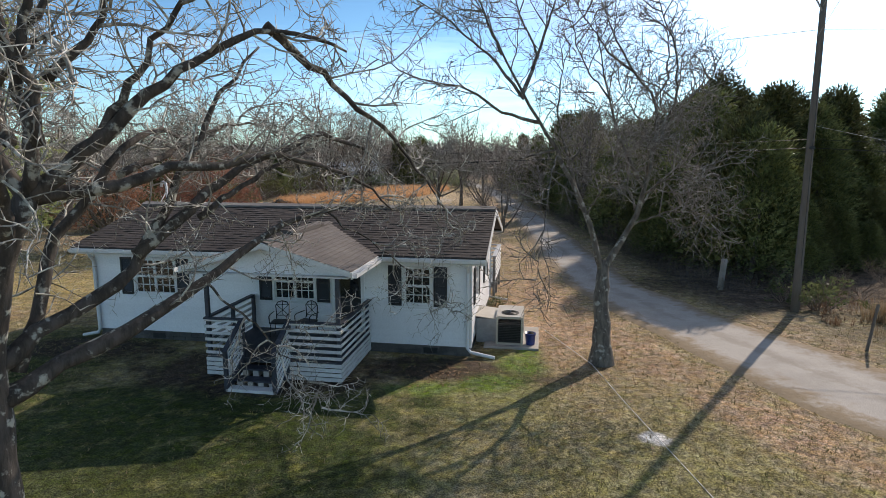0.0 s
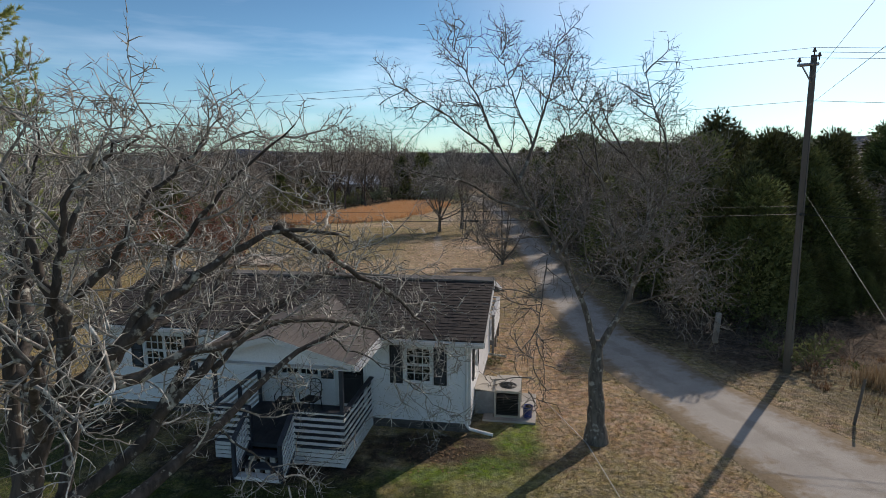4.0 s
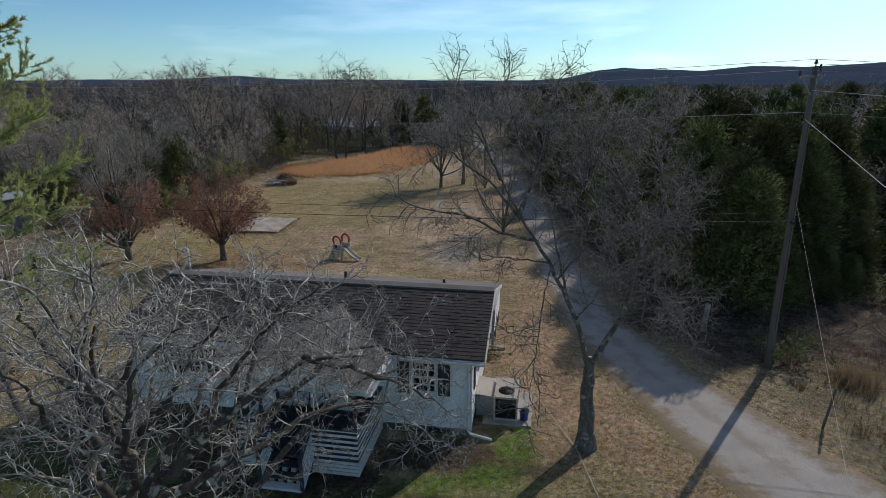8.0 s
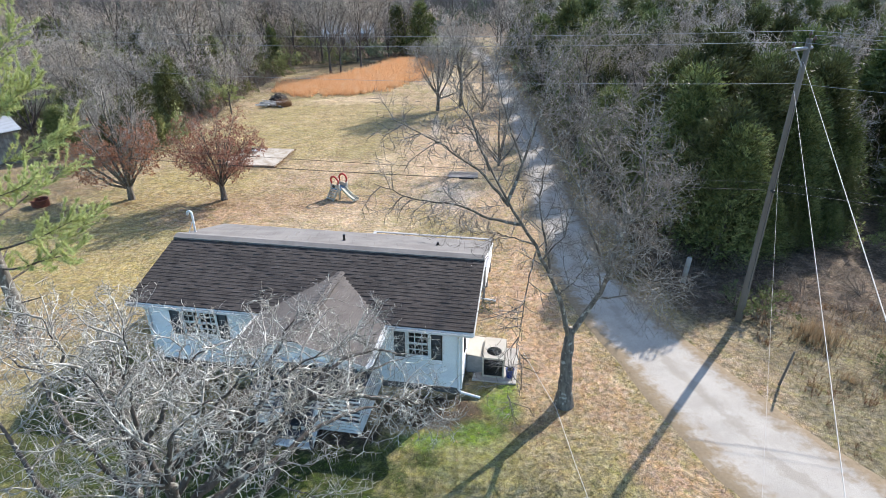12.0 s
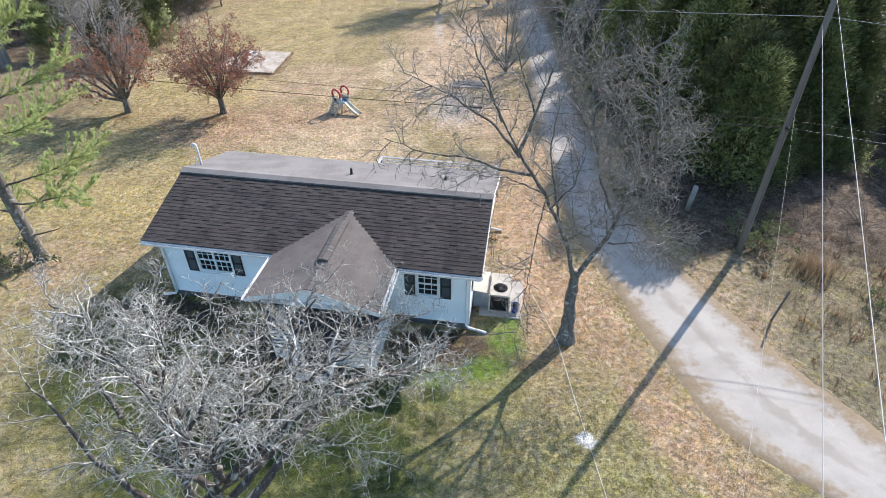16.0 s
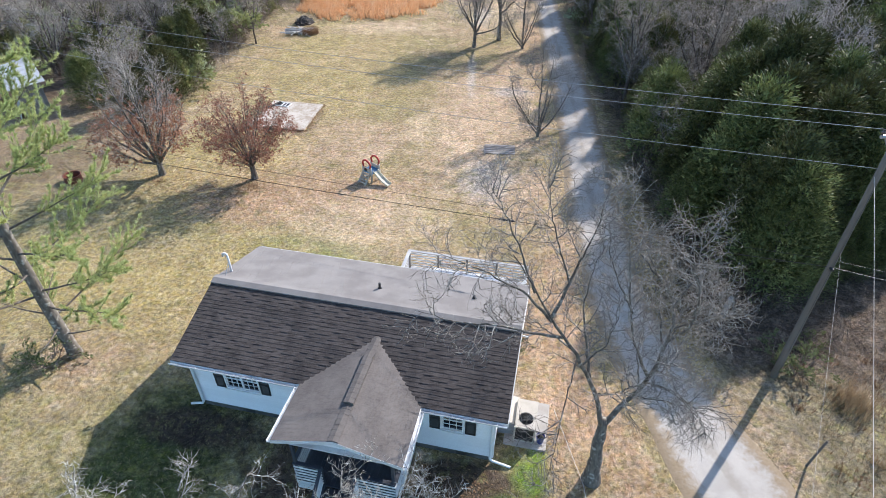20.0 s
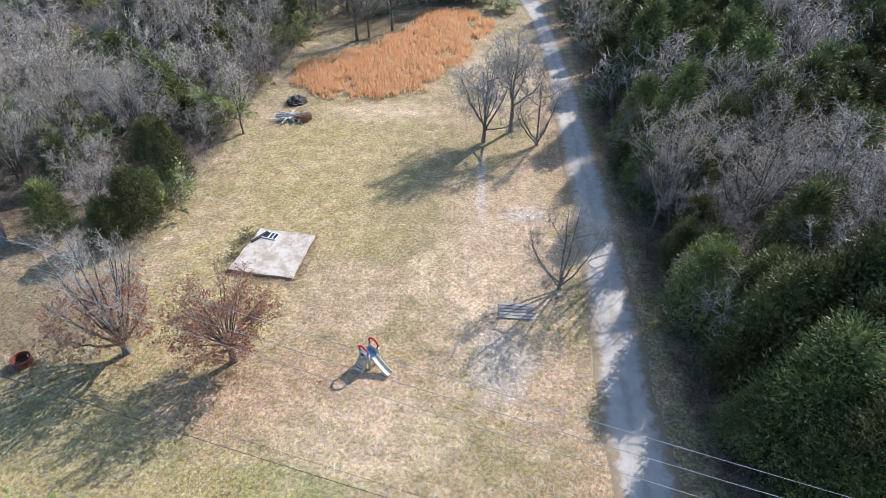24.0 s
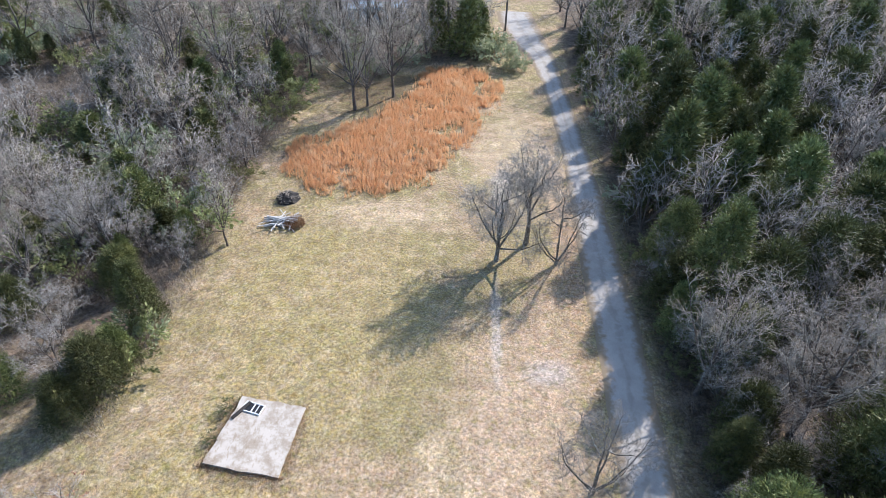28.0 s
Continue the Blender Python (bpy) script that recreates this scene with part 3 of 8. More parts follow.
ROAD_Y = (-40, -8, 4, 8, 10, 11.3, 13.9, 16.8, 20, 24, 30.6, 38.5, 50, 60, 74, 84.6, 95.6, 104, 112, 120, 126)
ROAD_L = (62.0, 27.5, 15.5, 11.6, 9.3, 8.5, 7.6, 7.1, 6.3, 5.75, 5.7, 6.1, 6.5, 6.5, 6.9, 6.7, 6.3, 5.2, 2.6, 1.2, 1.0)
ROAD_R = (66.0, 31.5, 19.5, 15.0, 13.0, 12.4, 11.2, 10.1, 8.9, 7.9, 8.0, 8.3, 8.8, 9.0, 8.8, 8.7, 8.2, 8.0, 7.2, 6.5, 6.0)


def build_road():
    cols, v, side = 17, [], []
    ys = np.arange(-40, 126, 0.4)
    for y in ys:
        l, r = np.interp(y, ROAD_Y, ROAD_L), np.interp(y, ROAD_Y, ROAD_R)
        l -= 0.45 + 0.25 * noise.noise((y * 0.4, 3.1, 0))
        r += 0.45 + 0.25 * noise.noise((y * 0.4, 7.7, 0))
        for i in range(cols):
            q = i / (cols - 1)
            x = l + (r - l) * q
            e = abs(2 * q - 1)
            rut = -0.02 * math.exp(-((e - 0.5) / 0.15) ** 2)
            v.append((x, y, gz(x, y) + (0.035 + rut) * (1 - e ** 6) + 0.012 - 0.03 * (e > 0.99)))
            side.append(e)
    f = [(j * cols + i, j * cols + i + 1, (j + 1) * cols + i + 1, (j + 1) * cols + i) for j in range(len(ys) - 1) for i in range(cols - 1)]
    ob = solo("road", Geo().add(v, f), MAT_ROAD, "pale grey gravel drive with worn grassy edges", "road", kind="structure", smooth=True)
    at = ob.data.attributes.new("across", "FLOAT", "POINT")
    at.data.foreach_set("value", side)


HILL_AT = (-20, 30, 47.6, 52, 55, 59, 63, 67, 71, 73.5, 76, 79, 82, 84.5, 90, 97, 105, 109, 114, 119, 126, 135, 170, 200)
HILL_UP = (1.2, 1.6, 1.9, 1.75, 1.55, 1.35, 1.5, 1.15, 1.32, 1.5, 1.2, 0.55, 0.45, 0.44, 0.48, 0.5, 0.52, 0.85, 0.55, 0.5, 0.45, 0.7, 0.8, 0.8)


def build_hills():
    """Low wooded ridges along the horizon; their heights in degrees over the plain."""
    g, n = Geo(), 360
    v = []
    for k, (dist, w) in enumerate(((1500, 0.0), (2100, 0.62), (2600, 1.0), (3400, 0.2))):
        for i in range(n + 1):
            d = -20 + 220 * i / n
            a = radians(d)
            h = 11 + 2600 * math.tan(radians(float(np.interp(d, HILL_AT, HILL_UP))))
            h += 3.0 * noise.noise((a * 17, 1.2, k * 0.7)) + 1.6 * noise.noise((a * 90, 4.2, k))
            v.append((dist * math.cos(a), dist * math.sin(a), h * w - 2))
    m = n + 1
    f = [(k * m + i, k * m + i + 1, (k + 1) * m + i + 1, (k + 1) * m + i) for k in range(3) for i in range(n)]
    solo("backdrop", g.add(v, f), MAT_HAZYHILL, "distant wooded hills on the horizon, blue with painted haze", "hills", kind="structure", smooth=True)


build_ground()
build_road()
build_hills()


# ---- house ----
OX, OY, TH = 0.74, 15.149, -9.38
LEN, WID, OVF, OVG, ZE, ZR, ZS = 11.375, 6.216, 0.329, 0.434, 2.773, 3.769, 0.265
HOUSE_M = pose(OX, OY, 0, 0, 0, TH)
house = thing("house", HOUSE_M, "single-storey white sided house with a dark shingle roof", "house")


def wall_boards(parent, a, b, base, top, openings, place, pitch=0.2):
    """Lapped siding boards from a to b along a wall, left out at openings (a0, a1, z0, z1). place turns (along, out, z) into the house's frame."""
    z = base
    while z < top - 0.01:
        h = min(pitch, top - z)
        spans = [(a, b)]
        for o0, o1, z0, z1 in openings:
            if z + h > z0 + 0.02 and z < z1 - 0.02:
                cut = []
                for s0, s1 in spans:
                    if o1 <= s0 or o0 >= s1:
                        cut.append((s0, s1))
                    else:
                        cut += [(s0, o0)] if o0 - s0 > 0.02 else []
                        cut += [(o1, s1)] if s1 - o1 > 0.02 else []
                spans = cut
        for s0, s1 in spans:
            pro = [(0.0, z), (0.022, z), (0.006, z + h), (0.0, z + h)]
            v = [place(s, o, q) for s in (s0, s1) for o, q in pro]
            part("siding_board", Geo().add(v, [(0, 1, 2, 3), (7, 6, 5, 4), (0, 4, 5, 1), (1, 5, 6, 2), (2, 6, 7, 3), (3, 7, 4, 0)]), MAT_SIDING, parent)
        z += pitch


def window(parent, place, a0, a1, z0, z1, units=1, shutters=0.37, rows=2, cols=3):
    """A sash window: casing, sill, panes behind glazing bars, and a louvred shutter on each side."""
    w = part("window", Geo().add(*box_on(place, a0 - 0.06, a1 + 0.06, -0.06, -0.04, z0 - 0.05, z1 + 0.05)), MAT_DARK, parent, "white sash window with dark panes")
    fr = Geo()
    t = 0.06
    for b in ((a0 - t, a0, z0 - t, z1 + t), (a1, a1 + t, z0 - t, z1 + t), (a0, a1, z1, z1 + t), (a0, a1, z0 - t, z0)):
        fr.add(*box_on(place, b[0], b[1], -0.04, 0.045, b[2], b[3]))
    part("frame", fr, MAT_TRIM, w)
    part("sill", Geo().add(*box_on(place, a0 - 0.09, a1 + 0.09, 0.0, 0.085, z0 - 0.1, z0 - 0.06)), MAT_TRIM, w)
    step = (a1 - a0) / units
    for u in range(units):
        b0, b1 = a0 + u * step, a0 + (u + 1) * step
        zm = (z0 + z1) / 2
        for s0, s1, dep in ((z0, zm, -0.02), (zm, z1, -0.005)):
            part("pane", Geo().add(*box_on(place, b0 + 0.02, b1 - 0.02, dep - 0.012, dep - 0.008, s0 + 0.01, s1 - 0.01)), MAT_GLASS, w)
            g = Geo()
            for b in ((b0, b0 + 0.04, s0, s1), (b1 - 0.04, b1, s0, s1), (b0 + 0.04, b1 - 0.04, s0, s0 + 0.035), (b0 + 0.04, b1 - 0.04, s1 - 0.035, s1)):
                g.add(*box_on(place, b[0], b[1], dep - 0.004, dep + 0.03, b[2], b[3]))
            for c in range(1, cols):
                x = b0 + (b1 - b0) * c / cols
                g.add(*box_on(place, x - 0.011, x + 0.011, dep - 0.006, dep + 0.014, s0 + 0.035, s1 - 0.035))
            for r in range(1, rows):
                z = s0 + (s1 - s0) * r / rows
                g.add(*box_on(place, b0 + 0.04, b1 - 0.04, dep - 0.006, dep + 0.012, z - 0.011, z + 0.011))
            part("sash", g, MAT_TRIM, w)
    if shutters:
        for s0 in (a0 - 0.08 - shutters, a1 + 0.08):
            g = Geo()
            s1 = s0 + shutters
            for b in ((s0, s0 + 0.05, z0 - 0.05, z1 + 0.05), (s1 - 0.05, s1, z0 - 0.05, z1 + 0.05), (s0, s1, z1 - 0.01, z1 + 0.05), (s0, s1, z0 - 0.05, z0 + 0.02), (s0, s1, (z0 + z1) / 2 - 0.03, (z0 + z1) / 2 + 0.03)):
                g.add(*box_on(place, b[0], b[1], 0.02, 0.055, b[2], b[3]))
            z = z0 + 0.03
            v, f = [], []
            while z < z1 - 0.03:
                for zz, o in ((z, 0.045), (z + 0.05, 0.024)):
                    v += [place(s0 + 0.045, o, zz), place(s1 - 0.045, o, zz)]
                z += 0.055
            for k in range(0, len(v) - 2, 2):
                f.append((k, k + 1, k + 3, k + 2))
            g.add(v, f)
            part("shutter", g, MAT_SHUTTER, w, "dark louvred shutter")


def box_on(place, a0, a1, o0, o1, z0, z1):
    v = [place(a, o, z) for z in (z0, z1) for a, o in ((a0, o0), (a1, o0), (a1, o1), (a0, o1))]
    return v, [(3, 2, 1, 0), (4, 5, 6, 7), (0, 1, 5, 4), (1, 2, 6, 5), (2, 3, 7, 6), (3, 0, 4, 7)]


def front(a, o, z):
    return (-a, -o, z)


def right(a, o, z):
    return (o, a, z)


def left(a, o, z):
    return (-LEN - o, a, z)


def back(a, o, z):
    return (-a, WID + o, z)


def slope_z(y):
    """Height of the roof's underside line over y."""
    half = WID / 2 + OVF
    return ZE + (ZR - ZE) * (1 - abs(y - WID / 2) / half)


WIN_R, WIN_L, WIN_P = (1.08, 1.82, 1.42, 2.44), (8.73, 10.02, 1.42, 2.44), (4.42, 5.62, 1.42, 2.44)
DOOR = (3.02, 3.86, 0.62, 2.52)


def build_house():
    g = Geo().box(-LEN + 0.03, -0.03, 0.03, WID - 0.03, -0.1, ZS + 0.02)
    foundation = part("foundation", g, MAT_BLOCK, house, "dark grey block foundation")
    n = 0
    for row in range(2):
        x = -LEN + 0.03 + (0.2 if row else 0)
        while x < -0.2:
            part("block", Geo().box(x + 0.005, min(x + 0.39, -0.03), 0.0, 0.032, row * 0.14 - 0.02, row * 0.14 + 0.11, 0.006), MAT_BLOCK, foundation)
            x += 0.4
        y = 0.05
        while y < WID - 0.4:
            part("block", Geo().box(-0.032, -0.002, y + 0.005, y + 0.39, row * 0.14 - 0.02, row * 0.14 + 0.11, 0.006), MAT_BLOCK, foundation)
            y += 0.4
    for u in (1.1, 9.4, 7.4):
        v = part("crawl_vent", Geo().box(-u - 0.2, -u + 0.2, -0.012, 0.004, 0.04, 0.2), MAT_DARK, foundation, "black crawl-space vent")
    core = {}
    for nm, place, length, ops in (("wall_front", front, LEN, (WIN_R, WIN_L, WIN_P, DOOR)), ("wall_right", right, WID, ((1.0, 1.75, 1.35, 2.3), (3.9, 4.6, 1.35, 2.3))), ("wall_left", left, WID, ((2.4, 3.3, 1.35, 2.3),)), ("wall_back", back, LEN, ((1.4, 3.0, 0.75, 2.5), (7, 8.2, 1.4, 2.3)))):
        wall = part("wall", Geo().add(*box_on(place, 0.02, length - 0.02, -0.14, -0.065, ZS, ZE - 0.02)), MAT_SIDING, house, "white lap siding wall")
        wide = [(o[0] - 0.06, o[1] + 0.06, o[2] - 0.06, o[3] + 0.06) for o in ops]
        sheet = Geo()
        cuts = sorted(wide)
        xs = [0.0] + [q for o in cuts for q in (o[0], o[1])] + [length]
        for i in range(0, len(xs), 2):
            sheet.add(*box_on(place, xs[i], xs[i + 1], -0.064, 0.0, ZS, ZE - 0.02))
        for o in cuts:
            sheet.add(*box_on(place, o[0], o[1], -0.064, 0.0, ZS, o[2]))
            sheet.add(*box_on(place, o[0], o[1], -0.064, 0.0, o[3], ZE - 0.02))
        part("sheathing", sheet, MAT_SIDING, wall)
        wall_boards(wall, 0.0, length, ZS, ZE - 0.03, wide, place)
        core[nm] = wall
        for e in (0.0, length):
            part("corner_board", Geo().add(*box_on(place, e - 0.05, e + 0.05, -0.02, 0.034, ZS - 0.01, ZE - 0.02)), MAT_TRIM, wall)
    window(core["wall_front"], front, *WIN_R)
    window(core["wall_front"], front, *WIN_L, units=2)
    window(core["wall_front"], front, *WIN_P, units=2)
    window(core["wall_right"], right, 1.0, 1.75, 1.35, 2.3, shutters=0.3)
    window(core["wall_right"], right, 3.9, 4.6, 1.35, 2.3, shutters=0.3)
    window(core["wall_left"], left, 2.4, 3.3, 1.35, 2.3, shutters=0)
    window(core["wall_back"], back, 1.4, 3.0, 0.75, 2.5, units=2, shutters=0, rows=1, cols=1)
    window(core["wall_back"], back, 7, 8.2, 1.4, 2.3, shutters=0)
    a0, a1, z0, z1 = DOOR
    d = part("door", Geo().add(*box_on(front, a0 + 0.04, a1 - 0.04, -0.05, -0.01, z0, z1 - 0.04)), MAT_DARK, house, "dark front door with a storm door")
    fr = Geo()
    for b in ((a0 - 0.06, a0 + 0.04, z0, z1 + 0.06), (a1 - 0.04, a1 + 0.06, z0, z1 + 0.06), (a0 + 0.04, a1 - 0.04, z1 - 0.04, z1 + 0.06)):
        fr.add(*box_on(front, b[0], b[1], -0.05, 0.05, b[2], b[3]))
    part("frame", fr, MAT_TRIM, d)
    part("pane", Geo().add(*box_on(front, a0 + 0.12, a1 - 0.12, -0.012, -0.004, z0 + 0.9, z1 - 0.14)), MAT_GLASS, d)
    part("panel", Geo().add(*box_on(front, a0 + 0.12, a1 - 0.12, -0.012, 0.0, z0 + 0.12, z0 + 0.78)), MAT_SHUTTER, d)
    part("door_handle", Geo().tube([front(a1 - 0.1, 0.0, z0 + 0.95), front(a1 - 0.1, 0.05, z0 + 0.95)], [0.025, 0.03], 8), MAT_GALV, d)
    for place, e in ((right, 0), (left, 0)):
        v = [place(0, 0.0, ZE - 0.03), place(WID, 0.0, ZE - 0.03), place(WID / 2, 0.0, slope_z(WID / 2) - 0.06), place(0, -0.1, ZE - 0.03), place(WID, -0.1, ZE - 0.03), place(WID / 2, -0.1, slope_z(WID / 2) - 0.06)]
        gab = part("gable", Geo().add(v, [(0, 1, 2), (5, 4, 3), (0, 3, 4, 1), (1, 4, 5, 2), (2, 5, 3, 0)]), MAT_SIDING, house, "white sided gable end")
        z = ZE - 0.03
        while z < ZR - 0.15:
            half = (slope_z(WID / 2) - 0.06 - z) / (ZR - ZE) * (WID / 2 + OVF) * 0.93
            if half > 0.1:
                a, b = WID / 2 - half, WID / 2 + half
                pro = [(0.0, z), (0.022, z), (0.006, z + 0.14), (0.0, z + 0.14)]
                vv = [place(s, o, q) for s in (a, b) for o, q in pro]
                part("siding_board", Geo().add(vv, [(0, 1, 2, 3), (7, 6, 5, 4), (0, 4, 5, 1), (1, 5, 6, 2), (2, 6, 7, 3), (3, 7, 4, 0)]), MAT_SIDING, gab)
            z += 0.2
    # roof: deck, trim, gutters, shingles
    x0, x1, y0, y1, ym = -LEN - OVG, OVG, -OVF, WID + OVF, WID / 2
    t = 0.1
    deck = Geo()
    prof = [(y0, ZE), (ym, ZR), (y1, ZE), (y1, ZE - t), (ym, ZR - t), (y0, ZE - t)]
    deck.add([(x, y, z) for x in (x0, x1) for y, z in prof], [(0, 1, 4, 5), (1, 2, 3, 4), (6, 11, 10, 7), (7, 10, 9, 8), (0, 6, 7, 1), (1, 7, 8, 2), (2, 8, 9, 3), (3, 9, 10, 4), (4, 10, 11, 5), (5, 11, 6, 0)])
    roof = part("roof", deck, MAT_SHINGLE, house, "dark brown asphalt shingle roof")
    for y in (y0, y1):
        s = -1 if y == y0 else 1
        part("fascia", Geo().box(x0, x1, min(y, y + s * 0.03), max(y, y + s * 0.03), ZE - 0.16, ZE - 0.005), MAT_TRIM, roof)
        ends = ((x0, -6.84), (-2.44, x1)) if s < 0 else ((x0, x1),)
        for e0, e1 in ends:
            gut = Geo()
            poly = [(0.03, -0.02), (0.035, -0.11), (0.06, -0.125), (0.11, -0.125), (0.14, -0.09), (0.145, -0.02), (0.135, -0.02), (0.128, -0.085), (0.105, -0.112), (0.065, -0.112), (0.045, -0.1), (0.04, -0.02)]
            v = [(x, y + s * a, ZE + b) for x in (e0, e1) for a, b in poly]
            n = len(poly)
            gut.add(v, [(q, (q + 1) % n, n + (q + 1) % n, n + q) for q in range(n)])
            k = e0 + 0.3
            while k < e1:
                gut.box(k - 0.012, k + 0.012, min(y + s * 0.03, y + s * 0.145), max(y + s * 0.03, y + s * 0.145), ZE - 0.02, ZE - 0.008)
                k += 0.75
            part("gutter", gut, MAT_TRIM, roof, "white metal gutter")
        part("soffit", Geo().box(x0 + 0.02, x1 - 0.02, min(y, 0.0 if s < 0 else WID), max(y, 0.0 if s < 0 else WID), ZE - 0.135, ZE - 0.105), MAT_TRIM, roof)
    for x in (x0, x1):
        e = 0.03 if x == x1 else -0.03
        for ya, yb in ((y0, ym), (ym, y1)):
            za, zb = (ZE, ZR) if ya == y0 else (ZR, ZE)
            v = [(xx, yy, zz + o) for xx in (x, x + e) for yy, zz in ((ya, za), (yb, zb)) for o in (-0.15, 0.0)]
            part("rake_board", Geo().add(v, [(0, 1, 3, 2), (4, 6, 7, 5), (0, 4, 5, 1), (2, 3, 7, 6), (1, 5, 7, 3), (0, 2, 6, 4)]), MAT_TRIM, roof)
    for x, y in ((-0.06, -0.09), (-LEN + 0.06, -0.09), (-0.06, WID + 0.09), (-LEN + 0.06, WID + 0.09)):
        s = -1 if y < 0 else 1
        out = 0.75 if x > -1 else -0.55
        g = Geo()
        g.tube([(x, y + s * 0.17, ZE - 0.12), (x, y + s * 0.15, ZE - 0.22), (x, y, ZE - 0.42), (x, y, 0.26), (x + out * 0.12, y - 0.0, 0.15), (x + out, y + s * 0.05, 0.05)], [0.048] * 6, 8)
        part("downspout", g, MAT_TRIM, roof, "white metal downspout with an elbow")
    sl = math.atan2(ZR - ZE, ym - y0)
    rise = math.hypot(ZR - ZE, ym - y0)
    strip_w, exp = 0.914, 0.165
    strip = Geo()
    for q in range(3):
        strip.box(q * strip_w / 3 + 0.001, (q + 1) * strip_w / 3 - 0.001, -0.012, exp, 0.0, (0.042, 0.052, 0.047)[q])
    strip_me = strip.data("shingle", MAT_SHINGLE)
    # worn gathers the back slope, which takes the sunlit-coloured shingle.
    rest, worn = Geo(), Geo()
    courses = int(rise / exp)
    for c in range(courses):
        off = -(c % 2) * strip_w / 6 - (c % 3) * 0.1
        x = x0 + off
        while x < x1 - 0.02:
            a, b = max(x, x0), min(x + strip_w, x1)
            if b - a > 0.05:
                tilt = Matrix.Rotation(-0.06 + 0.006 * math.sin(c * 7.3 + x * 3), 4, "X")
                sx = Matrix.Diagonal(((b - a) / strip_w, 1, 1, 1))
                for side in (0, 1):
                    if side == 0:
                        m = Matrix.Translation((a, y0, ZE)) @ Matrix.Rotation(sl, 4, "X") @ Matrix.Translation((0, c * exp, 0.012)) @ tilt @ sx
                    else:
                        m = Matrix.Translation((b, y1, ZE)) @ Matrix.Rotation(math.pi, 4, "Z") @ Matrix.Rotation(sl, 4, "X") @ Matrix.Translation((0, c * exp, 0.012)) @ tilt @ sx
                    if side == 0:
                        SHINGLES.append((strip_me, roof, m))
                    else:
                        (rest if side == 0 else worn).add([m @ Vector(p) for p in strip.v], strip.f)
            x += strip_w
    tagged(part("shingle_field", rest, MAT_SHINGLE, roof, "rows of asphalt shingles"), kind="stuff")
    tagged(part("shingle_field", worn, MAT_SUNLIT_GREY, roof, "shingles of the back slope, painted pale grey for the sun on them"), kind="stuff")
    k = x0
    while k < x1:
        e = min(k + 0.24, x1)
        cap = Geo()
        for s in (-1, 1):
            v = [(k, ym, ZR + 0.115), (e, ym, ZR + 0.105), (e, ym + s * 0.24, ZR + 0.105 - 0.24 * math.tan(sl)), (k, ym + s * 0.24, ZR + 0.115 - 0.24 * math.tan(sl))]
            w = [(p[0], p[1], p[2] - 0.085) for p in v]
            cap.add(v + w, [(0, 1, 2, 3), (7, 6, 5, 4), (0, 3, 7, 4), (1, 5, 6, 2), (3, 2, 6, 7)])
        part("ridge_shingle", cap, MAT_SUNLIT_GREY, roof, "pale raised ridge vent cap")
        k += 0.2
    for x, y, h in ((-5.35, ym + 1.25, 0.32), (-1.6, ym + 1.6, 0.2)):
        z = slope_z(y)
        pv = part("vent_pipe", Geo().tube([(x, y, z - 0.05), (x, y, z + h)], [0.05, 0.05], 10), MAT_DARK, roof, "black plumbing vent pipe")
        part("flashing", Geo().tube([(x, y, z), (x, y, z + 0.1)], [0.16, 0.06], 10), MAT_DARK, pv)
    # service mast at the far ridge end
    mx, my = -LEN - 0.12, ym + 0.75
    z = slope_z(my)
    mast = part("service_mast", Geo().tube([(mx, my, 1.2), (mx, my, z + 0.75), (mx - 0.03, my + 0.02, z + 0.9), (mx - 0.1, my, z + 0.97), (mx - 0.18, my, z + 0.93), (mx - 0.2, my, z + 0.8)], [0.045, 0.045, 0.05, 0.055, 0.055, 0.05], 10), MAT_TRIM, house, "white electric service mast with a weatherhead", True)
    part("brace", Geo().tube([(mx, my, z + 0.65), (mx + 0.05, my - 0.55, slope_z(my - 0.55) + 0.02)], [0.015, 0.015], 6), MAT_GALV, mast)


SHINGLES = []
build_house()


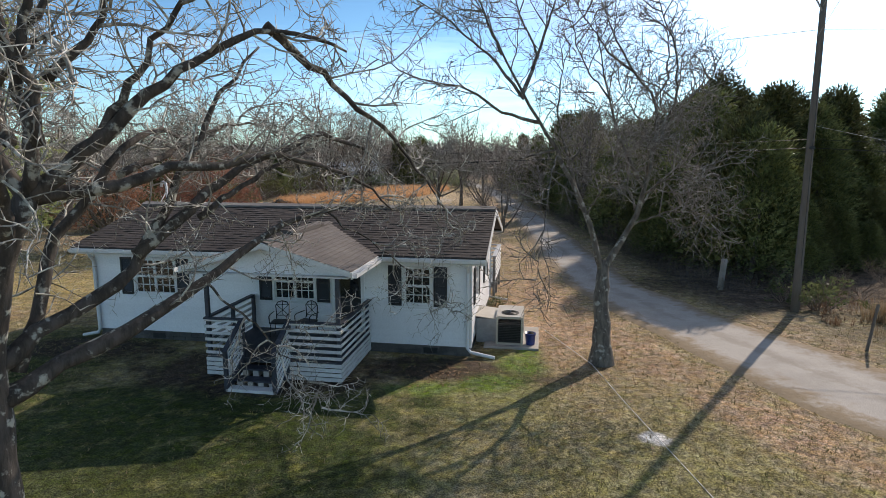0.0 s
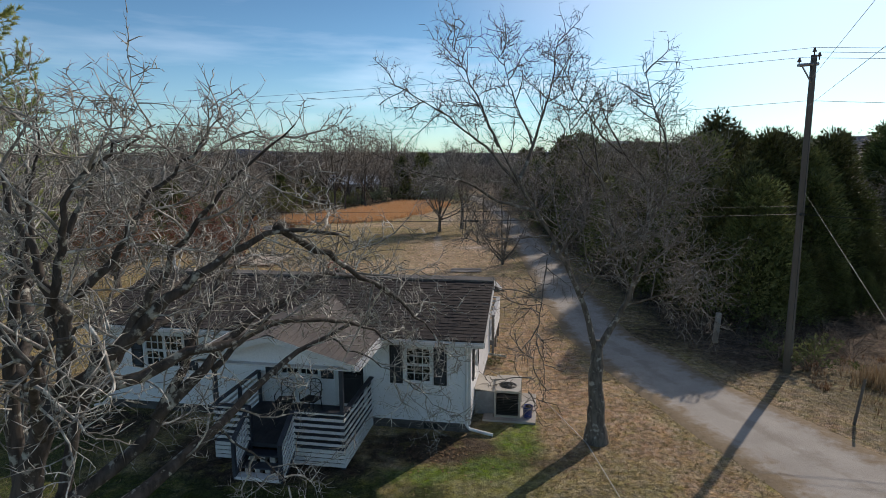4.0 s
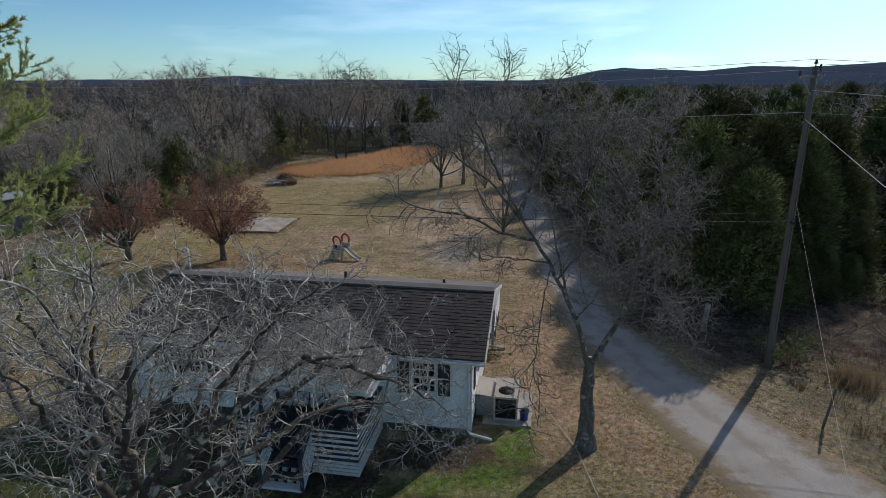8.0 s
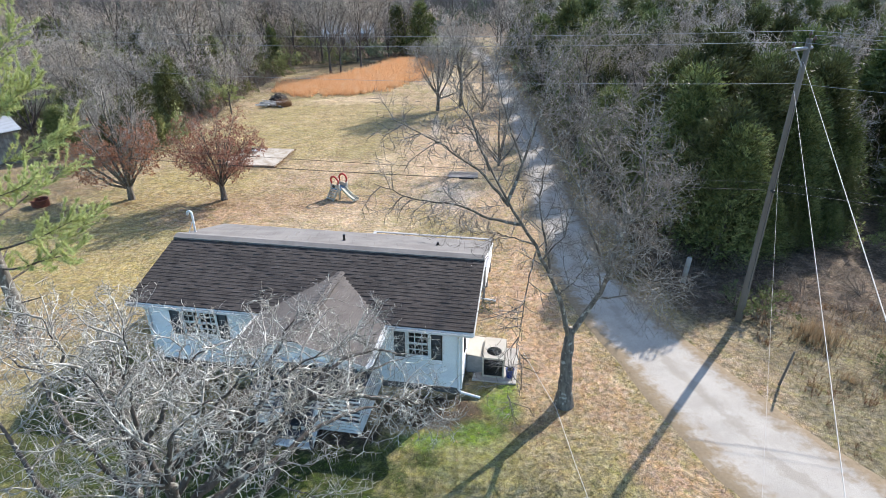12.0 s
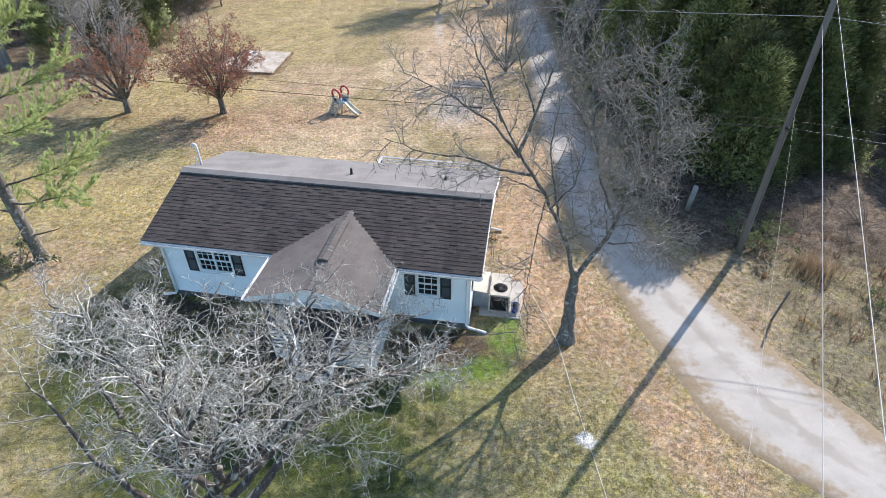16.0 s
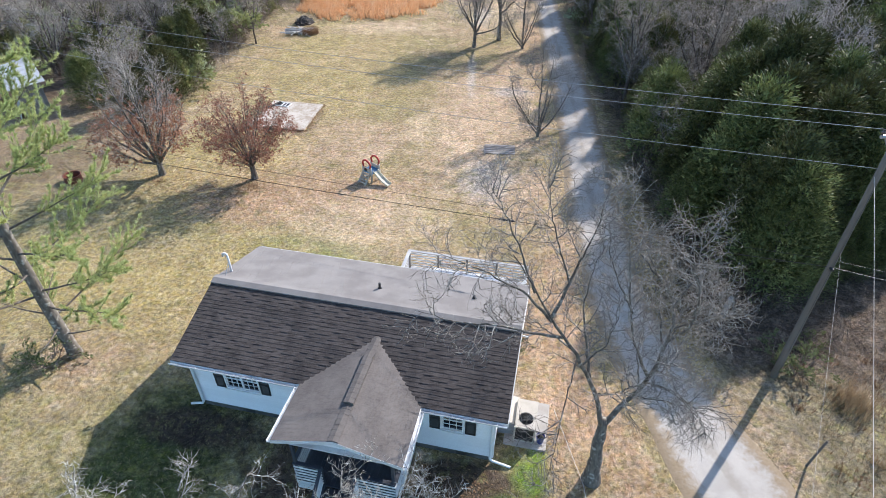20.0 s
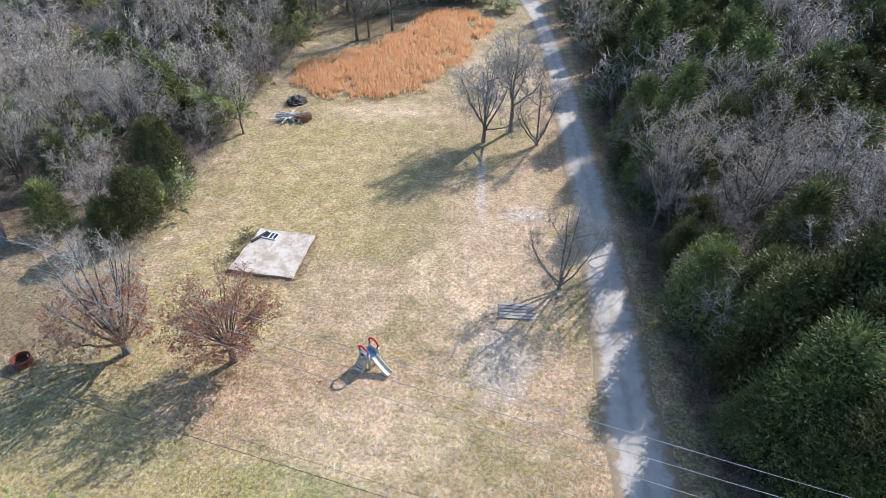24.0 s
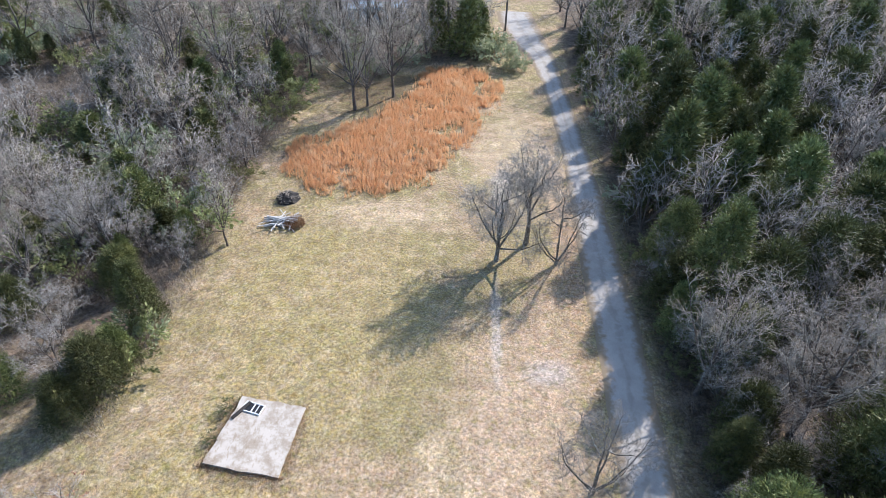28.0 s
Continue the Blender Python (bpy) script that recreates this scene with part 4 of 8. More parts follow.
def build_porch_roof():
    """The gabled porch roof that runs back into the main roof."""
    p1, p2, pd, zp = -2.473, -6.805, -2.612, 3.40
    mid = (p1 + p2) / 2
    yt = -OVF + (zp - ZE) / (ZR - ZE) * (WID / 2 + OVF)
    lift, t = 0.035, 0.11
    g = Geo()
    for e in (p1, p2):
        v = [(e, pd, ZE + lift), (mid, pd, zp + lift), (mid, yt + 0.1, zp + lift), (e, -OVF, ZE + lift)]
        v += [(x, y, z - t) for x, y, z in v]
        g.add(v, [(0, 1, 2, 3), (7, 6, 5, 4), (0, 4, 5, 1), (0, 3, 7, 4), (3, 2, 6, 7)])
    roof = part("porch_roof", g, MAT_PORCHSHINGLE, house, "weathered brown gabled porch roof")
    half = abs(p1 - p2) / 2
    sl = math.atan2(zp - ZE, half)
    rows = Geo()
    exp = 0.143
    for s in (-1, 1):
        e = p1 if s > 0 else p2
        n = int(math.hypot(half, zp - ZE) / exp)
        for c in range(n):
            q0, q1 = c / n, (c + 1) / n
            xa, xb = e + (mid - e) * q0, e + (mid - e) * q1
            za, zb = ZE + lift + (zp - ZE) * q0, ZE + lift + (zp - ZE) * q1
            yend = -OVF + (yt + OVF) * q0
            y = pd - 0.02 - (c % 2) * 0.15
            while y < yend - 0.05:
                a, b = max(y, pd - 0.02), min(y + 0.3, yend)
                if b - a > 0.04:
                    v = [(xa, a + 0.004, za + 0.02), (xa, b - 0.004, za + 0.02), (xb, b - 0.004, zb + 0.008), (xb, a + 0.004, zb + 0.008), (xa, a + 0.004, za + 0.004), (xa, b - 0.004, za + 0.004)]
                    rows.add(v, [(0, 1, 2, 3), (0, 4, 5, 1)])
                y += 0.3
    tagged(part("shingle_field", rows, MAT_PORCHSHINGLE, roof, "rows of asphalt shingles"), kind="stuff")
    cap = Geo()
    k = pd
    while k < yt:
        e = min(k + 0.24, yt)
        raised = 0.13 if -1.35 < k < 0.9 else 0.045
        for s in (-1, 1):
            v = [(mid, k, zp + lift + raised), (mid, e, zp + lift + raised - 0.008), (mid + s * 0.17, e, zp + lift + raised - 0.008 - 0.17 * math.tan(sl)), (mid + s * 0.17, k, zp + lift + raised - 0.17 * math.tan(sl))]
            cap.add(v + [(a, b, c - (0.1 if raised > 0.1 else 0.05)) for a, b, c in v], [(0, 1, 2, 3), (7, 6, 5, 4), (0, 3, 7, 4), (1, 5, 6, 2), (3, 2, 6, 7)])
        k += 0.2
    part("ridge_vent", cap, MAT_PORCHSHINGLE, roof, "raised shingled ridge vent")
    # closed front gable, flat ceiling, trim
    y = pd + 0.28
    v = [(p1 - 0.05, y, ZE - 0.12), (p2 + 0.05, y, ZE - 0.12), (mid, y, zp - 0.08)]
    part("porch_gable", Geo().add(v + [(a, b + 0.05, c) for a, b, c in v], [(0, 1, 2), (5, 4, 3), (0, 3, 4, 1)]), MAT_SIDING, roof, "white porch gable panel")
    part("porch_ceiling", Geo().box(p2 + 0.1, p1 - 0.1, pd + 0.1, -0.02, ZE - 0.16, ZE - 0.125), MAT_WHITE, roof)
    for e in (p1, p2):
        s = 1 if e == p1 else -1
        v = [(xx, pd - o, zz + d) for o in (0.0, 0.03) for xx, zz in ((e, ZE), (mid, zp)) for d in (-0.1, 0.04)]
        part("rake_board", Geo().add(v, [(0, 1, 3, 2), (4, 6, 7, 5), (0, 4, 5, 1), (2, 3, 7, 6), (1, 5, 7, 3), (0, 2, 6, 4)]), MAT_TRIM, roof)
        g = Geo().box(min(e, e + s * 0.03), max(e, e + s * 0.03), pd, -OVF, ZE - 0.14, ZE + 0.02)
        g.box(min(e + s * 0.03, e + s * 0.14), max(e + s * 0.03, e + s * 0.14), pd, -OVF - 0.1, ZE - 0.11, ZE - 0.1)
        g.box(min(e + s * 0.13, e + s * 0.145), max(e + s * 0.13, e + s * 0.145), pd, -OVF - 0.1, ZE - 0.11, ZE - 0.01)
        k = pd + 0.2
        while k < -OVF:
            g.box(min(e + s * 0.03, e + s * 0.145), max(e + s * 0.03, e + s * 0.145), k - 0.012, k + 0.012, ZE - 0.02, ZE - 0.01)
            k += 0.45
        part("gutter", g, MAT_TRIM, roof, "white metal gutter")


build_porch_roof()


def build_porch():
    """Front porch: dark painted deck, white slatted sides, posts and steps."""
    porch = thing("front_porch", HOUSE_M, "dark-decked front porch with white slatted rails and steps", "porch")
    r, l, f, fz, rz = -2.818, -6.292, -2.459, 0.55, 1.5
    deck = part("deck", Geo().box(l, r, f, -0.04, fz - 0.12, fz - 0.03), MAT_BLUE, porch)
    n = 24
    w = (r - l) / n
    for i in range(n):
        part("plank", Geo().box(l + i * w + 0.004, l + (i + 1) * w - 0.004, f - 0.02, -0.04, fz - 0.028, fz), MAT_BLUE, deck)
    s0, s1 = -5.35, -4.15
    for x, y, top in ((r - 0.05, f + 0.05, ZE - 0.16), (l + 0.05, f + 0.05, ZE - 0.16)):
        part("post", Geo().box(x - 0.05, x + 0.05, y - 0.05, y + 0.05, -0.05, top, 0.012), MAT_BLUE, porch, "dark square porch post")
    for x, y in ((s0, f + 0.05), (s1, f + 0.05), (r - 0.05, -0.12), (l + 0.05, -0.12), (r - 0.05, -1.25), (l + 0.05, -1.25)):
        part("rail_post", Geo().box(x - 0.045, x + 0.045, y - 0.045, y + 0.045, -0.05, rz - 0.03, 0.01), MAT_BLUE, porch)
    upper = [fz + 0.05 + 0.165 * i for i in range(6)]
    lower = [0.06 + 0.115 * i for i in range(4)]
    for z in upper + lower:
        h = 0.075 if z >= fz else 0.095
        spans = [(l, s0), (s1, r)] if z >= fz - 0.01 else [(l, s0), (s1, r)]
        for a, b in spans:
            part("slat", Geo().box(a - 0.02, b + 0.02, f - 0.03, f - 0.005, z, z + h, 0.006), MAT_WHITE, porch)
        for x in (r, l):
            s = 1 if x == r else -1
            part("slat", Geo().box(min(x, x + s * 0.025), max(x, x + s * 0.025), f - 0.03, -0.05, z, z + h, 0.006), MAT_WHITE, porch)
    for a, b in ((l, s0), (s1, r)):
        part("handrail", Geo().box(a - 0.03, b + 0.03, f - 0.06, f + 0.08, rz - 0.02, rz + 0.02, 0.01), MAT_BLUE, porch, "dark top rail")
    for x in (r, l):
        part("handrail", Geo().box(x - 0.07, x + 0.07, f + 0.08, -0.05, rz - 0.02, rz + 0.02, 0.01), MAT_BLUE, porch, "dark top rail")
    # steps
    for i, (z, y) in enumerate(((0.37, f - 0.28), (0.19, f - 0.56))):
        tr = part("stair_tread", Geo().box(s0 + 0.06, s1 - 0.06, y - 0.02, y + 0.29, z - 0.04, z, 0.01), MAT_BLUE, porch, "dark painted stair tread")
        for q in range(4):
            x = s0 + 0.2 + q * (s1 - s0 - 0.4) / 3
            part("step_block", Geo().box(x - 0.07, x + 0.07, y + 0.0, y + 0.25, z - 0.2, z - 0.045, 0.01), MAT_CONC, porch)
    part("bottom_board", Geo().box(s0, s1, f - 0.84, f - 0.58, -0.02, 0.07, 0.01), MAT_WHITE, porch, "white board at the foot of the steps")
    for x in (s0, s1):
        v = [(x - 0.03, f - 0.78), (x + 0.03, f - 0.78)]
        part("stringer", Geo().add([(xx, yy, zz) for xx in (x - 0.025, x + 0.025) for yy, zz in ((f, fz), (f, fz - 0.3), (f - 0.8, -0.05), (f - 0.8, 0.12))], [(0, 1, 2, 3), (7, 6, 5, 4), (0, 3, 7, 4), (0, 4, 5, 1), (1, 5, 6, 2), (2, 6, 7, 3)]), MAT_BLUE, porch)
        part("newel", Geo().box(x - 0.045, x + 0.045, f - 0.84, f - 0.75, -0.05, 0.95, 0.01), MAT_BLUE, porch)
        for i in range(6):
            z = 0.08 + i * 0.155
            m = Matrix.Translation((x, f - 0.4, z + 0.22)) @ Matrix.Rotation(math.atan2(0.5, 0.8), 4, "X")
            part("slat", Geo().box(-0.045 if x == s0 else 0.02, -0.02 if x == s0 else 0.045, -0.47, 0.47, -0.035, 0.035, 0.005, m), MAT_WHITE, porch)
        m = Matrix.Translation((x, f - 0.4, 1.24)) @ Matrix.Rotation(math.atan2(0.5, 0.8), 4, "X")
        part("handrail", Geo().box(-0.06, 0.06, -0.52, 0.5, -0.02, 0.02, 0.01, m), MAT_BLUE, porch, "sloping dark stair rail")


build_porch()


def porch_chair(m):
    """Black metal chair with an oval lattice back."""
    ch = thing("porch_chair", m, "black metal armchair with a crossed lattice back on the porch", "chair", "porch chairs")
    part("seat", Geo().box(-0.23, 0.23, -0.22, 0.22, 0.40, 0.43, 0.012), MAT_DARK, ch)
    for x in (-0.2, 0.2):
        for y in (-0.19, 0.19):
            part("leg", Geo().tube([(x * 1.1, y * 1.15, 0), (x, y, 0.41)], [0.014, 0.014], 6), MAT_DARK, ch)
    b = Geo()
    ring = [(0.17, 0.26, 0.46), (0.19, 0.27, 0.80), (0.12, 0.275, 0.90), (0.0, 0.28, 0.93), (-0.12, 0.275, 0.90), (-0.19, 0.27, 0.80), (-0.17, 0.26, 0.46)]
    b.tube(ring, [0.014] * len(ring), 6, False)
    for x0, z0, x1, z1 in ((-0.17, 0.52, 0.17, 0.82), (0.17, 0.52, -0.17, 0.82), (-0.18, 0.52, 0.18, 0.52), (-0.19, 0.82, 0.19, 0.82), (0, 0.52, 0, 0.92)):
        b.tube([(x0, 0.265, z0), (x1, 0.272, z1)], [0.009, 0.009], 5)
    for x in (-0.17, 0.17):
        b.tube([(x, 0.21, 0.42), (x, 0.27, 0.58)], [0.013, 0.013], 6)
    part("backrest", b, MAT_DARK, ch)
    for x in (-0.24, 0.24):
        part("arm", Geo().tube([(x, 0.25, 0.63), (x, -0.1, 0.64), (x, -0.2, 0.6), (x * 0.95, -0.2, 0.42)], [0.014] * 4, 6), MAT_DARK, ch)


for u, v, a in ((5.15, -0.75, 8), (4.45, -0.6, -12)):
    porch_chair(HOUSE_M @ pose(-u, v, 0.55, 0, 0, a))


def build_back_deck():
    """Raised back deck with a slatted rail."""
    dk = thing("back_deck", HOUSE_M, "grey back deck with white slatted railing", "deck")
    r, l, f, b, fz, rz = 0.16, -5.48, WID + 0.05, 9.2, 0.72, 1.72
    body = part("deck", Geo().box(l, r, f, b, fz - 0.2, fz - 0.03), MAT_OLDWOOD, dk)
    n = 22
    w = (b - f) / n
    for i in range(n):
        part("plank", Geo().box(l - 0.02, r + 0.02, f + i * w + 0.004, f + (i + 1) * w - 0.004, fz - 0.028, fz), MAT_GREYDECK, body)
    posts = [l + (r - l) * q / 4 for q in range(5)]
    for x in posts:
        part("post", Geo().box(x - 0.045, x + 0.045, b - 0.1, b - 0.01, -0.4, rz - 0.02, 0.01), MAT_OLDWOOD, dk)
    for x in (l, r):
        for y in (f + 0.08, f + 1.4):
            part("post", Geo().box(x - 0.045, x + 0.045, y - 0.045, y + 0.045, -0.4, rz - 0.02, 0.01), MAT_OLDWOOD, dk)
    for i in range(5):
        z = fz + 0.08 + i * 0.175
        part("slat", Geo().box(l, r, b - 0.005, b + 0.02, z, z + 0.09, 0.006), MAT_WHITE, dk)
        for x in (l, r):
            s = 1 if x == r else -1
            part("slat", Geo().box(min(x + s * 0.045, x + s * 0.07), max(x + s * 0.045, x + s * 0.07), f, b, z, z + 0.09, 0.006), MAT_WHITE, dk)
    part("handrail", Geo().box(l - 0.08, r + 0.08, b - 0.1, b + 0.05, rz - 0.02, rz + 0.02, 0.01), MAT_GREYDECK, dk, "pale grey top rail")
    for x in (l, r):
        part("handrail", Geo().box(x - 0.08, x + 0.08, f, b - 0.1, rz - 0.02, rz + 0.02, 0.01), MAT_GREYDECK, dk, "pale grey top rail")
    part("skirt_board", Geo().box(l - 0.03, r + 0.03, b, b + 0.03, fz - 0.22, fz + 0.02), MAT_WHITE, dk)
    bench = Geo().box(l + 1.3, r - 1.0, b - 0.62, b - 0.32, fz + 0.38, fz + 0.42, 0.01)
    ob = thing("bench", HOUSE_M, "long white painted bench on the back deck", "bench")
    part("seat", bench, MAT_WHITE, ob)
    for x in (l + 1.5, (l + r) / 2, r - 1.2):
        part("leg", Geo().box(x - 0.03, x + 0.03, b - 0.6, b - 0.34, fz, fz + 0.38, 0.008), MAT_WHITE, ob)


MAT_GREYDECK = plain("grey_blue_deck_boards", (0.38, 0.39, 0.40), (0.50, 0.50, 0.50), 2.0, 30, 0.75, bump=0.3, rnd=0.12)
build_back_deck()


# ---- beside the house ----
def build_ac():
    m = HOUSE_M
    pad = solo("concrete_pad", Geo().box(0.3, 1.86, 0.78, 2.9, -0.05, 0.06, 0.02), MAT_CONC, "thin pale concrete pad beside the house", "pad", m)
    ac = thing("air_conditioner", m @ pose(1.02, 1.62, 0.06, 0, 0, 0), "beige outdoor heat pump unit with a top fan", "air conditioner")
    w, d, h = 0.36, 0.62, 0.82
    body = Geo()
    for x in (-w, w):
        for y in (-d, d):
            body.box(x - 0.03, x + 0.03, y - 0.03, y + 0.03, 0, h, 0.01)
    body.box(-w, w, -d, d, 0, 0.06)
    part("frame", body, MAT_ACBOX, ac)
    top = Geo()
    seg, cy, rad = 20, -0.2, 0.27
    ring = [(rad * math.cos(2 * math.pi * i / seg), cy + rad * math.sin(2 * math.pi * i / seg)) for i in range(seg)]

    def rim(a):
        c, s = math.cos(a), math.sin(a)
        k = min((w + 0.02) / max(abs(c), 1e-6), ((d + 0.02 - cy) if s > 0 else (d + 0.02 + cy)) / max(abs(s), 1e-6))
        return (k * c, cy + k * s)
    outer = [rim(2 * math.pi * i / seg) for i in range(seg)]
    v = [(x, y, h + 0.02) for x, y in ring] + [(x, y, h + 0.02) for x, y in outer] + [(x, y, h - 0.05) for x, y in outer] + [(x, y, h - 0.03) for x, y in ring]
    f = []
    for i in range(seg):
        j = (i + 1) % seg
        f += [(i, seg + i, seg + j, j), (seg + i, 2 * seg + i, 2 * seg + j, seg + j), (3 * seg + i, i, j, 3 * seg + j)]
    part("top_panel", top.add(v, f), MAT_ACBOX, ac)
    part("lid", Geo().box(-w - 0.02, w + 0.02, cy + rad + 0.01, d + 0.025, h - 0.05, h + 0.022, 0.01), MAT_ACBOX, ac)
    grille = Geo()
    for k in range(1, 7):
        rr = rad * k / 6.5
        pts = [(rr * math.cos(a), cy + rr * math.sin(a), h + 0.03) for a in np.linspace(0, 2 * math.pi, 17)]
        grille.tube(pts, [0.005] * 17, 4, False)
    for a in range(0, 360, 45):
        grille.tube([(0, cy, h + 0.03), (rad * math.cos(radians(a)), cy + rad * math.sin(radians(a)), h + 0.025)], [0.006, 0.006], 4)
    part("fan_grille", grille, MAT_DARK, ac)
    fan = Geo()
    for a in range(0, 360, 90):
        c, s = math.cos(radians(a)), math.sin(radians(a))
        fan.add([(0, cy, h - 0.12), (0.2 * c - 0.08 * s, cy + 0.2 * s + 0.08 * c, h - 0.1), (0.25 * c, cy + 0.25 * s, h - 0.13), (0.2 * c + 0.05 * s, cy + 0.2 * s - 0.05 * c, h - 0.16)], [(0, 1, 2, 3)])
    fan.tube([(0, cy, h - 0.2), (0, cy, h - 0.06)], [0.06, 0.06], 10)
    part("fan", fan, MAT_DARK, ac)
    part("coil", Geo().box(-w + 0.035, w - 0.035, -d + 0.035, d - 0.035, 0.06, h - 0.24), MAT_DARK, ac, "black finned coil")
    lou = Geo()
    z = 0.1
    while z < h - 0.08:
        lou.box(-w + 0.03, w - 0.03, -d - 0.012, -d + 0.01, z, z + 0.012)
        lou.box(w - 0.01, w + 0.012, -d + 0.03, d - 0.03, z, z + 0.012)
        z += 0.05
    part("louvre", lou, MAT_DARK, ac)
    part("side_panel", Geo().box(-w - 0.012, w + 0.014, 0.25, d + 0.012, 0.0, h - 0.04, 0.01), MAT_ACBOX, ac)
    duct = thing("duct_box", m @ pose(0.36, 1.85, 0, 0, 0, 0), "grey sheet-metal duct box against the house wall", "duct")
    part("casing", Geo().box(-0.32, 0.3, -0.62, 0.55, 0.02, 0.74, 0.03), MAT_GREYBOX, duct)
    v = [(-0.34, -0.65, 0.80), (0.33, -0.65, 0.73), (0.33, 0.58, 0.73), (-0.34, 0.58, 0.80)]
    part("cover", Geo().add(v + [(a, b, c + 0.02) for a, b, c in v], [(3, 2, 1, 0), (4, 5, 6, 7), (0, 1, 5, 4), (1, 2, 6, 5), (2, 3, 7, 6), (3, 0, 4, 7)]), MAT_ACBOX, duct, "pale sloping cover")
    bk = thing("bucket", m @ pose(1.62, 1.15, 0.06), "blue plastic bucket on the concrete pad", "bucket")
    prof = [(0.0, 0.125), (0.02, 0.13), (0.30, 0.15), (0.305, 0.162), (0.34, 0.164), (0.345, 0.15), (0.06, 0.125)]
    g, seg = Geo(), 18
    v = [(r * math.cos(2 * math.pi * i / seg), r * math.sin(2 * math.pi * i / seg), z) for z, r in prof for i in range(seg)]
    f = [(k * seg + i, k * seg + (i + 1) % seg, (k + 1) * seg + (i + 1) % seg, (k + 1) * seg + i) for k in range(len(prof) - 1) for i in range(seg)]
    f += [tuple(range(seg - 1, -1, -1)), tuple((len(prof) - 1) * seg + i for i in range(seg))]
    part("pail", g.add(v, f), MAT_BUCKET, bk, smooth=True)
    part("handle", Geo().tube([(0.165 * math.cos(a), 0.05 * math.sin(a) - 0.0, 0.33 - 0.10 * math.sin(a)) for a in np.linspace(0, math.pi, 9)], [0.005] * 9, 5), MAT_GALV, bk)
    part("debris", Geo().tube([(0, 0, 0.2), (0.02, 0, 0.3), (0.0, 0.03, 0.36)], [0.14, 0.12, 0.05], 9), MAT_BRUSH, bk, "dark debris filling the bucket")


build_ac()


def build_playset():
    ps = thing("toddler_slide", pose(-6.6, 34.6, gz(-6.6, 34.6), 0, 0, -38), "plastic toddler climber with slide, faded red, blue and beige", "playset")
    for x in (-0.42, 0.42):
        for y in (-0.4, 0.4):
            part("tower_post", Geo().tube([(x * 1.12, y * 1.12, 0), (x, y, 0.75), (x, y, 1.15)], [0.09, 0.075, 0.07], 8), MAT_BEIGE, ps, smooth=True)
    part("platform", Geo().box(-0.48, 0.48, -0.46, 0.46, 0.66, 0.76, 0.03), MAT_SKYBLUE, ps, "light blue platform")
    g = Geo()
    for y in (-0.4, 0.4):
        g.box(-0.42, 0.42, y - 0.035, y + 0.035, 0.76, 1.05, 0.02)
    part("side_panel", g, MAT_BEIGE, ps)
    for i in range(4):
        part("rung", Geo().box(-0.3, 0.3, -0.5 - 0.15 * (4 - i), -0.4 - 0.15 * (4 - i) + 0.06, 0.12 + i * 0.15, 0.19 + i * 0.15, 0.02), MAT_BEIGE, ps)
    for x in (-0.34, 0.34):
        part("climbing_rail", Geo().box(x - 0.04, x + 0.04, -0.08, 0.08, -0.55, 0.55, 0.02, Matrix.Translation((0, -0.72, 0.38)) @ Matrix.Rotation(radians(-38), 4, "X")), MAT_BEIGE, ps)
    sl, n = Geo(), 10
    prof = [(-0.24, 0.14), (-0.2, 0.14), (-0.19, 0.02), (0.19, 0.02), (0.2, 0.14), (0.24, 0.14), (0.22, -0.03), (-0.22, -0.03)]
    pts = [(0.46 + 1.35 * q, 0.76 - 0.66 * (q ** 0.9) + 0.06 * math.sin(q * math.pi) * -1 + (0.05 if q > 0.9 else 0)) for q in np.linspace(0, 1, n)]
    v = [(x, a, z + b) for x, z in pts for a, b in prof]
    k = len(prof)
    f = [(j * k + i, j * k + (i + 1) % k, (j + 1) * k + (i + 1) % k, (j + 1) * k + i) for j in range(n - 1) for i in range(k)]
    f += [tuple(range(k)), tuple((n - 1) * k + i for i in range(k - 1, -1, -1))]
    part("slide", sl.add(v, f), MAT_SLIDE, ps, "cream plastic slide chute")
    for s in (-1, 1):
        arch = [(-0.42 + 0.1, s * 0.4, 1.1), (-0.42, s * 0.42, 1.4), (-0.25, s * 0.44, 1.62), (0.0, s * 0.44, 1.7), (0.25, s * 0.44, 1.62), (0.42, s * 0.42, 1.4), (0.32, s * 0.4, 1.1)]
        part("arch", Geo().tube(arch, [0.06, 0.07, 0.075, 0.075, 0.075, 0.07, 0.06], 8), MAT_RED, ps, "red arch handrail", True)
    part("wheel", Geo().tube([(-0.1, -0.45, 0.92), (-0.1, -0.49, 0.92)], [0.12, 0.12], 12), MAT_DARK, ps)
    ps.scale = (0.86, 0.86, 0.86)


build_playset()


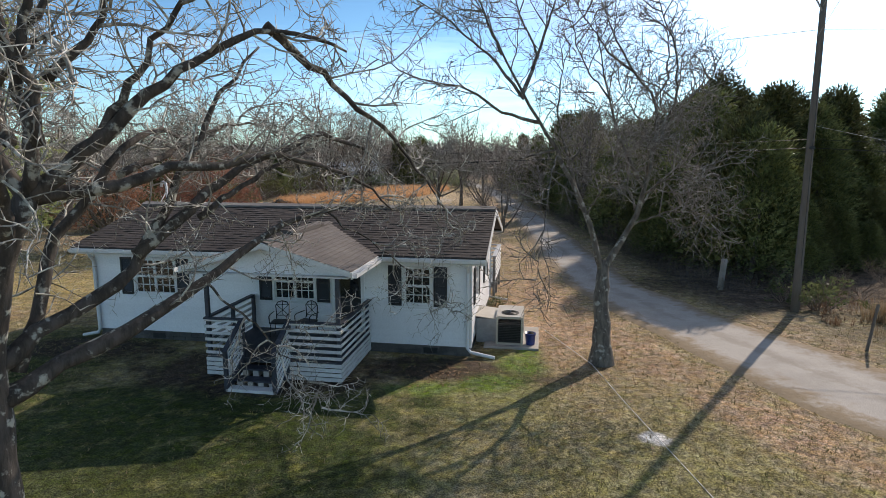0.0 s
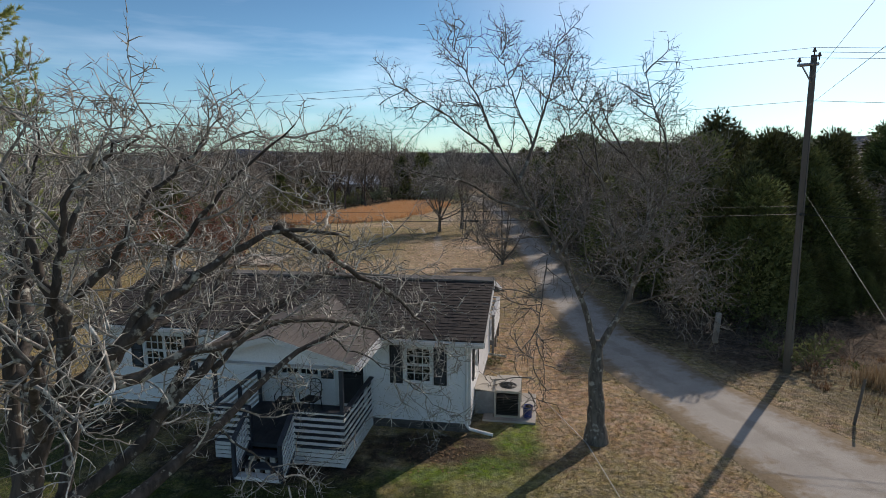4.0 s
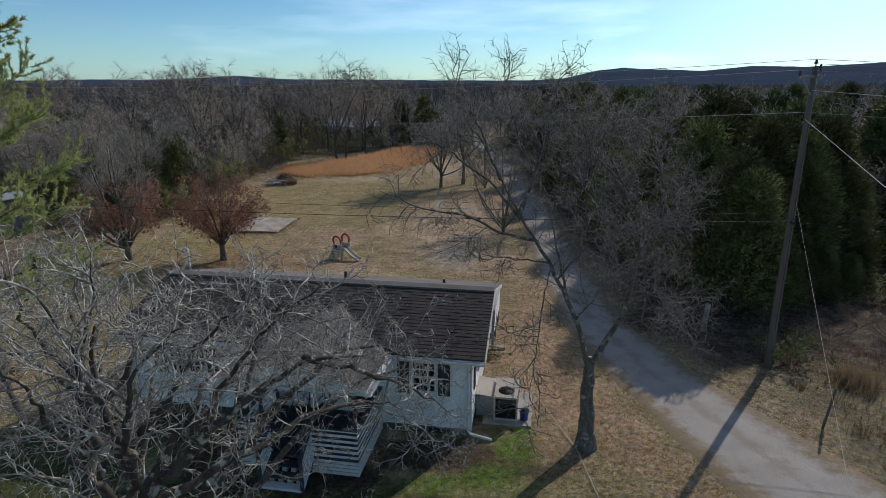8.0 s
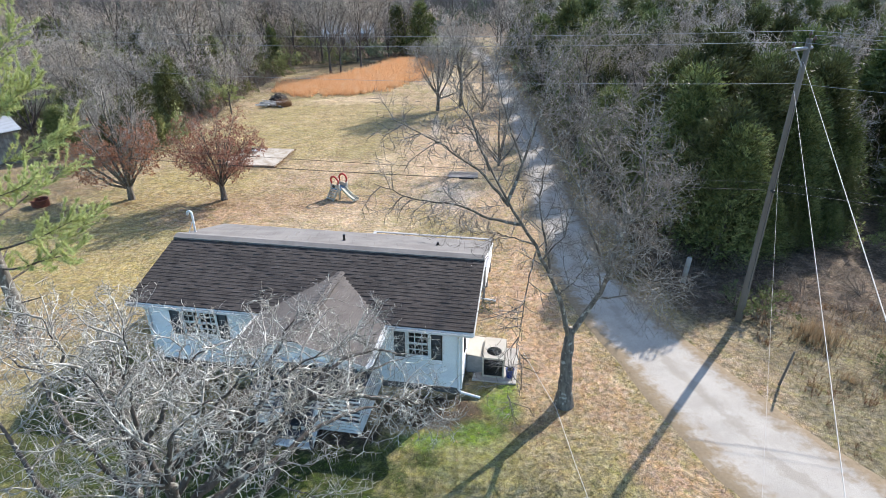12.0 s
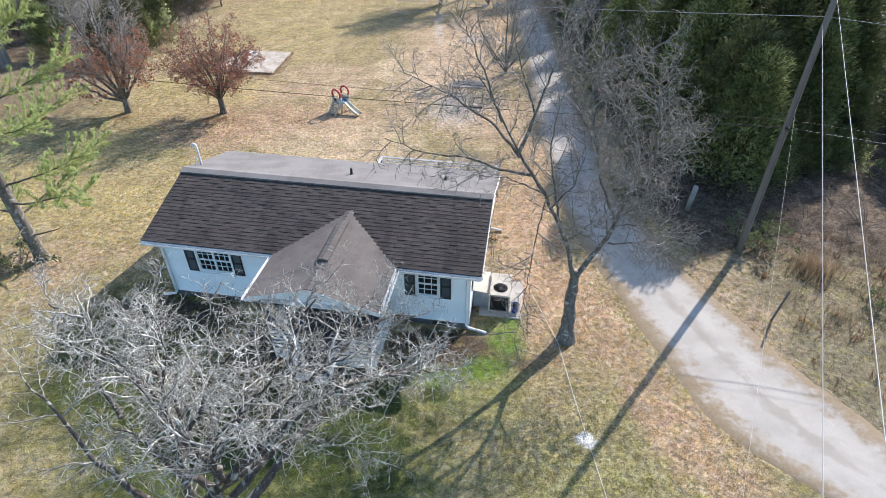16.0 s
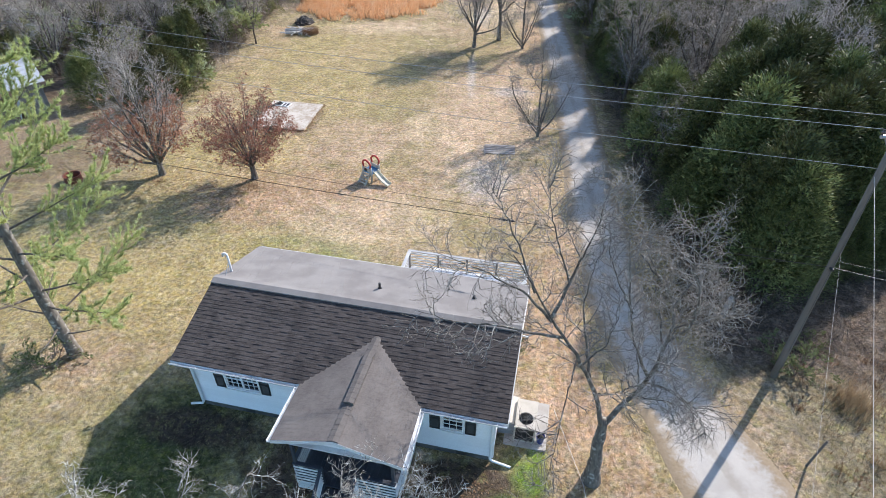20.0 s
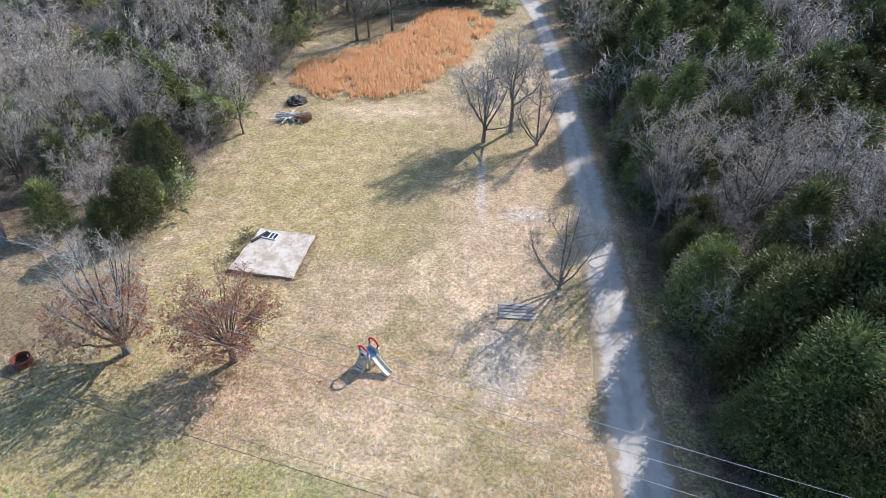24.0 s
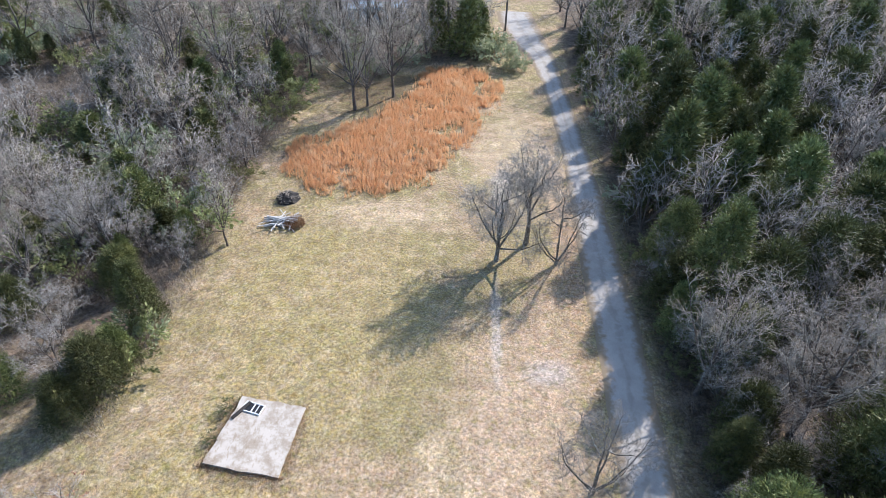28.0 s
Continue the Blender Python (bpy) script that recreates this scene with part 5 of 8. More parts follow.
def build_slab():
    c = [(-16.2, 46.1), (-12.2, 45.6), (-12.6, 41.0), (-17.0, 41.6)]
    n, v = 14, []
    for j in range(n + 1):
        for i in range(n + 1):
            a, b = i / n, j / n
            x = (c[3][0] * (1 - a) + c[2][0] * a) * (1 - b) + (c[0][0] * (1 - a) + c[1][0] * a) * b
            y = (c[3][1] * (1 - a) + c[2][1] * a) * (1 - b) + (c[0][1] * (1 - a) + c[1][1] * a) * b
            if i in (0, n) or j in (0, n):
                x += 0.10 * noise.noise((x * 2, y * 2, 5))
                y += 0.10 * noise.noise((x * 2, y * 2, 9))
            v.append((x, y, 0.06 + 0.01 * noise.noise((x, y, 2))))
    m = n + 1
    f = [(j * m + i, j * m + i + 1, (j + 1) * m + i + 1, (j + 1) * m + i) for j in range(n) for i in range(n)]
    rim = [i for i in range(m)] + [j * m + n for j in range(1, m)] + [n * m + i for i in range(n - 1, -1, -1)] + [j * m for j in range(n - 1, 0, -1)]
    o = len(v)
    v += [(v[i][0], v[i][1], -0.5) for i in rim]
    f += [(rim[q], o + q, o + (q + 1) % len(rim), rim[(q + 1) % len(rim)]) for q in range(len(rim))]
    solo("concrete_slab", Geo().add(v, f), MAT_SLAB, "old cracked tan concrete slab in the grass", "slab")
    fr = thing("window_frame", pose(-15.3, 45.3, 0.07, 0, 0, -14), "white wooden window frame lying on the slab", "frame")
    for nm, b in (("side_bar", (-0.62, 0.62, -0.36, -0.29)), ("side_bar", (-0.62, 0.62, 0.29, 0.36)), ("end_bar", (-0.62, -0.55, -0.29, 0.29)), ("end_bar", (0.55, 0.62, -0.29, 0.29)), ("glazing_bar", (-0.04, 0.04, -0.29, 0.29)), ("glazing_bar", (0.26, 0.31, -0.29, 0.29))):
        part(nm, Geo().box(*b, 0.0, 0.06, 0.01), MAT_WHITE, fr)
    part("backing_board", Geo().box(-0.55, 0.55, -0.29, 0.29, 0.002, 0.02), MAT_DARK, fr)
    solo("plank", Geo().box(-0.7, 0.7, -0.11, 0.11, 0, 0.09, 0.01), MAT_BRUSH, "dark old timber lying on the slab", "timber", pose(-15.95, 45.1, 0.065, 0, 0, 58))


build_slab()


def build_piles():
    rng = random.Random(5)
    pile = thing("log_pile", pose(-19.0, 64.4, gz(-19, 64.4)), "heap of bleached cut logs and boards", "log pile")
    for i in range(26):
        a, r = rng.uniform(0, 6.3), rng.uniform(0, 0.9)
        ln, z = rng.uniform(0.6, 1.5), 0.08 + 0.55 * max(0, 1 - r) * rng.random()
        yaw = radians(rng.gauss(35, 38))
        d = Vector((math.cos(yaw), math.sin(yaw), rng.uniform(-0.12, 0.12)))
        c = Vector((r * math.cos(a) * 1.1, r * math.sin(a) * 0.9, z))
        w = rng.uniform(0.035, 0.08)
        part("log", Geo().tube([c - d * ln, c + d * (0.1 * ln), c + d * ln], [w, w * 1.05, w * 0.85], 7), MAT_LOG, pile)
    br = thing("brush_pile", pose(-19.4, 68.3, gz(-19.4, 68.3)), "dark burnt brush and branches in a heap", "brush pile")
    mound, n = Geo(), 14
    v = [(0, 0, 0.75)]
    for k in range(1, 5):
        for i in range(n):
            a = 2 * math.pi * i / n
            rr = 1.15 * k / 4 * (0.85 + 0.3 * rng.random())
            v.append((rr * math.cos(a), rr * math.sin(a), max(-0.1, 0.75 * (1 - (k / 4) ** 1.6) + rng.uniform(-0.1, 0.1) - (0.1 if k == 4 else 0))))
    f = [(0, 1 + i, 1 + (i + 1) % n) for i in range(n)]
    f += [(1 + k * n + i, 1 + (k + 1) * n + i, 1 + (k + 1) * n + (i + 1) % n, 1 + k * n + (i + 1) % n) for k in range(3) for i in range(n)]
    part("ash_mound", mound.add(v, f), MAT_BRUSH, br)
    sticks = Geo()
    for i in range(70):
        a, r = rng.uniform(0, 6.3), rng.uniform(0, 1.1)
        c = Vector((r * math.cos(a), r * math.sin(a), 0.7 * (1 - r / 1.3) + 0.05))
        d = Vector((rng.gauss(0, 1), rng.gauss(0, 1), rng.uniform(0, 0.8))).normalized() * rng.uniform(0.4, 1.1)
        sticks.tube([c - d * 0.4, c + d * 0.2, c + d * 0.8], [0.03, 0.022, 0.0], 4)
    part("brushwood", sticks, MAT_TWIG, br)


build_piles()


def build_shed():
    sh = thing("shed", pose(-34.2, 42.3, gz(-34, 42), 0, 0, -48), "grey weathered shed with a sheet-metal roof", "shed")
    w, d, h = 6.0, 1.7, 2.4
    g = Geo()
    for k in range(24):
        part("wall_board", Geo().box(-w + k * w / 24 + 0.006, -w + (k + 1) * w / 24 - 0.006, -0.02, 0.02, -0.3, h - 0.05), MAT_OLDWOOD, sh)
    for k in range(14):
        part("wall_board", Geo().box(-0.02, 0.02, k * d / 14 + 0.006, (k + 1) * d / 14 - 0.006, -0.3, h + 0.15 * k / 14), MAT_OLDWOOD, sh)
    part("inner_wall", Geo().box(-w, -0.03, 0.03, d, -0.3, h - 0.1), MAT_BRUSH, sh)
    roof = Geo()
    n = 30
    v = []
    for i in range(n + 1):
        x = -w - 0.3 + (w + 0.8) * i / n
        e = 0.02 * (i % 2)
        v += [(x, -0.6, h + e), (x, d + 0.3, h + 0.22 + e)]
    o = len(v)
    v += [(a, b, c - 0.04) for a, b, c in v]
    f = [(2 * i, 2 * i + 2, 2 * i + 3, 2 * i + 1) for i in range(n)] + [(o + 2 * i, o + 2 * i + 1, o + 2 * i + 3, o + 2 * i + 2) for i in range(n)]
    f += [(2 * i, o + 2 * i, o + 2 * i + 2, 2 * i + 2) for i in range(n)]
    part("roof", roof.add(v, f), MAT_TIN, sh, "pale corrugated metal roof")
    part("fascia", Geo().box(-w - 0.3, 0.45, -0.64, -0.6, h - 0.12, h), MAT_TIN, sh)
    solo("metal_sheet", Geo().box(-0.9, 0.9, -0.02, 0.02, 0, 1.5, 0.01), MAT_TIN, "loose metal sheet leaning on the shed", "sheet", sh.matrix_basis @ pose(-1.0, -0.42, -0.1, -15, 0, 0))


build_shed()


# ---- power line ----
def sag(a, b, drop, n=16):
    a, b = Vector(a), Vector(b)
    return [a.lerp(b, q) - Vector((0, 0, drop * 4 * q * (1 - q))) for q in np.linspace(0, 1, n)]


def build_pole():
    base, top = Vector((12.45, 19.75, -0.3)), Vector((12.6, 20.1, 11.1))
    pole = thing("utility_pole", Matrix.Translation((0, 0, 0)), "tall weathered wooden utility pole with crossarm and cables", "utility pole")
    pts = [base.lerp(top, q) for q in np.linspace(0, 1, 7)]
    part("shaft", Geo().tube(pts, [0.145 - 0.05 * q for q in np.linspace(0, 1, 7)], 14), MAT_POLE, pole, smooth=True)
    z = 10.75
    part("crossarm", Geo().tube([(12.02, 19.98, z), (12.75, 20.08, z + 0.06)], [0.06, 0.06], 6), MAT_GALV, pole, "short galvanised crossarm")
    part("brace", Geo().tube([(12.15, 20.0, z), (12.55, 20.02, z - 0.6)], [0.025, 0.025], 6), MAT_GALV, pole)
    for x, y, zz in ((12.05, 19.99, z), (12.78, 20.1, 10.95), (12.6, 20.1, 11.1)):
        ins = Geo()
        ins.tube([(x, y, zz), (x, y, zz + 0.1), (x, y, zz + 0.11), (x, y, zz + 0.16), (x, y, zz + 0.17), (x, y, zz + 0.24)], [0.02, 0.02, 0.07, 0.06, 0.045, 0.03], 10)
        part("insulator", ins, MAT_CERAMIC, pole, smooth=True)
    part("bolt_plate", Geo().tube([(12.5, 19.7, 5.72), (12.5, 20.0, 5.72)], [0.06, 0.06], 8), MAT_DARK, pole)
    part("ground_wire", Geo().tube([p + Vector((-0.02, -0.16, 0)) for p in pts[1:-1]], [0.008] * 5, 4), MAT_WIRE, pole)
    wires = (
        ("power_line", (12.05, 19.99, 11.0), (-60, 43.5, 11.6), 1.2, 0.008, MAT_ALU),
        ("power_line", (12.6, 20.1, 11.35), (-60, 44.6, 12.0), 1.2, 0.008, MAT_ALU),
        ("power_line", (12.55, 20.1, 9.6), (-60, 44.0, 10.4), 1.3, 0.008, MAT_ALU),
        ("power_line", (12.05, 19.99, 11.0), (60, 5.0, 11.2), 0.9, 0.008, MAT_ALU),
        ("power_line", (12.6, 20.1, 11.35), (60, 6.0, 11.6), 0.9, 0.008, MAT_ALU),
        ("power_line", (12.78, 20.1, 11.2), (60, 6.8, 11.5), 0.9, 0.008, MAT_ALU),
        ("power_line", (12.55, 20.1, 9.6), (60, 5.5, 9.9), 0.9, 0.008, MAT_ALU),
        ("telephone_cable", (12.5, 19.9, 5.72), (-60, 39.0, 5.6), 0.95, 0.011, MAT_WIRE),
        ("telephone_cable", (12.5, 19.95, 6.0), (-60, 39.8, 5.9), 0.8, 0.0065, MAT_WIRE),
        ("telephone_cable", (12.5, 19.9, 5.72), (60, 6.0, 5.4), 0.7, 0.011, MAT_WIRE),
        ("telephone_cable", (12.5, 19.95, 6.0), (60, 6.2, 5.8), 0.6, 0.0065, MAT_WIRE),
        ("feeder_line", (12.43, 19.95, 9.38), (-34.4, -70.0, 8.72), 0.0, 0.005, MAT_GUY),
        ("feeder_line", (12.53, 20.0, 10.34), (-34.1, -70.0, 10.6), 0.0, 0.0055, MAT_GUY),
        ("guy_wire", (12.62, 19.95, 6.46), (-15.9, -34.5, 2.5), 0.0, 0.0032, MAT_GUY),
    )
    for nm, a, b, drop, r, mat in wires:
        p = sag(a, b, drop, 2 if drop == 0 else 24)
        label = {"power_line": "bare overhead power line", "telephone_cable": "thin black overhead cable", "guy_wire": "thin pale wire slanting down from the pole", "feeder_line": "bright bare feeder line crossing the front lawn"}[nm]
        solo(nm, Geo().tube(p, [r] * len(p), 5), mat, label, "cable", group="overhead cables")
    sp = sag((12.5, 19.9, 5.72), (-60, 39.0, 5.6), 0.95, 60)
    solo("cable_splice", Geo().tube([sp[9], sp[9].lerp(sp[10], 0.5)], [0.045, 0.045], 8), MAT_WIRE, "black splice case on the overhead cable", "splice")
    solo("ground_cable", Geo().tube([(3.2, 17.5, 0.03), (3.9, 14.4, 0.06), (4.05, 12, 0.04), (4.3, 9, 0.03), (4.6, 5, 0.03)], [0.007] * 5, 5), MAT_WHITE, "thin white cord lying on the grass", "cord")


build_pole()


def build_posts():
    solo("gate_post", Geo().tube([(0, 0, -0.3), (0, 0, 1.25), (0, 0, 1.3)], [0.12, 0.12, 0.1], 9), MAT_OLDWOOD, "pale weathered wooden gate post", "post", pose(11.4, 23.1, 0, 0, 4, 0), smooth=True)
    m = pose(12.0, 15.62, 0, -6, 12, 0)
    solo("fence_post", Geo().tube([(0, 0, -0.3), (0, 0, 1.35)], [0.045, 0.04], 8), MAT_POLE, "thin dark fence post by the drive", "post", m)
    far = thing("utility_pole", pose(1.75, 115.8, 0), "distant wooden utility pole beside the drive", "utility pole")
    part("shaft", Geo().tube([(0, 0, -0.3), (0, 0, 4), (0, 0, 9)], [0.16, 0.14, 0.1], 10), MAT_POLE, far)


build_posts()


# ---- trees ----
def unit(rng):
    while True:
        p = Vector((rng.uniform(-1, 1), rng.uniform(-1, 1), rng.uniform(-1, 1)))
        if 0.05 < p.length < 1:
            return p.normalized()


def limb_line(rng, p, d, length, n, wob, lift):
    """A wandering line from p along d."""
    pts, p, d = [p.copy()], p.copy(), d.normalized()
    for _ in range(n):
        d = (d + unit(rng) * wob + Vector((0, 0, lift))).normalized()
        p = p + d * (length / n)
        pts.append(p.copy())
    return pts


def sprout(rng, line, count, r0, spread, lo=0.25):
    """Starting points and directions of side shoots along a line."""
    out = []
    m = len(line) - 1
    for k in range(count):
        q = lo + (1 - lo) * (k + rng.random()) / count
        i = min(int(q * m), m - 1)
        fr = q * m - i
        p = line[i].lerp(line[i + 1], fr)
        d = (line[i + 1] - line[i]).normalized()
        side = unit(rng)
        side = (side - d * side.dot(d)).normalized()
        out.append((q, p, (d * (1 - spread) + side * spread).normalized()))
    return out


def units(rs, n):
    p = rs.normal(size=(n, 3))
    return p / np.linalg.norm(p, axis=1, keepdims=True)


def straight(v):
    return v / np.maximum(np.linalg.norm(v, axis=-1, keepdims=True), 1e-9)


def wander(rs, p, d, length, seg, wob, lift):
    """Wandering lines, one a row, from points p along d."""
    pts = [p]
    for _ in range(seg):
        d = straight(d + units(rs, len(d)) * wob + np.array((0, 0, lift)))
        p = p + d * (length / seg)[:, None]
        pts.append(p)
    return np.stack(pts, 1)


def offshoots(rs, lines, count, spread, lo):
    """Starts and directions of side shoots spread along each line."""
    n, m = len(lines), lines.shape[1] - 1
    q = lo + (1 - lo) * (np.arange(count)[None, :] + rs.random_sample((n, count))) / count
    i = np.minimum((q * m).astype(int), m - 1)
    fr = (q * m - i)[..., None]
    row = np.arange(n)[:, None]
    a, b = lines[row, i], lines[row, i + 1]
    p, d = a + (b - a) * fr, straight(b - a).reshape(-1, 3)
    side = units(rs, n * count)
    side = straight(side - d * np.sum(side * d, 1, keepdims=True))
    return q.ravel(), p.reshape(-1, 3), straight(d * (1 - spread) + side * spread)


def slim(lines, radius, soup, sides=3, taper=0.7):
    """Tapered tubes along lines, each closing in a tip."""
    n, m = len(lines), lines.shape[1]
    d = straight(lines[:, -1] - lines[:, 0])
    u = straight(np.cross(d, np.array((0.31, 0.83, 0.46))))
    w = np.cross(d, u)
    ang = np.arange(sides) * 2 * np.pi / sides
    ring = u[:, None, :] * np.cos(ang)[None, :, None] + w[:, None, :] * np.sin(ang)[None, :, None]
    v = [lines[:, i, None, :] + ring * (radius * (1 - taper * i / (m - 1)))[:, None, None] for i in range(m - 1)]
    v = np.concatenate(v + [lines[:, -1:, :]], 1)
    f = []
    for i in range(m - 2):
        for k in range(sides):
            a, b, c, e = i * sides + k, i * sides + (k + 1) % sides, (i + 1) * sides + k, (i + 1) * sides + (k + 1) % sides
            f += [(a, b, e), (a, e, c)]
    f += [((m - 2) * sides + k, (m - 2) * sides + (k + 1) % sides, (m - 1) * sides) for k in range(sides)]
    per = (m - 1) * sides + 1
    f = (np.array(f)[None] + (np.arange(n) * per)[:, None, None]).reshape(-1, 3)
    soup.pour(v.reshape(-1, 3), f)


def twiggery(rs, lines, soup, levels, lift=0.0, lo=0.25):
    """Adds ever finer shoots to lines. levels: (count, length, radius, spread, wobble, points) from coarse to fine."""
    for li, (count, length, radius, spread, wob, seg) in enumerate(levels):
        q, p, d = offshoots(rs, lines, count, spread, lo if li == 0 else 0.15)
        ln = length * (1.1 - 0.55 * q) * rs.uniform(0.6, 1.4, len(q))
        lines = wander(rs, p, d, ln, seg, wob, lift)
        slim(lines, radius * rs.uniform(0.75, 1.25, len(q)), soup, 4 if li == 0 and len(levels) > 2 else 3)
    return lines


def even(pts, n):
    """The same line with n points at even steps."""
    p = np.array([tuple(q) for q in pts], float)
    s = np.concatenate(((0,), np.cumsum(np.linalg.norm(np.diff(p, axis=0), axis=1))))
    t = np.linspace(0, s[-1], n)
    return np.stack([np.interp(t, s, p[:, k]) for k in range(3)], 1)


def hero_tree(name, limbs, trunk, trunk_r, levels, label, bark_mat, twig_mat, seed, lift=0.0, crook=0.07):
    rng, rs = random.Random(seed), np.random.RandomState(seed)
    tr = thing(name, Matrix.Identity(4), label, "tree")
    knots = even(trunk, 13)
    rr = np.interp(np.linspace(0, 1, 13), np.linspace(0, 1, len(trunk_r)), trunk_r)
    knots[2:-1] += rs.normal(0, 0.018, (10, 3))
    part("trunk", Geo().tube([Vector(p) for p in knots], [r * rng.uniform(0.95, 1.07) for r in rr], 12), bark_mat, tr, smooth=True)
    twig, stems = Soup(), []
    for pts, r in limbs:
        fine = even(pts, 19)
        fine[2:] += np.cumsum(rs.normal(0, crook * 0.55, (17, 3)), 0) * 0.5 + rs.normal(0, crook * 0.3, (17, 3))
        radii = [r * (1 - 0.86 * (i / 18) ** 0.8) * rng.uniform(0.92, 1.1) for i in range(19)]
        part("limb", Geo().tube([Vector(p) for p in fine], radii, 8), bark_mat, tr, smooth=True)
        stems.append(fine)
    twiggery(rs, np.stack(stems), twig, levels, lift)
    part("crown", twig, twig_mat, tr)
    return tr


def vase_tree(seed, height, spread, fork, limbs, levels, base_r, low=0.75, inner=0.55, sweep=0.1):
    """Trunk and twig geometry of a leafless tree whose limbs sweep out and up from a short trunk."""
    rng, rs = random.Random(seed), np.random.RandomState(seed)
    tg, wg = Geo(), Soup()
    top = Vector((rng.uniform(-0.04, 0.04) * height, rng.uniform(-0.04, 0.04) * height, height * 0.92))
    trunk = [Vector((0, 0, -0.3)).lerp(top, q) + unit(rng) * 0.013 * height * min(q * 2, 1) for q in np.linspace(0, 1, 10)]
    trunk[0] = Vector((0, 0, -0.3))
    tg.tube(trunk, [base_r * (1.35 if i == 0 else (1 - i / 9) ** 0.8 * (1.0 if i / 9 <= fork else 0.62) + 0.006) for i in range(10)], 7, False)
    stems = [even(trunk[3:], 11)]
    for k in range(limbs):
        q = fork * rng.uniform(0.7, 1.1) if k < limbs * inner else rng.uniform(fork, 0.75)
        i = min(int(q * 9), 8)
        p = trunk[i].lerp(trunk[i + 1], q * 9 - i)
        a = k * 2.4 + rng.uniform(-0.4, 0.4)
        u = rng.uniform(0.45, 1.0)
        reach = spread * u * (1 - 0.45 * (q - fork))
        tip = Vector((reach * math.cos(a), reach * math.sin(a), max(p.z + 0.18 * height, height * (1.0 - (1 - low * rng.uniform(0.6, 1.08)) * u ** 2) * rng.uniform(0.86, 1.0))))
        mid = p.lerp(tip, 0.5) + Vector((sweep * reach * math.cos(a), sweep * reach * math.sin(a), -0.05 * height))
        line = even([(p.lerp(mid, t)).lerp(mid.lerp(tip, t), t) for t in np.linspace(0, 1, 9)], 11)
        line[2:] += np.cumsum(rs.normal(0, 0.010 * height, (9, 3)), 0) * 0.6
        r = base_r * (0.52 if k < limbs * inner else 0.34)
        tg.tube([Vector(v) for v in line], [r * (1 - 0.9 * j / 10) for j in range(11)], 4, False)
        stems.append(line)
    twiggery(rs, np.stack(stems), wg, levels, 0.05)
    return tg, wg


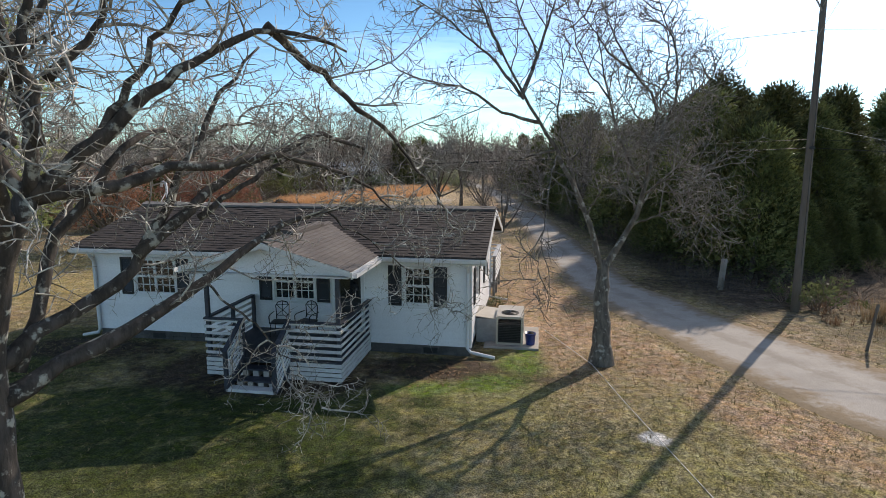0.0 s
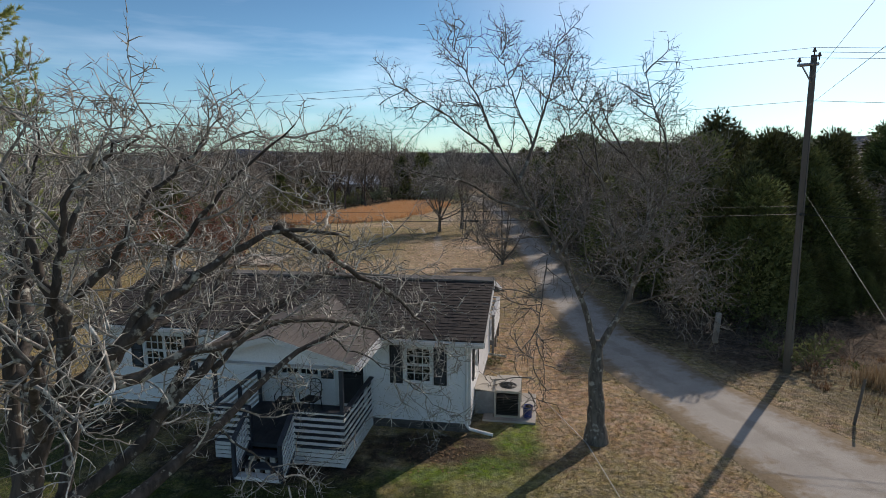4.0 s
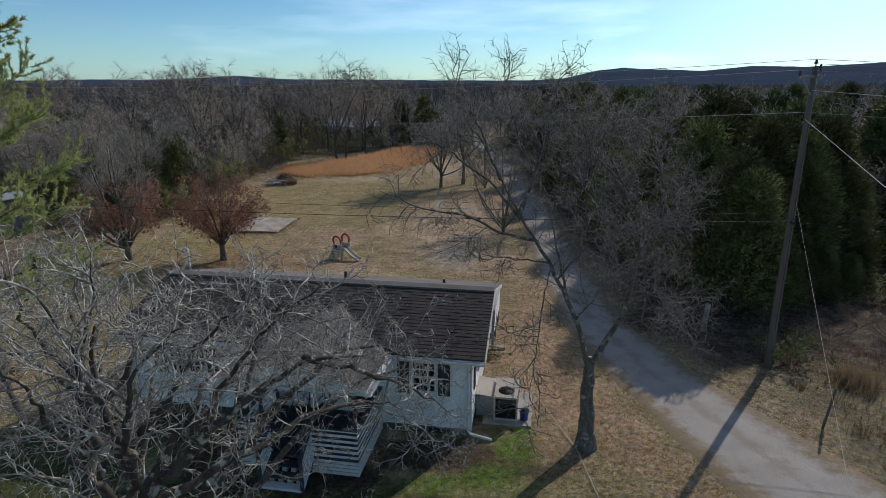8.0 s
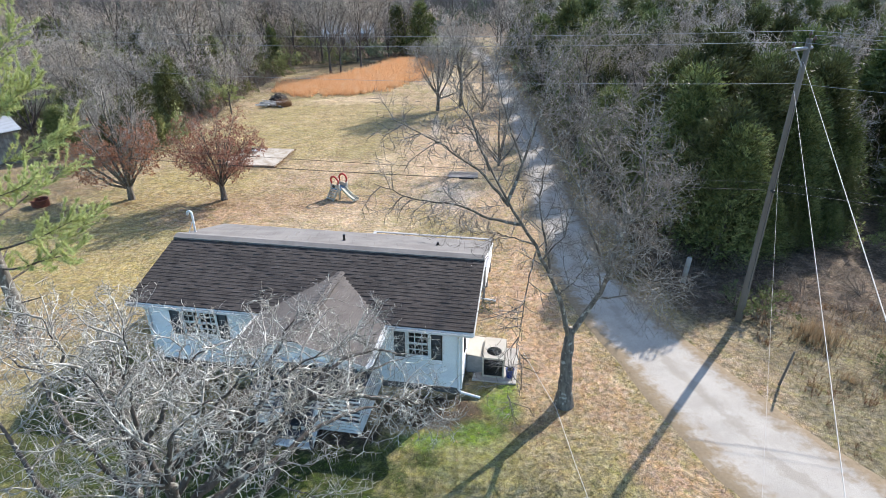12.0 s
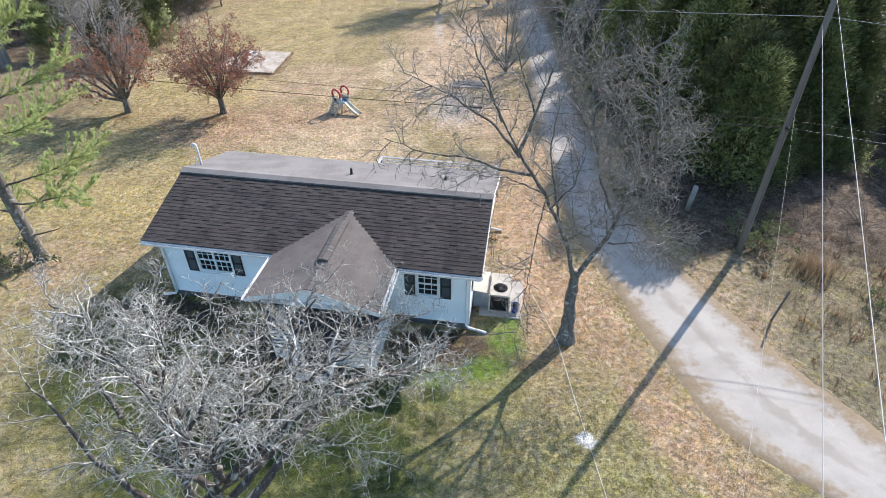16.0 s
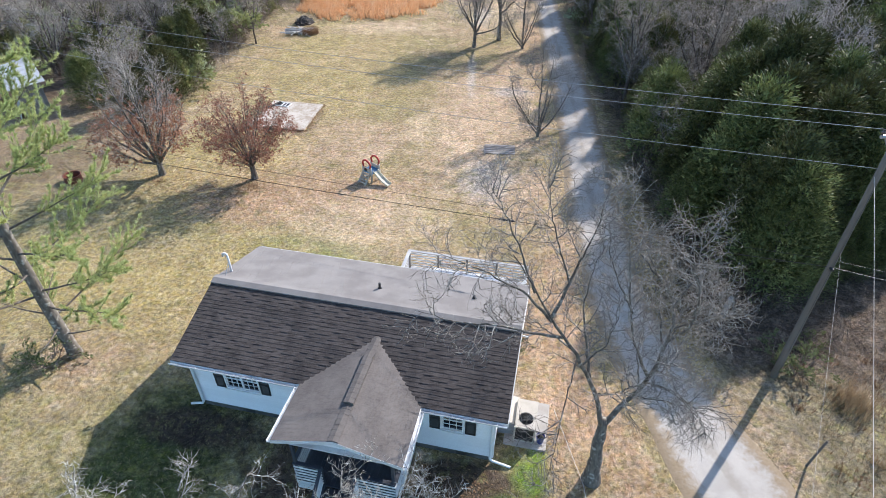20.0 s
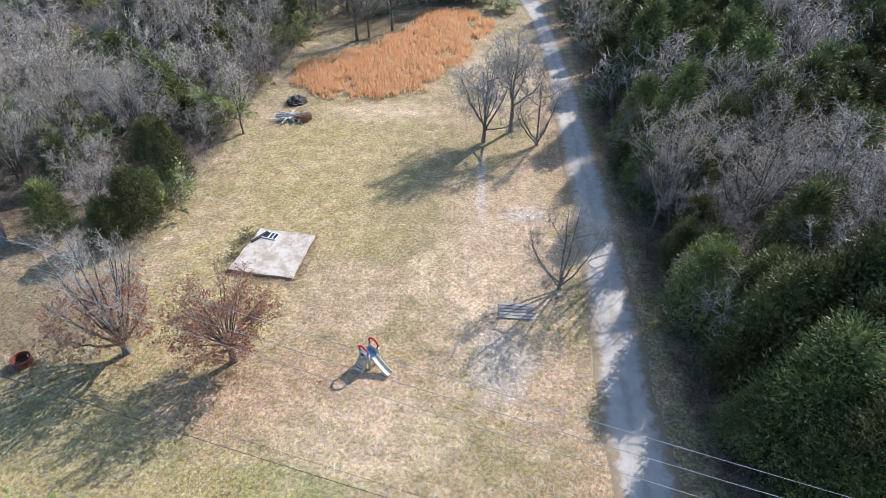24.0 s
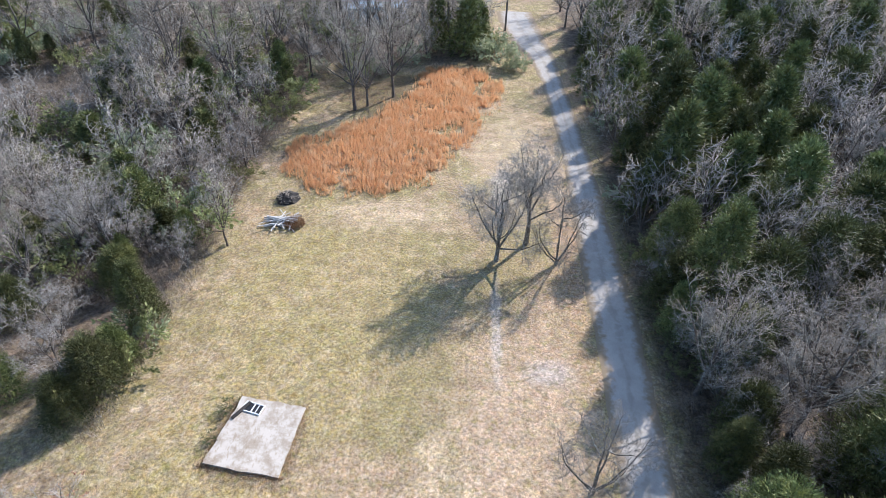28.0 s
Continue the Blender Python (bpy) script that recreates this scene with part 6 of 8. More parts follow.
NEAR_LIMBS = (
    (((-5.0, 6.0, 2.7), (-4.3, 6.8, 3.1), (-3.4, 8.0, 3.7), (-2.6, 9.2, 4.3), (-1.7, 10.3, 4.6), (-0.8, 11.1, 4.4)), 0.125),
    (((-4.3, 5.95, 5.0), (-3.7, 6.2, 5.6), (-2.9, 6.5, 6.4), (-2.0, 6.8, 6.9), (-1.2, 7.3, 6.7)), 0.105),
    (((-4.3, 5.95, 5.0), (-4.6, 5.8, 5.7), (-4.9, 5.6, 6.6), (-5.2, 5.5, 7.4)), 0.085),
    (((-5.0, 6.0, 3.2), (-4.95, 6.1, 4.5), (-4.8, 6.1, 5.6), (-4.6, 6.1, 6.5), (-4.4, 6.2, 7.6)), 0.13),
    (((-4.85, 6.1, 5.2), (-5.3, 7.0, 5.9), (-5.8, 7.8, 6.8), (-6.2, 8.3, 7.4)), 0.085),
    (((-5.0, 6.0, 3.1), (-4.5, 6.6, 3.5), (-4.0, 7.1, 4.0), (-3.6, 7.7, 5.2), (-3.2, 8.3, 6.3), (-2.8, 8.8, 7.0)), 0.12),
    (((-5.0, 6.0, 3.3), (-5.6, 5.9, 4.5), (-6.3, 6.1, 5.6), (-7.1, 6.6, 6.3), (-7.9, 7.2, 6.6)), 0.105),
    (((-3.9, 7.2, 4.2), (-3.0, 8.2, 5.2), (-2.1, 9.2, 5.8), (-1.3, 10.1, 5.6), (-0.7, 10.8, 4.9)), 0.085),
    (((-4.3, 5.95, 5.0), (-3.2, 6.7, 5.3), (-2.2, 7.6, 5.5), (-1.3, 8.6, 5.2), (-0.7, 9.4, 4.7)), 0.085),
    (((-4.5, 5.9, 4.6), (-4.0, 5.1, 5.4), (-3.5, 4.6, 6.0), (-2.9, 4.4, 6.4)), 0.08),
    (((-5.0, 6.0, 2.9), (-5.8, 7.2, 3.8), (-6.6, 8.4, 4.7), (-7.4, 9.4, 5.6)), 0.1),
    (((-4.9, 6.3, 3.0), (-4.6, 7.0, 4.6), (-3.95, 7.65, 5.7), (-4.1, 8.7, 5.9), (-4.24, 9.59, 5.8), (-4.4, 10.3, 5.9)), 0.095),
    (((-4.28, 5.95, 5.05), (-4.04, 5.82, 5.56), (-4.2, 5.7, 6.5), (-4.45, 5.75, 7.5), (-4.9, 5.9, 8.2)), 0.085),
    (((-4.04, 5.82, 5.56), (-3.95, 5.5, 6.5), (-3.6, 5.3, 7.4), (-3.0, 5.4, 8.0)), 0.075),
    (((-4.6, 6.2, 5.6), (-5.5, 7.1, 6.2), (-6.6, 7.8, 6.4), (-7.7, 8.2, 6.4), (-8.6, 8.8, 6.2)), 0.075),
    (((-3.4, 8.0, 3.7), (-2.8, 8.3, 3.0), (-2.3, 8.7, 2.2), (-2.0, 9.0, 1.3)), 0.02),
    (((-2.0, 9.9, 4.5), (-1.2, 10.3, 3.8), (-0.4, 10.8, 3.0), (0.2, 11.2, 2.2)), 0.02),
    (((-5.3, 7.0, 4.4), (-6.0, 8.4, 5.4), (-6.6, 9.4, 6.0), (-7.0, 10.2, 6.1)), 0.06),
    (((-4.9, 7.0, 4.2), (-5.2, 8.4, 5.4), (-5.5, 9.6, 6.1), (-5.6, 10.6, 6.1)), 0.06),
    (((-4.2, 7.5, 5.2), (-3.5, 8.8, 5.9), (-3.2, 9.9, 6.1), (-3.0, 10.7, 5.9)), 0.055),
    (((-3.4, 8.0, 4.6), (-2.5, 9.2, 5.4), (-2.0, 10.2, 5.8), (-1.7, 11.0, 5.6)), 0.055),
    (((-6.3, 7.0, 5.7), (-7.3, 8.2, 6.4), (-8.2, 9.2, 6.6), (-8.9, 9.9, 6.4)), 0.055),
    (((-3.7, 6.2, 5.6), (-2.6, 6.4, 7.0), (-1.9, 6.5, 7.7), (-1.5, 6.5, 8.0)), 0.06),
    (((-4.0, 6.0, 6.2), (-3.2, 6.3, 7.3), (-2.5, 6.5, 8.1)), 0.055),
    (((-4.5, 6.1, 6.5), (-4.0, 6.6, 7.6), (-3.4, 6.6, 8.2)), 0.05),
    (((-4.8, 6.1, 6.0), (-4.9, 6.5, 7.4), (-4.6, 6.6, 8.4)), 0.05),
    (((-5.6, 7.3, 6.3), (-6.1, 7.2, 7.3), (-6.3, 7.2, 8.2)), 0.05),
    (((-2.0, 6.8, 6.9), (-1.2, 7.6, 6.2), (-0.5, 8.4, 5.4), (0.1, 9.2, 4.6)), 0.055),
)
hero_tree("bare_tree", NEAR_LIMBS, [(-5.1, 6.0, -0.2), (-5.06, 6.0, 0.4), (-5.02, 6.0, 1.8), (-5.0, 6.0, 3.2), (-4.65, 5.94, 4.4), (-4.28, 5.95, 5.05)], [0.32, 0.25, 0.21, 0.19, 0.145, 0.12],
          ((10, 1.4, 0.018, 0.62, 0.36, 6), (8, 0.66, 0.0088, 0.66, 0.45, 4), (5, 0.23, 0.006, 0.7, 0.4, 2)),
          "leafless spreading tree with pale lichen-covered twigs before the house", MAT_BARK_NEAR, MAT_TWIG_PALE, 11, 0.03)

DRIVE_LIMBS = (
    (((4.25, 15.1, 2.4), (3.75, 15.25, 4.0), (3.0, 15.3, 5.5), (2.06, 15.32, 7.04), (1.4, 15.3, 8.2), (0.8, 15.2, 9.3)), 0.125),
    (((2.06, 15.32, 7.04), (2.6, 15.8, 8.3), (3.0, 16.0, 9.6), (3.2, 16.2, 10.9)), 0.08),
    (((2.5, 15.3, 6.3), (1.6, 15.2, 6.5), (0.5, 14.9, 7.2), (-0.7, 14.7, 7.4), (-1.7, 14.6, 7.9)), 0.07),
    (((2.1, 15.32, 6.9), (1.2, 15.3, 8.0), (0.1, 15.1, 8.9), (-1.3, 14.9, 9.6)), 0.065),
    (((1.5, 15.3, 8.0), (1.0, 15.7, 9.2), (0.5, 16.0, 10.2), (0.1, 16.1, 11.0)), 0.055),
    (((2.5, 15.7, 8.0), (2.1, 16.2, 9.2), (1.8, 16.5, 10.4), (1.7, 16.7, 11.3)), 0.045),
    (((3.6, 15.25, 4.3), (3.4, 15.9, 5.6), (3.1, 16.3, 6.6), (3.2, 16.6, 7.6), (3.5, 16.8, 8.6)), 0.07),
    (((4.25, 15.1, 2.4), (4.8, 15.4, 3.1), (5.16, 15.5, 3.7), (5.4, 15.4, 4.8), (5.65, 15.6, 5.7), (5.85, 15.9, 6.3), (5.85, 16.2, 7.0), (5.35, 16.4, 7.6), (4.8, 16.5, 8.5), (4.4, 16.6, 9.4)), 0.13),
    (((5.7, 15.7, 5.9), (6.1, 15.4, 6.9), (6.0, 15.3, 8.0), (5.6, 15.4, 9.0), (5.4, 15.6, 9.9)), 0.065),
    (((5.8, 16.2, 7.0), (6.3, 16.6, 7.6), (6.3, 16.8, 8.6), (5.9, 16.9, 9.6)), 0.055),
    (((5.3, 16.4, 7.7), (4.6, 16.9, 8.4), (4.0, 17.2, 9.4), (3.4, 17.3, 10.6)), 0.055),
    (((5.35, 15.4, 4.6), (4.7, 15.6, 5.8), (4.5, 15.8, 7.0), (4.3, 15.9, 8.2), (4.0, 16.0, 9.4)), 0.07),
    (((4.5, 15.8, 6.9), (4.0, 16.4, 7.7), (3.7, 16.8, 8.6), (3.5, 17.0, 9.6)), 0.045),
    (((5.25, 15.5, 4.0), (5.9, 15.9, 4.7), (6.6, 16.4, 5.2), (7.3, 16.7, 5.2)), 0.05),
    (((5.6, 15.6, 5.5), (6.2, 16.2, 6.2), (6.8, 16.7, 6.7), (7.1, 17.0, 7.0)), 0.05),
    (((5.1, 15.5, 3.6), (5.8, 15.0, 4.0), (6.5, 14.8, 4.0), (7.1, 14.7, 3.6)), 0.045),
    (((5.3, 15.4, 4.4), (5.8, 14.6, 5.0), (6.2, 13.9, 5.2), (6.3, 13.2, 5.0)), 0.045),
    (((5.4, 15.4, 4.9), (5.2, 14.6, 5.8), (5.2, 14.0, 6.6), (5.0, 13.6, 7.3)), 0.045),
    (((5.6, 15.6, 5.6), (5.6, 16.6, 6.4), (5.4, 17.5, 7.2), (5.2, 18.0, 7.8)), 0.05),
    (((5.2, 15.5, 4.0), (5.3, 16.4, 4.6), (5.5, 17.2, 5.4), (5.7, 17.8, 5.8)), 0.042),
    (((5.85, 15.9, 6.3), (6.5, 15.6, 6.9), (6.8, 15.3, 7.4), (6.9, 15.1, 7.9)), 0.042),
    (((2.95, 15.4, 5.6), (2.4, 16.4, 5.4), (1.7, 17.3, 5.25), (1.2, 17.2, 5.1), (0.7, 17.1, 5.5)), 0.045),
    (((3.2, 15.3, 5.1), (3.9, 15.6, 5.8), (4.2, 16.1, 6.5), (4.1, 16.5, 7.2)), 0.04),
    (((3.0, 15.2, 5.5), (2.7, 14.4, 5.2), (2.35, 13.4, 4.2), (2.1, 12.5, 3.2), (1.9, 11.9, 2.6)), 0.034),
    (((3.8, 15.2, 3.9), (4.1, 14.6, 4.8), (4.2, 14.2, 5.5), (4.3, 13.9, 6.2)), 0.035),
)
DRIVE_LIMBS = tuple((line, r * 0.76) for line, r in DRIVE_LIMBS)
hero_tree("bare_tree", DRIVE_LIMBS, [(4.22, 14.62, -0.2), (4.2, 14.66, 0.25), (4.22, 14.85, 1.3), (4.26, 15.1, 2.3), (4.27, 15.2, 2.7)], [0.36, 0.25, 0.205, 0.19, 0.13],
          ((13, 1.4, 0.018, 0.58, 0.26, 5), (7, 0.75, 0.0105, 0.58, 0.3, 3), (3, 0.4, 0.0075, 0.6, 0.3, 2)),
          "forked leafless tree beside the drive", MAT_BARK_PALE, MAT_TWIG_MID, 23, 0.03, 0.05)


def clumps(rng, geo, centre, direction, size, count, flat=0.0):
    """Small leafy sprays round a point: slim diamonds, lying the flatter the larger flat is."""
    for _ in range(count):
        d = (direction + unit(rng) * 0.8).normalized()
        s = size * rng.uniform(0.6, 1.3)
        p = centre + unit(rng) * size * 0.7
        w = d.cross(unit(rng) + Vector((0, 0, flat))).normalized() * s * (0.26 if not flat else 0.3)
        u = d.cross(w).normalized() * s * 0.10
        if flat > 1:
            geo.add([p - w * 0.45, p + w * 0.45, p + d * s * 1.1], [(0, 1, 2)])
            continue
        geo.add([p, p + d * s * 0.5 + w + u, p + d * s, p + d * s * 0.5 - w + u], [(0, 1, 2), (0, 2, 3)])


def cedar_mesh(seed, height, width, lobes=58, per=150, size=0.26):
    """A red cedar: a domed, uneven crown of feathery plumes round a dark inside."""
    rs, rng = np.random.RandomState(seed), random.Random(seed)
    tg, lg = Geo(), Soup()
    trunk = limb_line(rng, Vector((0, 0, -0.3)), Vector((0, 0, 1)), height * 0.96, 5, 0.05, 0.05)
    tg.tube(trunk, [0.16, 0.13, 0.1, 0.07, 0.045, 0.0], 6, False)
    axis = even(trunk, 60)
    q = 0.07 + 0.90 * ((np.arange(lobes) + rs.random_sample(lobes)) / lobes) ** 0.9
    az = np.arange(lobes) * 2.399 + rs.uniform(-0.5, 0.5, lobes)
    reach = width * 0.5 * np.minimum(1, q / 0.16) ** 0.5 * (1 - q ** 2.0) ** 0.72 * rs.uniform(0.72, 1.12, lobes)
    out = np.stack((np.cos(az), np.sin(az), np.zeros(lobes)), 1)
    mid = axis[(q * 59).astype(int)] + out * reach[:, None] * 0.66 + np.array((0, 0, 0.05 * height))
    girth = (0.16 + 0.13 * (1 - q)) * width * rs.uniform(0.8, 1.2, lobes)
    for k in range(0, lobes, 2):
        tg.tube([Vector(axis[int(q[k] * 50)]), Vector(mid[k])], [0.03, 0.0], 3, False)

    def spray(c, grow, o, n, length, shell, stout):
        d = units(rs, n)
        d = straight(d + o * 0.35 + np.array((0, 0, 0.25)))
        p = c + d * (grow * shell ** 1.0)[:, None] * np.array((1, 1, 1.25))
        a = straight(d * 0.75 + o * 0.35 + np.array((0, 0, 0.4)) + units(rs, n) * 0.65)
        s = length * rs.uniform(0.6, 1.35, n)
        w = straight(np.cross(a, units(rs, n))) * (s * stout)[:, None]
        v = np.stack((p - w, p + w, p + a * s[:, None]), 1).reshape(-1, 3)
        lg.pour(v, np.arange(3 * n).reshape(-1, 3))

    idx = np.repeat(np.arange(lobes), per)
    n = len(idx)
    spray(mid[idx], girth[idx], out[idx], n, size, 0.45 + 0.6 * rs.random_sample(n) ** 0.7, 0.19)
    idx = np.repeat(np.arange(lobes), 8)
    n = len(idx)
    spray(mid[idx] * np.array((0.8, 0.8, 1)), girth[idx], out[idx], n, size * 2.6, 0.5 * rs.random_sample(n), 0.3)
    n = 40
    c = np.repeat(axis[-1:] - np.array((0, 0, 0.05 * height)), n, 0) + rs.normal(0, 0.1, (n, 3)) * np.array((1, 1, 3))
    spray(c, np.full(n, 0.2), np.zeros((n, 3)), n, size * 1.3, np.ones(n), 0.16)
    return tg, lg


def shrub_mesh(seed, height, width, stems=9, per=26, size=0.16, leaves=True):
    rng = random.Random(seed)
    tg, lg = Geo(), Geo()
    for k in range(stems):
        a = rng.uniform(0, 6.28)
        d = Vector((math.cos(a) * width / height * 0.8, math.sin(a) * width / height * 0.8, 1))
        line = limb_line(rng, Vector((0.15 * math.cos(a), 0.15 * math.sin(a), -0.1)), d, height * rng.uniform(0.7, 1.1), 4, 0.22, 0.02)
        tg.tube(line, [0.025, 0.02, 0.014, 0.008, 0.0], 4, False)
        sub = []
        for q, p, dd in sprout(rng, line, 4 if leaves else 7, 0, 0.55):
            l2 = limb_line(rng, p, dd, height * 0.35, 2, 0.25, 0.03)
            tg.tube(l2, [0.009, 0.006, 0.0], 3, False)
            sub.append(l2)
        if leaves:
            for _ in range(per):
                l2 = rng.choice(sub)
                clumps(rng, lg, l2[rng.randint(1, 2)], (l2[2] - l2[0]).normalized(), size, 2)
        else:
            for q, p, dd in (w for l2 in sub for w in sprout(rng, l2, 6, 0, 0.6)):
                tg.tube(limb_line(rng, p, dd, height * 0.17, 1, 0.25, 0.02), [0.006, 0.0], 3, False)
    return tg, lg


def tree_kind(name, geos, mats, label, category, group, smooth=True):
    """One model tree: parent with its parts; returned with the mesh data ready for copies."""
    return (name, [(nm, g.data(nm, mt)) for (nm, g), mt in zip(geos, mats)], label, category, group)


def plant(kind, x, y, turn, size, tall=1.0, lean=0.0):
    name, parts, label, category, group = kind
    ob = thing(name, pose(x, y, gz(x, y), lean, 0, turn), label, category, group)
    ob.scale = (size, size, size * tall)
    for nm, me in parts:
        c = new(nm, me)
        c.parent = ob
    return ob


WOOD_LV = ((8, 1.7, 0.022, 0.55, 0.24, 3), (6, 0.95, 0.014, 0.58, 0.26, 2), (3, 0.55, 0.009, 0.6, 0.2, 1))
FAR_LV = ((7, 2.0, 0.035, 0.55, 0.24, 2), (6, 1.2, 0.028, 0.6, 0.2, 1))
BARE, BARE_FAR = [], []
for sd, hh, sp, fk, mt, lb in ((1, 11.0, 3.0, 0.3, MAT_TWIG, "slender leafless grey tree in the woods"), (2, 12.0, 3.8, 0.28, MAT_TWIG_BROWN, "leafless brown-twigged woodland tree"), (3, 9.6, 3.8, 0.2, MAT_TWIG_GREY, "leafless silver-grey woodland tree"), (4, 12.5, 4.2, 0.3, MAT_TWIG, "tall leafless woodland tree"), (5, 8.2, 3.9, 0.14, MAT_TWIG_GREY, "bushy leafless silver-grey tree")):
    tg, wg = vase_tree(sd, hh, sp, fk, 11, WOOD_LV, 0.15)
    tg2, wg2 = vase_tree(sd + 40, hh, sp, fk, 10, FAR_LV, 0.15)
    BARE_FAR.append(tree_kind("bare_tree", (("trunk", tg2), ("crown", wg2)), (MAT_BARK, mt), lb, "tree", "woodland trees"))
    BARE.append(tree_kind("bare_tree", (("trunk", tg), ("crown", wg)), (MAT_BARK, mt), lb, "tree", "woodland trees"))
CEDAR, CEDAR_FAR = [], []
for sd, hh, wd, lb in ((1, 9.0, 5.4, "dense dark green cedar tree of the woods"), (2, 8.2, 6.2, "broad dark green cedar tree of the woods"), (3, 9.6, 4.8, "pointed dark green cedar tree of the woods"), (4, 7.0, 5.4, "shorter yellow-green cedar tree of the woods")):
    tg, lg = cedar_mesh(sd, hh, wd, 58, 215, 0.215)
    tg2, lg2 = cedar_mesh(sd + 40, hh, wd, 46, 100, 0.32)
    CEDAR_FAR.append(tree_kind("cedar_tree", (("trunk", tg2), ("crown", lg2)), (MAT_BARK, MAT_CEDAR), lb, "tree", "woodland cedars"))
    CEDAR.append(tree_kind("cedar_tree", (("trunk", tg), ("crown", lg)), (MAT_BARK, MAT_CEDAR), lb, "tree", "woodland cedars"))
SHRUB = []
for sd, hh, wd, mt, lv, lb in ((1, 2.6, 2.8, MAT_SHRUB, True, "olive green leafy shrub"), (2, 2.0, 2.4, MAT_SAGE, True, "pale grey-green shrub at the wood's edge"), (3, 2.4, 2.6, MAT_TWIG_BROWN, False, "leafless brown thicket shrub")):
    tg, lg = shrub_mesh(sd, hh, wd, 10, 40, 0.26, lv)
    SHRUB.append(tree_kind("shrub", (("brushwood", tg), ("foliage", lg)) if lv else (("brushwood", tg),), (MAT_TWIG_BROWN, mt), lb, "shrub", "woodland shrubs"))


# single trees on the lawn
def build_lawn_trees():
    def russet(seed, h, w, share):
        rng, rs = random.Random(seed), np.random.RandomState(seed)
        tg, wg, lg = Geo(), Soup(), Geo()
        tg.tube([(0, 0, -0.2), (0.03, 0, 0.4), (-0.02, 0.03, 0.9), (0.02, 0, 1.5)], [0.25, 0.18, 0.16, 0.1], 9, False)
        stems, n = [], 34
        for k in range(n):
            a, z = k * 2.4 + rng.uniform(-0.3, 0.3), -0.62 + 1.58 * (k + 0.5) / n
            side = math.sqrt(max(0.04, 1 - z * z)) * rng.uniform(0.8, 1.02)
            tip = Vector((w * side * math.cos(a), w * side * math.sin(a), h * 0.6 + h * 0.4 * z * rng.uniform(0.9, 1.03)))
            p = Vector((0.05 * math.cos(a), 0.05 * math.sin(a), rng.uniform(0.8, 1.4)))
            mid = Vector((tip.x * 0.42, tip.y * 0.42, p.z + (tip.z - p.z) * 0.52))
            line = even([(p.lerp(mid, t)).lerp(mid.lerp(tip, t), t) for t in np.linspace(0, 1, 9)], 9)
            line[2:] += np.cumsum(rs.normal(0, 0.04, (7, 3)), 0) * 0.6
            tg.tube([Vector(v) for v in line], [0.05 * (1 - 0.9 * j / 8) for j in range(9)], 5, False)
            stems.append(line)
        ends = twiggery(rs, np.stack(stems), wg, ((10, 0.85, 0.012, 0.5, 0.2, 3), (7, 0.45, 0.008, 0.5, 0.2, 2)), 0.05, 0.35)[:, -1]
        for e in ends:
            out = math.hypot(e[0], e[1]) / w
            if rng.random() < share * (0.6 + 0.7 * out) * (1.0 if e[2] < h * 0.75 else 0.7):
                clumps(rng, lg, Vector(e), Vector((0, 0, -0.3)), 0.125, 5)
        return tree_kind("dogwood_tree", (("trunk", tg), ("crown", wg), ("foliage", lg)), (MAT_BARK, MAT_TWIG_BROWN, MAT_REDLEAF), "small round tree keeping russet leaves", "tree", "russet lawn trees")
    plant(russet(31, 6.0, 2.7, 0.75), -14.0, 34.15, 0, 1.0)
    tg, wg = vase_tree(32, 9.4, 2.9, 0.13, 22, ((13, 1.3, 0.013, 0.5, 0.22, 3), (9, 0.65, 0.0095, 0.5, 0.24, 2)), 0.2, 0.5, 0.65)
    rng, lg = random.Random(32), Geo()
    for e in wg.lots[-1][0].reshape(-1, 7, 3)[:, -1]:
        if 1.4 < e[2] < 4.9 and rng.random() < 1.1 * (1 - (e[2] - 1.4) / 4.6):
            clumps(rng, lg, Vector(e), Vector((0, 0, -0.3)), 0.14, 8)
    plant(tree_kind("dogwood_tree", (("trunk", tg), ("crown", wg), ("foliage", lg)), (MAT_BARK_PALE, MAT_TWIG_GREY, MAT_REDLEAF), "tall grey leafless tree keeping russet leaves below", "tree", "russet lawn trees"), -20.1, 34.4, 70, 1.0)

    def lone(seed, h, w, fork, limbs, levels, r, bark_mat, twig_mat, label, spots, low=0.55):
        tg, wg = vase_tree(seed, h, w, fork, limbs, levels, r, low, 0.55, 0.24)
        k = tree_kind("bare_tree", (("trunk", tg), ("crown", wg)), (bark_mat, twig_mat), label, "tree", "")
        for x, y, turn, size, tall in spots:
            plant(k, x, y, turn, size, tall)
    fine = ((12, 1.6, 0.017, 0.62, 0.26, 4), (9, 0.9, 0.0125, 0.62, 0.28, 3), (4, 0.45, 0.0095, 0.6, 0.2, 1))
    lone(42, 8.4, 3.5, 0.24, 12, fine, 0.19, MAT_BARK_PALE, MAT_TWIG_GREY, "leafless yard tree casting a long shadow", ((-0.5, 60.3, 0, 1.0, 1.0),))
    lone(45, 10.6, 3.0, 0.38, 10, fine, 0.2, MAT_BARK_PALE, MAT_TWIG_GREY, "taller leafless yard tree beside the drive", ((1.95, 62.5, 120, 1.0, 1.0),))
    small = ((11, 1.1, 0.013, 0.58, 0.24, 4), (8, 0.65, 0.0095, 0.58, 0.26, 3), (4, 0.32, 0.0075, 0.55, 0.2, 1))
    lone(43, 6.4, 2.7, 0.1, 8, small, 0.14, MAT_BARK_PALE, MAT_TWIG_MID, "small leafless tree at the drive's edge", ((4.2, 60.1, 40, 1.05, 1.1), (4.3, 41.2, 10, 1.0, 1.08)))
